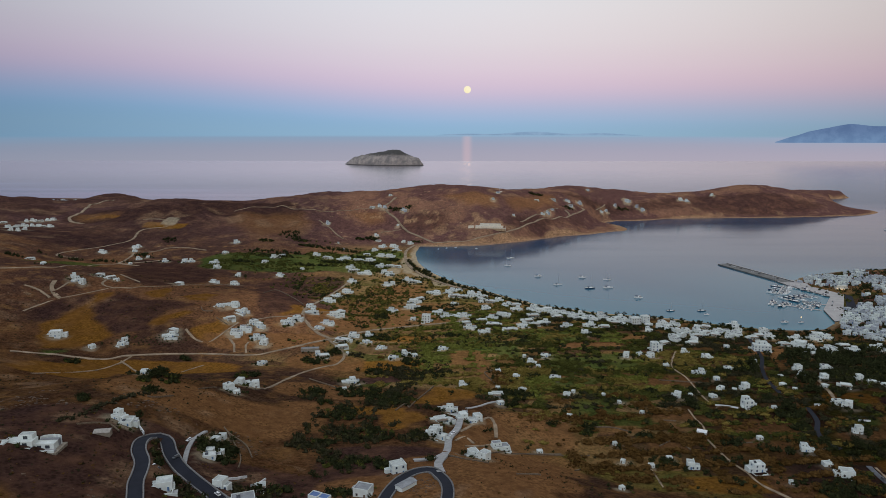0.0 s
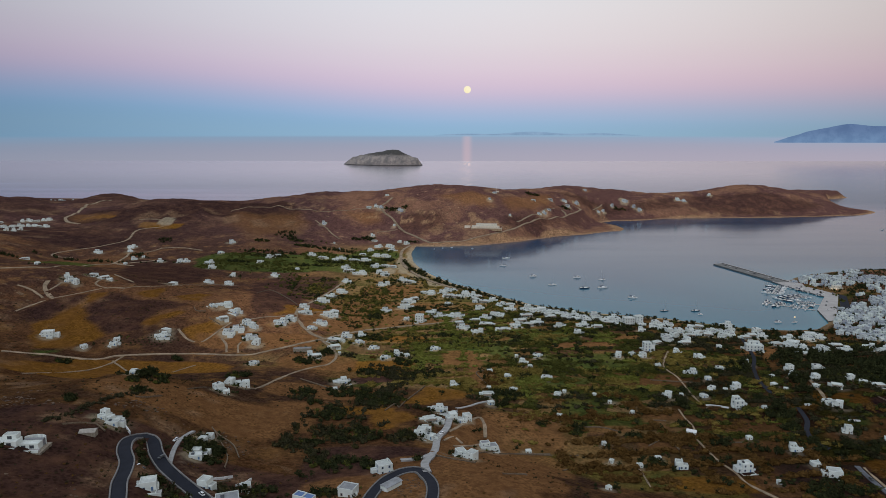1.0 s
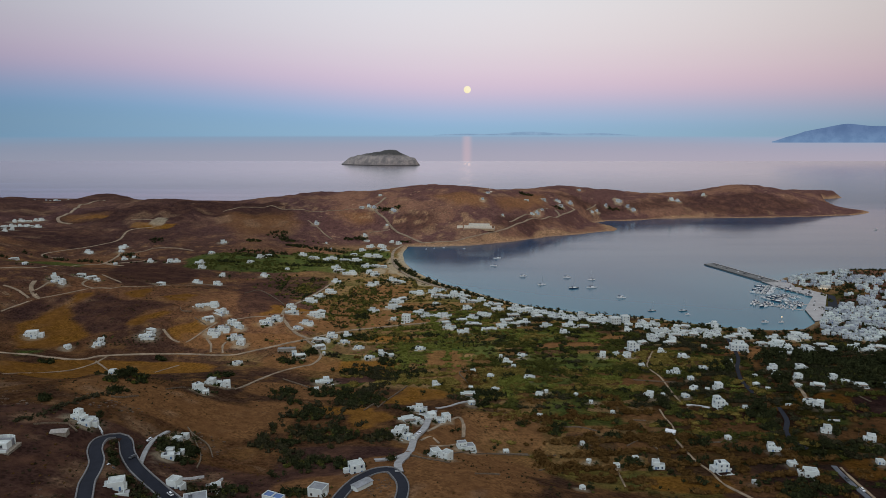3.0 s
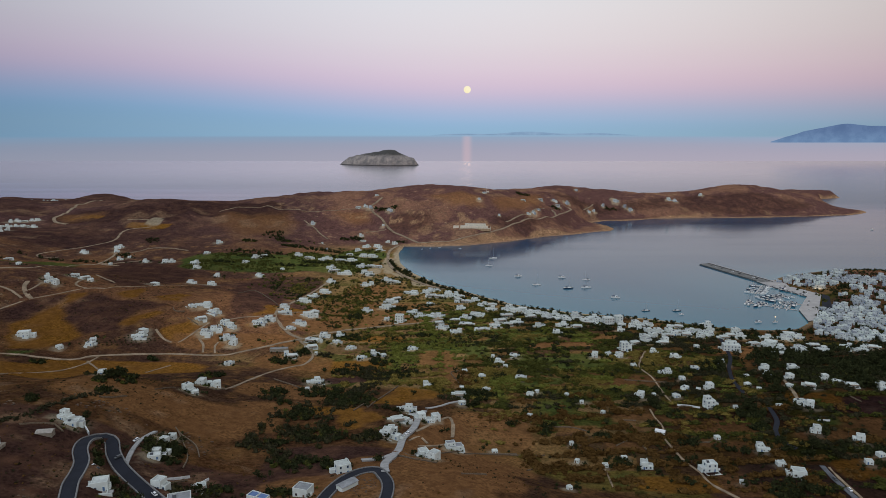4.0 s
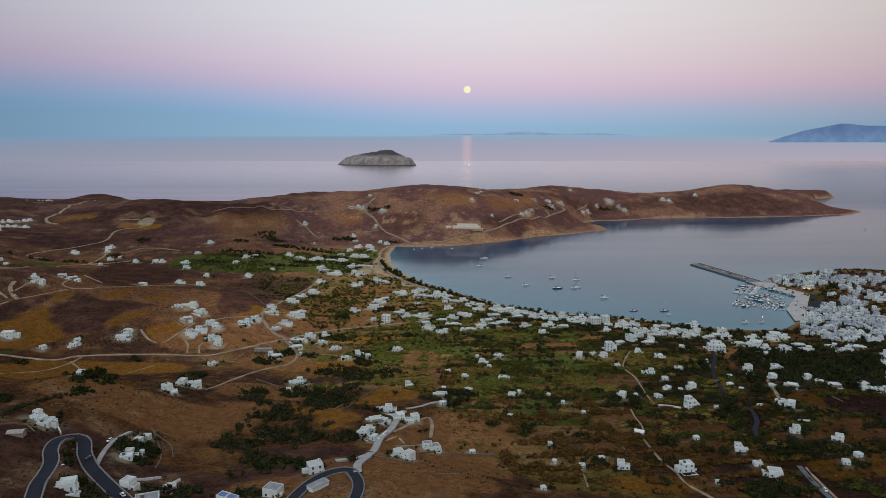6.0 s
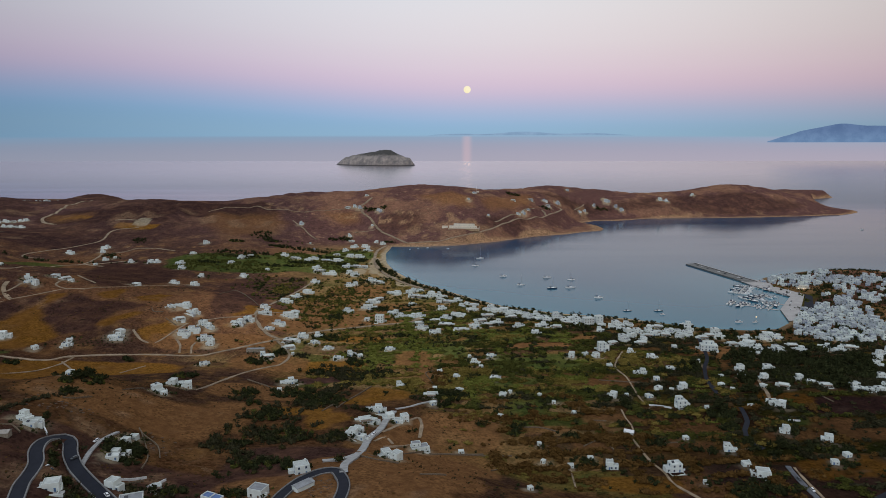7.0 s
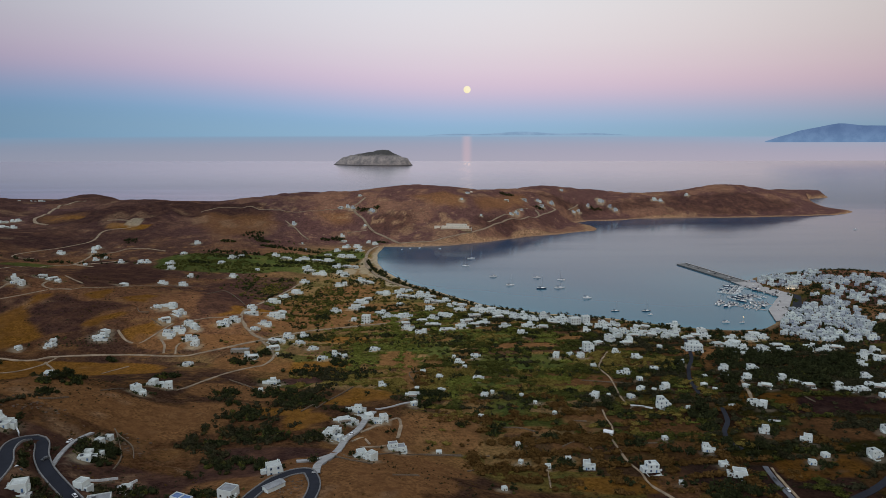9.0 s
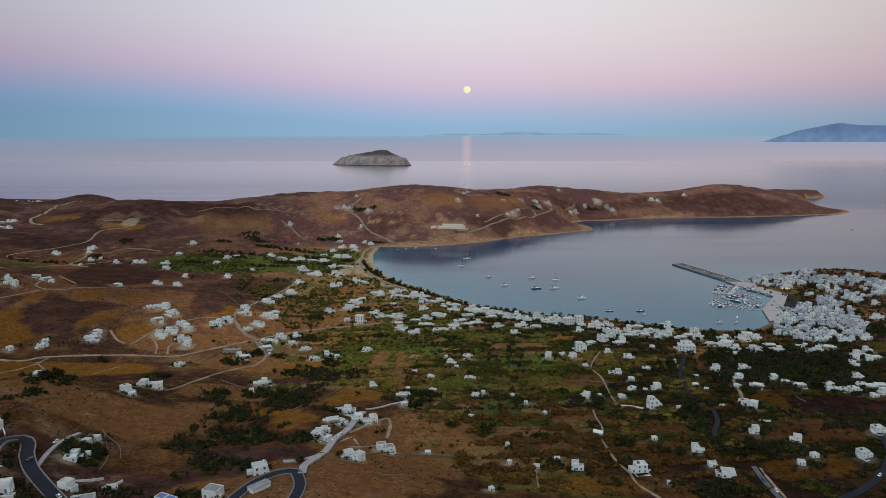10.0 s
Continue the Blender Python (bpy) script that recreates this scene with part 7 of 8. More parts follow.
    s = (plots(ox, oy, THICKET_PLOTS, 67) > 0.5) & (rough_noise(ox, oy, 14, 24) > -0.08) & (rng.random(16000) < 0.5)
    x.append(ox[s])
    y.append(oy[s])
    x, y = np.concatenate(x), np.concatenate(y)
    k = away_from_roads_and_houses(x, y, 4)
    x, y = x[k], y[k]
    r, pale = 0.5 + 2.3 * rng.random(len(x)) ** 2, rng.random(len(x)) < 0.35
    strew("thicket", x[~pale], y[~pale], r[~pale], 1.05, MAT_SCRUB, "dense dark thicket filling a dry gully", "thicket", 1, 4)
    strew("olive_thicket", x[pale], y[pale], 0.8 * r[pale], 1.0, MAT_OLIVE, "olive-brown bushes among a dark gully thicket", "thicket", 1, 23)
    px, py = zip(*(within(rng, *t, int(t[2] * t[3] * 0.10)) for t in WOODS[:18]))
    x, y = np.concatenate(px), np.concatenate(py)
    k = away_from_roads_and_houses(x, y, 5)
    x, y = x[k], y[k]
    strew("grove", x, y, rng.uniform(1.4, 3.2, len(x)), 1.35, MAT_TREE, "dense dark grove of low evergreen trees", "grove", 1, 17)
    # stands of trees and cane brakes about the valley
    for name, rows, m, thick, size, tall, label, category, seed in (
            ("valley_trees", GROVES, MAT_TREE, 0.13, (1.3, 3.1), 1.15, "dark evergreen trees in close stands", "trees", 33),
            ("valley_undergrowth", GROVES, MAT_GREEN, 0.07, (0.9, 2.0), 1.0, "green undergrowth between dark trees", "shrubs", 34),
            ("rust_brake", RUST_CANES, MAT_RUST, 0.16, (1.0, 2.3), 1.0, "dense rust-orange dry cane brake", "canes", 35),
            ("olive_brake", OLIVE_CANES, MAT_REED, 0.15, (1.0, 2.4), 0.9, "dense olive-yellow cane brake", "canes", 36)):
        px, py = zip(*(within(rng, *t, int(t[2] * t[3] * thick) + 4) for t in rows))
        x, y = np.concatenate(px), np.concatenate(py)
        k = away_from_roads_and_houses(x, y, 3.4)
        x, y = x[k], y[k]
        strew(name, x, y, rng.uniform(*size, len(x)), tall, m, label, category, 1, seed, along=1.15, sprays=30)
    # tall old trees of the town gardens
    px, py = zip(*(within(rng, *t, int(t[2] * t[3] * 0.20)) for t in TALL_WOODS))
    x, y = np.concatenate(px), np.concatenate(py)
    k = away_from_roads_and_houses(x, y, 5)
    x, y = x[k], y[k]
    strew("tall_grove", x, y, rng.uniform(1.8, 4.0, len(x)), 1.5, MAT_TREE, "tall dark old trees of the town gardens", "grove", 1, 19)
    # single bushes scattered over fields and yards
    x, y = rng.uniform(-60, 520, 5200), rng.uniform(395, 800, 5200)
    k = (land_height(x, y) < 14) & (patches(x, y, HEATHER + BARE_FIELDS, 8) < 0.3) & (inland(x, y) > 30) & (rng.random(5200) < 0.20 + 0.0008 * (x - 100) + 0.0006 * (y - 500)) & away_from_roads_and_houses(x, y, 4.6)
    x, y = x[k], y[k]
    strew("field_bushes", x, y, 0.5 + 2.4 * rng.random(len(x)) ** 2, 1.15, MAT_TREE, "single dark bushes and small trees dotting fields", "bushes", 1, 20)
    # gardens among the green fields behind the beach
    x, y = rng.uniform(-400, -90, 9000), rng.uniform(1040, 1300, 9000)
    k = (patches(x, y, GREEN_FIELDS, 0) > 0.3) & (rough_noise(x, y, 45, 74) > -0.05) & (rng.random(9000) < 0.55) & away_from_roads_and_houses(x, y, 5)
    x, y = x[k], y[k]
    strew("green_gardens", x, y, rng.uniform(0.8, 2.2, len(x)), 0.9, MAT_GREEN, "green market gardens and vines behind the beach", "garden", 1, 21)
    px, py = zip(*(within(rng, *t, int(t[2] * t[3] * 0.06) + 3) for t in WOODS[18:]))
    x, y = np.concatenate(px), np.concatenate(py)
    k = away_from_roads_and_houses(x, y, 5)
    x, y = x[k], y[k]
    strew("far_trees", x, y, rng.uniform(1.5, 3.2, len(x)), 1.3, MAT_TREE, "dark trees scattered along far fields", "trees", 1, 22)
    bed = spline(GULLY, 0.8)
    x, y = bed[:, 0] + rng.normal(0, 1.6, len(bed)), bed[:, 1] + rng.normal(0, 1.6, len(bed))
    strew("streambed_scrub", x, y, rng.uniform(0.7, 1.8, len(x)), 0.9, MAT_SCRUB, "dark scrub along a dry streambed", "scrub", 1, 13)
    # rows of young olive trees and vines
    rows = [(-310 + 4.6 * i + 1.5 * j, 652 + 1.1 * i + 5 * j) for j in range(4) for i in range(10)] + [(-162 + 3.0 * i - 1.2 * j, 850 + 2.2 * i + 7 * j) for j in range(7) for i in range(9)]
    x, y = np.array(rows).T + rng.normal(0, 0.4, (2, len(rows)))
    strew("young_olives", x, y, rng.uniform(0.6, 1.1, len(x)), 1.1, MAT_TREE, "rows of young olive trees on dry soil", "olive trees", 1, 14)
    # low heath and thorn scrub on the slopes
    n = 60000
    x, y = rng.uniform(-470, 330, n), rng.uniform(270, 900, n)
    z = land_height(x, y)
    want = smooth(rough_noise(x, y, 55, 61), -0.12, 0.22) * smooth(z, 3, 9) * 0.5 + 0.05
    k = np.where((rng.random(n) < want * (1 - 0.92 * patches(x, y, OCHRE_FIELDS, 1)) * (1 - 0.92 * plots(x, y, OCHRE_PLOTS, 61))) & (inland(x, y) > 40))[0]
    k = k[away_from_roads_and_houses(x[k], y[k], 4)]
    x, y = x[k], y[k]
    r = 0.25 + 0.8 * rng.random(len(x)) ** 3
    dry = rng.random(len(x)) < 0.35
    strew("heath_scrub", x[~dry], y[~dry], r[~dry], 0.7, MAT_SCRUB, "low dark thorn scrub dotting dry slopes", "scrub", 1, 5, 0.05)
    strew("dry_scrub", x[dry], y[dry], r[dry], 0.6, MAT_RUST, "rust-brown dry scrub dotting slopes", "scrub", 1, 6, 0.05)
    # gardens between the houses farther off
    n = 26000
    x, y = rng.uniform(-330, 720, n), rng.uniform(690, 1330, n)
    z = land_height(x, y)
    want = smooth(18 - z, 0, 8) * smooth(rough_noise(x, y, 38, 71), -0.06, 0.20) * smooth(inland(x, y), 10, 26) * 0.42
    k = np.where(rng.random(n) < want)[0]
    k = k[away_from_roads_and_houses(x[k], y[k], 4.5)]
    x, y = x[k], y[k]
    r = rng.uniform(1.0, 2.7, len(x))
    pick = rng.random(len(x)) + rough_noise(x, y, 60, 72)
    strew("garden_shrubs", x[pick > 0.45], y[pick > 0.45], r[pick > 0.45], 0.95, MAT_GREEN, "green garden shrubs and low trees behind the beach", "shrubs", 1, 7)
    strew("garden_evergreens", x[pick <= 0.45], y[pick <= 0.45], r[pick <= 0.45], 1.0, MAT_TREE, "dark garden evergreens among white houses", "shrubs", 1, 8)


build_scrub()


def build_rocks():
    """Boulders and ledges of schist on the bare hill by the road."""
    rng = np.random.default_rng(31)
    x, y = rng.uniform(-300, -60, 16000), rng.uniform(255, 420, 16000)
    near = smooth(rough_noise(x, y, 26, 81), 0.02, 0.22) * smooth(-x, 60, 190)
    k = np.where((rng.random(16000) < 0.5 * near) & away_from_roads_and_houses(x, y, 6))[0]
    x, y, r = x[k], y[k], 0.2 + 1.1 * rng.random(len(k)) ** 3
    # rubble and building stone inside the road bend
    bx, by = within(rng, -17, 344, 8, 12, 90)
    x, y, r = np.concatenate([x, bx]), np.concatenate([y, by]), np.concatenate([r, rng.uniform(0.2, 0.7, 90)])
    stone = plain("schist_boulders", (0.19, 0.135, 0.095), 0.95, vary=0.4, scale=0.6, per_island=0.5, bump=0.3)
    strew("boulders", x, y, r, 0.55, stone, "pale brown schist boulders on a bare hill", "rocks", 1, 32, 0.1, 1.6, 0)


build_rocks()


def crown_mesh(seed, wide, high, clumps):
    """A crown of many ragged leaf clumps and loose sprays, with gaps."""
    rng = np.random.default_rng(seed)
    verts, faces, n = [], [], 0
    for k in range(clumps):
        v, f = clump_shape(seed * 97 + k % 7, 1 if k % 3 == 0 else 0 + 1)
        a, q = rng.random() * 6.283, rng.random() ** 0.5
        h = rng.random()
        reach = wide * (0.35 + 0.65 * math.sin(math.pi * (0.15 + 0.75 * h))) * q
        r = (0.22 + 0.22 * rng.random()) * wide
        verts.append(v * r * np.array([1, 1, 0.8]) + np.array([reach * math.cos(a), reach * math.sin(a), high * (0.30 + 0.66 * h)]))
        faces.append(f + n)
        n += len(v)
    return fill("crown", np.concatenate(verts), np.concatenate(faces), [MAT_TREE])


def trunk_mesh(seed, high, wide):
    """A tapered, leaning trunk that forks into limbs."""
    rng = np.random.default_rng(seed)
    bm = bmesh.new()

    def limb(a, b, ra, rb):
        a, b = Vector(a), Vector(b)
        q = (b - a).to_track_quat("Z", "Y").to_matrix().to_4x4()
        ring = []
        for p, r in ((a, ra), (b, rb)):
            ring.append([bm.verts.new(p + q @ Vector((r * math.cos(k * 1.0472), r * math.sin(k * 1.0472), 0))) for k in range(6)])
        for k in range(6):
            bm.faces.new((ring[0][k], ring[0][(k + 1) % 6], ring[1][(k + 1) % 6], ring[1][k]))
        bm.faces.new(ring[1])
    fork = (rng.uniform(-0.2, 0.2), rng.uniform(-0.2, 0.2), high * 0.35)
    limb((0, 0, -0.6), fork, 0.22, 0.15)
    for k in range(4):
        a = k * 1.57 + rng.uniform(-0.4, 0.4)
        limb(fork, (fork[0] + wide * 0.5 * math.cos(a), fork[1] + wide * 0.5 * math.sin(a), high * rng.uniform(0.55, 0.8)), 0.11, 0.04)
    me = bpy.data.meshes.new("trunk")
    bm.to_mesh(me)
    bm.free()
    me.materials.append(MAT_BARK)
    return me


def build_trees():
    makes = []
    for k, (wide, high, clumps, label) in enumerate(((2.4, 4.6, 22, "dark round-crowned evergreen tree"), (3.2, 5.6, 30, "broad dark green tree with an uneven crown"),
                                                    (1.9, 4.0, 18, "small bushy olive tree"), (2.6, 4.2, 24, "wind-bent tamarisk tree by the beach"), (1.1, 7.0, 20, "slim dark cypress tree"))):
        root = thing("tree", label, "tree")
        for name, me in (("trunk", trunk_mesh(k + 3, high, wide)), ("crown", crown_mesh(k + 40, wide, high, clumps))):
            set_in(root, name, me, 0, 0, 0)
        makes.append([root, False])

    def plant(k, x, y, group, size=1.0):
        root, used = makes[k]
        m = pose(x, y, ground(x, y), 0, 0, dice.uniform(0, 360))
        ob = copy_thing(root, m) if used else root
        if not used:
            ob.matrix_basis = m
            makes[k][1] = True
        ob.scale = (size,) * 3
        ob["group"] = group

    # tamarisks along the beach
    line = spline(BEACH[2:19], 9.0)
    way = np.gradient(line, axis=0)
    way /= np.linalg.norm(way, axis=1)[:, None]
    for p, w in zip(line, way):
        for off in (17, 25):
            if dice.random() < (0.92 if off == 17 else 0.15):
                o = off + dice.uniform(-2, 2)
                q = p + np.array([-w[1], w[0]]) * -o + w * dice.uniform(-3, 3)
                plant(dice.choice((0, 3, 3)), q[0], q[1], "trees along the beach", dice.uniform(0.95, 1.4))
    rng = np.random.default_rng(5)
    for t in WOODS[:18] + [(HX + 7, HY + 9, 8, 5), (HX - 12, HY + 4, 5, 5), (HX + 2, HY - 6, 8, 2)]:
        x, y = within(rng, *t, int(t[2] * t[3] * 0.012) + 2)
        k = away_from_roads_and_houses(x, y, 5)
        for a, b in zip(x[k], y[k]):
            plant(dice.choice((0, 1, 1, 2)), a, b, "trees in dark groves", dice.uniform(0.8, 1.35))
    for t in TALL_WOODS:
        x, y = within(rng, *t, int(t[2] * t[3] * 0.025) + 2)
        k = away_from_roads_and_houses(x, y, 5.5)
        for a, b in zip(x[k], y[k]):
            plant(dice.choice((0, 1, 1)), a, b, "tall trees of the town gardens", dice.uniform(1.3, 2.0))
    for line, wide in GULLIES:
        q = spline(line, 16.0)
        x, y = q[:, 0] + rng.normal(0, 0.4 * wide, len(q)), q[:, 1] + rng.normal(0, 0.4 * wide, len(q))
        k = away_from_roads_and_houses(x, y, 5)
        for a, b in zip(x[k], y[k]):
            plant(dice.choice((0, 2)), a, b, "trees in the gully", dice.uniform(0.6, 1.0))
    # trees beside houses
    for hx, hy in HOUSE_SPOTS:
        if hy < 760 and hx < 470 and dice.random() < 0.30:
            for _ in range(1):
                a = dice.uniform(0, 6.283)
                x, y = hx + math.cos(a) * dice.uniform(6, 10), hy + 3 + math.sin(a) * dice.uniform(6, 9)
                if away_from_roads_and_houses(np.array([x]), np.array([y]), 4.5)[0]:
                    plant(dice.choice((0, 0, 1, 2, 2, 4)), x, y, "trees beside houses", dice.uniform(0.6, 1.0))


build_trees()

# ---- harbour ----
MAT_QUAY = plain("quay_concrete", (0.46, 0.43, 0.42), 0.8, vary=0.2, scale=0.08)
MAT_QUAY_SIDE = plain("wet_concrete", (0.10, 0.10, 0.10), 0.6, vary=0.3, scale=0.3)
MAT_HULL = plain("white_gelcoat", (0.74, 0.75, 0.76), 0.25, vary=0.06, per_object=0.1)
MAT_HULL_BLUE = plain("navy_gelcoat", (0.03, 0.045, 0.09), 0.25, vary=0.1)
MAT_DECK = plain("deck", (0.52, 0.49, 0.44), 0.6, vary=0.15)
MAT_CANVAS = plain("navy_canvas", (0.04, 0.05, 0.09), 0.85, vary=0.15)


def slab(name, outline, z0, z1, label, category, m=None):
    """A quay: an outline raised to a flat top with a dark wet side."""
    bm = bmesh.new()
    lo = [bm.verts.new((x, y, z0)) for x, y in outline]
    mid = [bm.verts.new((x, y, z1 - 0.35)) for x, y in outline]
    cx, cy = sum(p[0] for p in outline) / len(outline), sum(p[1] for p in outline) / len(outline)
    hi = [bm.verts.new((x, y, z1)) for x, y in outline]
    n = len(outline)
    for i in range(n):
        j = (i + 1) % n
        bm.faces.new((lo[i], lo[j], mid[j], mid[i])).material_index = 1
        bm.faces.new((mid[i], mid[j], hi[j], hi[i])).material_index = 0
    bm.faces.new(hi).material_index = 0
    bmesh.ops.recalc_face_normals(bm, faces=bm.faces)
    ob = part(name, bm, [m or MAT_QUAY, MAT_QUAY_SIDE], None)
    return tagged(ob, label, category, kind="structure")


def strip_outline(a, b, wa, wb):
    a, b = np.array(a, float), np.array(b, float)
    s = (b - a) / np.linalg.norm(b - a)
    s = np.array([s[1], -s[0]])
    return [tuple(a - s * wa), tuple(b - s * wb), tuple(b + s * wb), tuple(a + s * wa)]


def build_quays():
    slab("pier", strip_outline((478, 1165), (520, 1022), 9, 10), -6, 1.9, "long concrete ferry pier reaching into the bay", "pier", plain("worn_pier", (0.17, 0.165, 0.16), 0.85, vary=0.35, scale=0.06))
    slab("pier_wall", strip_outline((486.2, 1166), (529, 1022), 0.7, 0.7), -6, 3.2, "high concrete wave wall along the pier", "sea wall")
    slab("quay", [(506, 1026), (511, 996), (534, 931), (486, 860), (470, 806), (486, 812), (506, 850), (562, 946), (548, 1000), (534, 1036)], -4, 1.75, "broad pale concrete quay round the harbour", "quay")
    slab("quay_road", [(494, 812), (506, 812), (573, 948), (557, 1003), (550, 1002), (565, 950), (507, 843)], -2, 1.95, "dark asphalt street behind the quay", "road", MAT_ASPHALT)
    for a, b in (((434, 900), (484, 861)), ((470, 950), (505, 1004)), ((466, 915), (512, 938)), ((478, 893), (506, 890))):
        slab("pontoon", strip_outline(a, b, 1.4, 1.4), -0.5, 0.6, "floating grey mooring pontoon", "pontoon")


build_quays()


def hull_mesh(long, wide, free):
    """A pointed hull with a flat stern, sheer and a deck."""
    bm = bmesh.new()
    stations = [(-0.5, 0.80, 0.0), (-0.2, 1.0, 0.0), (0.15, 0.92, 0.04), (0.38, 0.5, 0.12), (0.5, 0.02, 0.2)]
    rows = []
    for t, b, rise in stations:
        y, x = b * wide / 2, t * long
        rows.append([bm.verts.new(p) for p in ((x, -y, free + rise), (x * 0.97, -y * 0.75, -0.25), (x * 0.97, y * 0.75, -0.25), (x, y, free + rise))])
    for a, b in zip(rows, rows[1:]):
        for i in range(3):
            bm.faces.new((a[i], b[i], b[i + 1], a[i + 1]))
        bm.faces.new((a[3], b[3], b[0], a[0])).material_index = 1
    bm.faces.new(rows[0])
    bmesh.ops.recalc_face_normals(bm, faces=bm.faces)
    return bm


def build_sailboat(long, mat, label):
    root = thing("sailboat", label, "sailboat", "boats in the bay")
    w = long * 0.3
    part("hull", hull_mesh(long, w, long * 0.10), [mat, MAT_DECK], root)
    part("cabin", block(bmesh.new(), -long * 0.12, long * 0.22, -w * 0.28, w * 0.28, long * 0.09, long * 0.145, taper=0.25), MAT_HULL, root)
    part("sprayhood", block(bmesh.new(), -long * 0.20, -long * 0.11, -w * 0.30, w * 0.30, long * 0.09, long * 0.20, taper=0.3), MAT_CANVAS, root)
    bm = bmesh.new()
    bmesh.ops.create_cone(bm, cap_ends=True, segments=8, radius1=0.12, radius2=0.07, depth=long * 1.25, matrix=pose(long * 0.08, 0, long * 0.70))
    mast = part("mast", bm, MAT_METAL, root)
    bm = bmesh.new()
    bmesh.ops.create_cone(bm, cap_ends=True, segments=8, radius1=0.22, radius2=0.16, depth=long * 0.4, matrix=pose(-long * 0.12, 0, long * 0.24, 0, 90, 0))
    part("sail_cover", bm, MAT_CANVAS, root)
    bm = bmesh.new()
    block(bm, long * 0.08 - 0.04, long * 0.08 + 0.04, -w * 0.25, w * 0.25, long * 0.75, long * 0.76)
    part("spreader", bm, MAT_METAL, mast)
    return root


def build_motorboat(long, label):
    root = thing("motorboat", label, "motorboat", "boats in the bay")
    w = long * 0.34
    part("hull", hull_mesh(long, w, long * 0.12), [MAT_HULL, MAT_DECK], root)
    part("cabin", block(bmesh.new(), -long * 0.1, long * 0.24, -w * 0.34, w * 0.34, long * 0.11, long * 0.26, taper=0.3), MAT_HULL, root)
    part("windscreen", block(bmesh.new(), long * 0.02, long * 0.225, -w * 0.36, w * 0.36, long * 0.175, long * 0.23, taper=0.12), MAT_GLASS, root)
    part("canopy", block(bmesh.new(), -long * 0.36, -long * 0.08, -w * 0.36, w * 0.36, long * 0.27, long * 0.285), MAT_CANVAS, root)
    return root


def build_boats():
    white = build_sailboat(12.0, MAT_HULL, "white sailing yacht at anchor with a bare mast")
    navy = build_sailboat(13.0, MAT_HULL_BLUE, "dark-hulled sailing yacht at anchor with a bare mast")
    motor = build_motorboat(9.0, "small white motorboat lying on calm water")
    used = set()

    def moor(ob, x, y, turn, group, size=1.0):
        m = pose(x, y, 0, 0, 0, turn)
        if ob in used:
            ob = copy_thing(ob, m)
        else:
            ob.matrix_basis = m
            used.add(ob)
        ob.scale = (size,) * 3
        ob["group"] = group

    anchored = [(white, 117, 1221, 10, 1.2), (white, 105, 1153, 170, 1.0), (motor, 146, 1067, 10, 1.25), (white, 167, 1007, 5, 1.05), (motor, 214, 1058, 0, 1.3), (navy, 211, 985, 8, 1.15),
                (white, 238, 988, 4, 1.25), (white, 249, 1042, 175, 0.95), (motor, 266, 927, -8, 1.35), (navy, 288, 858, 2, 0.8), (navy, 328, 858, 5, 0.85), (motor, 328, 841, 0, 0.7),
                (motor, 409, 805, 0, 1.0), (motor, 429, 805, 12, 0.8), (motor, 1025, 1580, 10, 1.0), (motor, 20, 1335, 30, 0.6), (motor, 2, 1328, 50, 0.55), (motor, -14, 1318, 70, 0.55), (motor, 60, 1325, 10, 0.6)]
    for ob, x, y, turn, k in anchored:
        moor(ob, x, y, turn, "boats at anchor", k)
    # berths on both sides of the pontoons and along the quay
    for a, b, sides, gap in (((434, 900), (484, 861), (-1, 1), 4.6), ((470, 950), (505, 1004), (-1, 1), 5.2), ((466, 915), (512, 938), (-1, 1), 5.0), ((478, 893), (506, 890), (-1, 1), 5.0), ((507, 990), (530, 930), (-1,), 4.5)):
        a, b = np.array(a, float), np.array(b, float)
        s = (b - a) / np.linalg.norm(b - a)
        side = np.array([s[1], -s[0]])
        n = int(np.linalg.norm(b - a) / gap)
        for i in range(n):
            for k in sides:
                if dice.random() < 0.30:
                    continue
                size = dice.uniform(0.65, 1.25)
                p = a + s * gap * (i + 0.5) + side * k * (2.6 + 5.6 * size)
                turn = math.degrees(math.atan2(side[1] * k, side[0] * k)) + dice.gauss(0, 3)
                moor(dice.choice((white, white, motor, motor, navy)), p[0], p[1], turn, "boats in the marina", size)


build_boats()


# ---- lamps that burn at dusk ----
def lamp_material(name, colour, strength):
    m, nt, b = material(name, 0.5)
    b.inputs["Emission Color"].default_value = (*colour, 1)
    b.inputs["Emission Strength"].default_value = strength
    return m


MAT_LAMP_WARM = lamp_material("lamp_warm", (1.0, 0.62, 0.12), 1.05)
MAT_LAMP_WHITE = lamp_material("lamp_white", (1.0, 0.92, 0.80), 1.6)


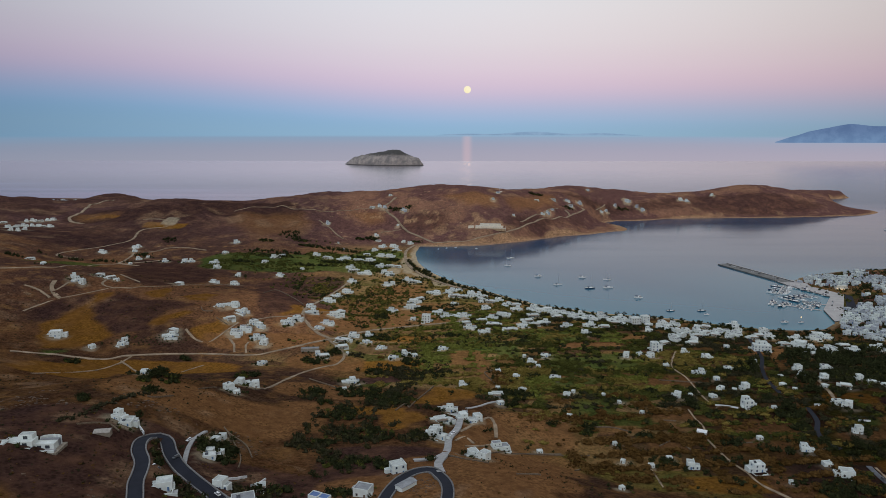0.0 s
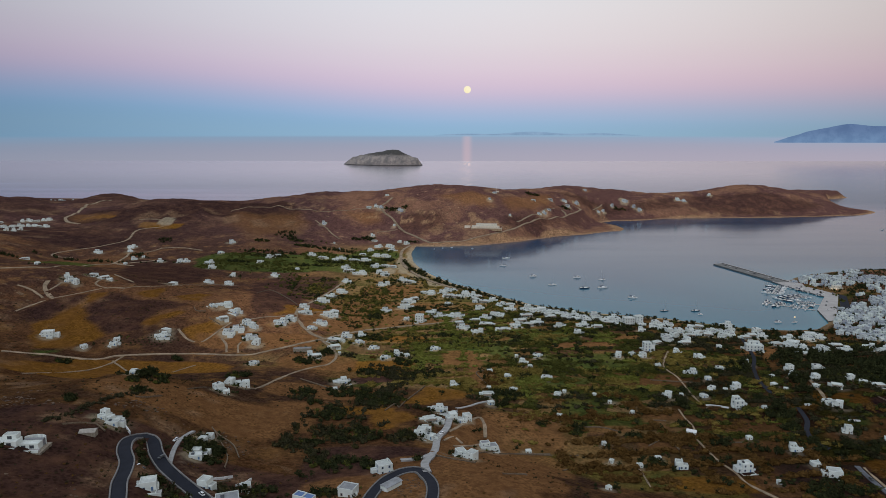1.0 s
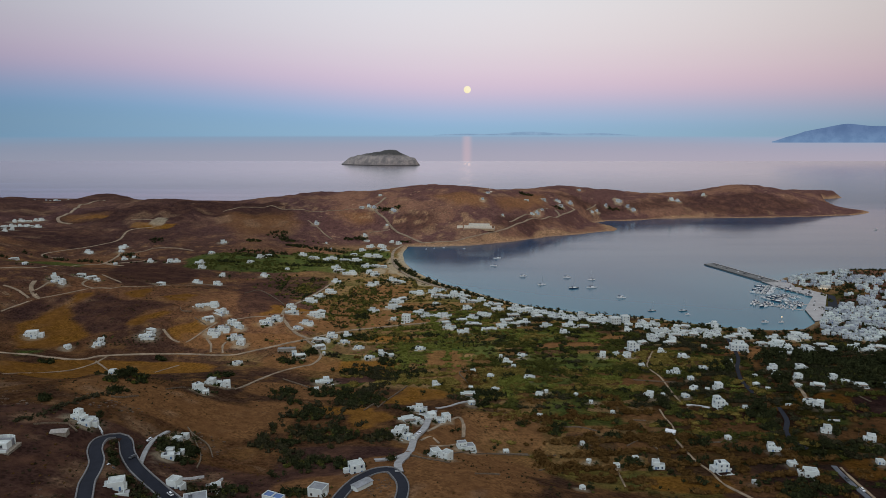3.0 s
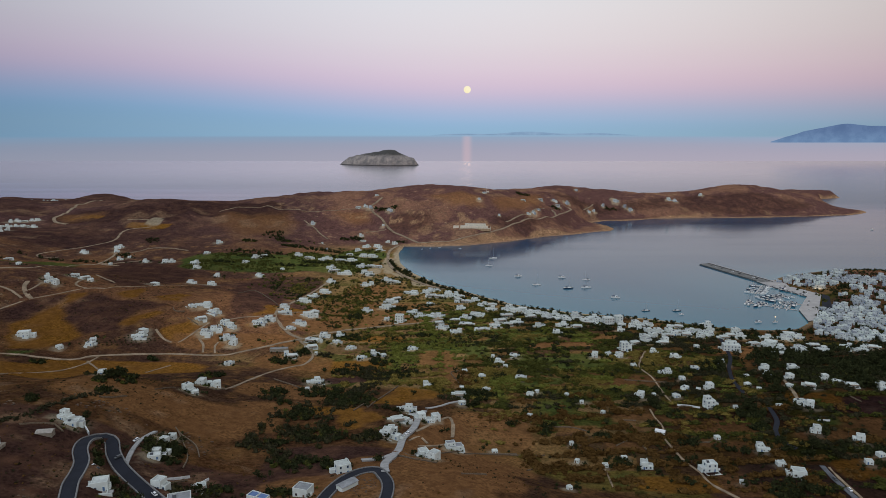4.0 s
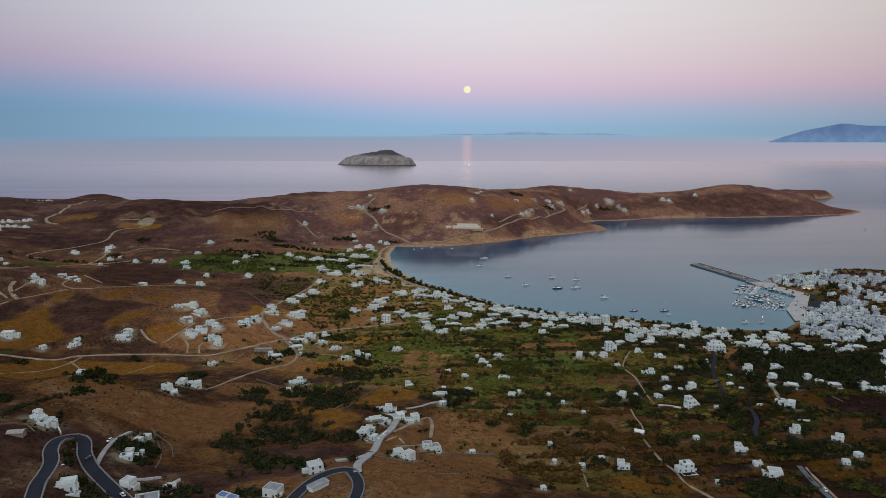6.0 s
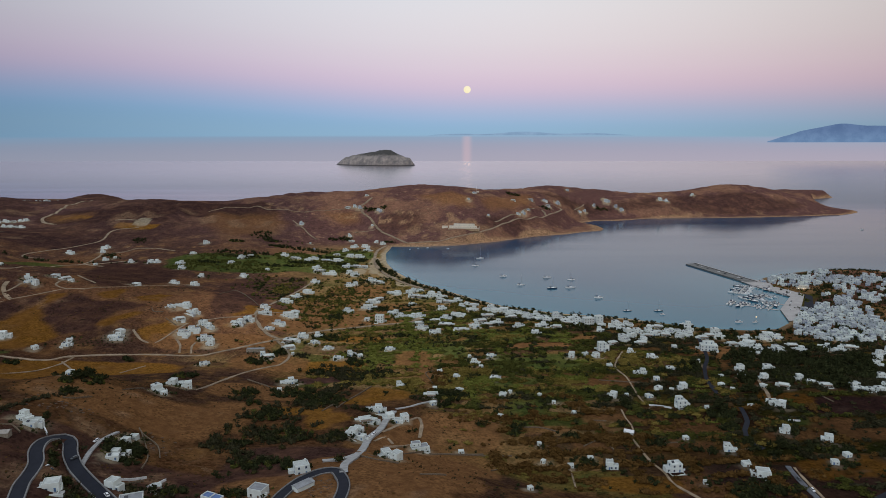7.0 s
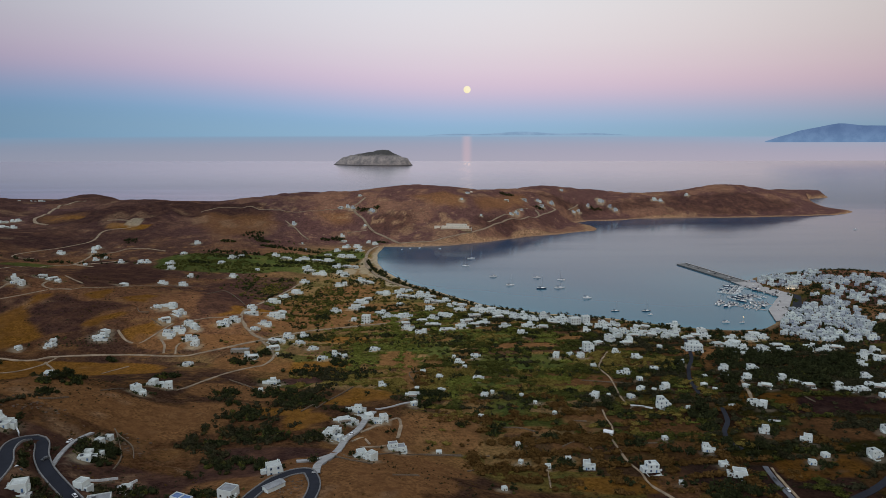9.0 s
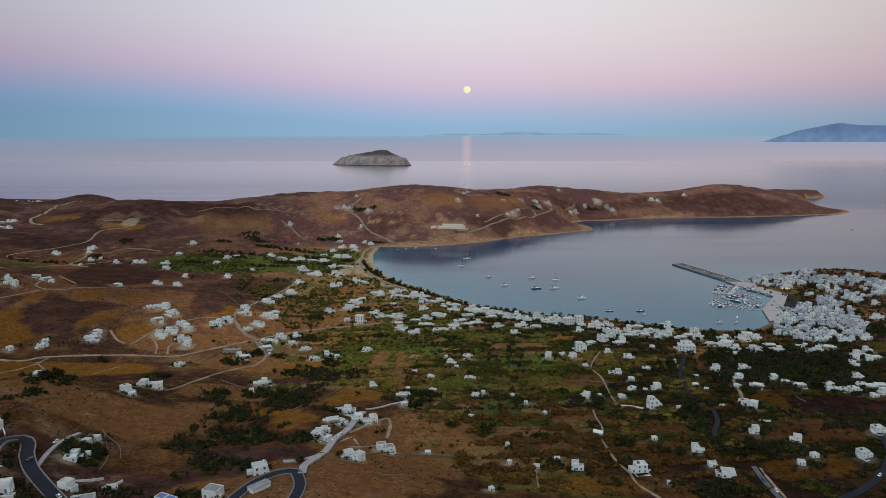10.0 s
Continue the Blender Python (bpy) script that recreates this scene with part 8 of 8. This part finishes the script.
def build_lamp(x, y, z, high, m, label, bulb=0.35):
    root = thing("harbour_lamp", label, "lamp")
    bm = bmesh.new()
    bmesh.ops.create_cone(bm, cap_ends=True, segments=8, radius1=0.10, radius2=0.06, depth=high, matrix=pose(0, 0, high / 2))
    part("post", bm, MAT_METAL, root)
    bm = bmesh.new()
    bmesh.ops.create_icosphere(bm, subdivisions=2, radius=bulb, matrix=pose(0, 0, high + bulb * 0.8))
    part("globe", bm, m, root)
    root.matrix_basis = pose(x, y, z)
    return root


build_lamp(437, 821, -0.3, 2.2, MAT_LAMP_WARM, "burning yellow lamp on a buoy in the harbour", 0.75)
build_lamp(474, 886, 0.0, 3.2, MAT_LAMP_WHITE, "burning white lamp over the marina", 0.5)


def build_mast(x, y, high):
    """A slim lattice mast with its hut on the crest of the far ridge."""
    root = thing("radio_mast", "slim grey lattice radio mast on the far ridge", "mast")
    for a in range(3):
        c, s = 0.9 * math.cos(a * 2.094), 0.9 * math.sin(a * 2.094)
        bm = bmesh.new()
        low = [bm.verts.new((c + p, s + q, -1)) for p, q in ((-0.12, -0.12), (0.12, -0.12), (0.12, 0.12), (-0.12, 0.12))]
        top = [bm.verts.new((0.25 * c + p, 0.25 * s + q, high)) for p, q in ((-0.08, -0.08), (0.08, -0.08), (0.08, 0.08), (-0.08, 0.08))]
        bm.faces.new(top)
        for i in range(4):
            j = (i + 1) % 4
            bm.faces.new((low[i], low[j], top[j], top[i]))
        part("leg", bm, MAT_METAL, root)
    bm = bmesh.new()
    for k in range(1, int(high / 2)):
        r = 0.9 - 0.65 * 2 * k / high
        block(bm, -r, r, -r * 0.6, r * 0.9, 2 * k, 2 * k + 0.12)
    part("bracing", bm, MAT_METAL, root)
    part("hut", shell(6.0, 4.0, -2, 2.6, 0.2, 0.25, 3.0, -4.0), MAT_CREAM, root)
    root.matrix_basis = pose(x, y, ground(x, y))


build_mast(131, 1655, 17)


def build_tavern():
    """The lit tavern on the quay."""
    root = build_house(Spec(16, 7, 3.4, upper=(12, 4.5, 0), trim="brown", wall="cream"), "cream harbour tavern with warmly lit windows", "tavern", name="tavern")
    for i in range(5):
        part("lit_window", block(bmesh.new(), -7 + 3.0 * i, -5.2 + 3.0 * i, -3.66, -3.58, 0.5, 2.4), MAT_LAMP_TAVERN, root)
    root.matrix_basis = pose(571, 968, 2.0, 0, 0, -18)


MAT_LAMP_TAVERN = lamp_material("tavern_light", (1.0, 0.66, 0.26), 1.6)
build_tavern()
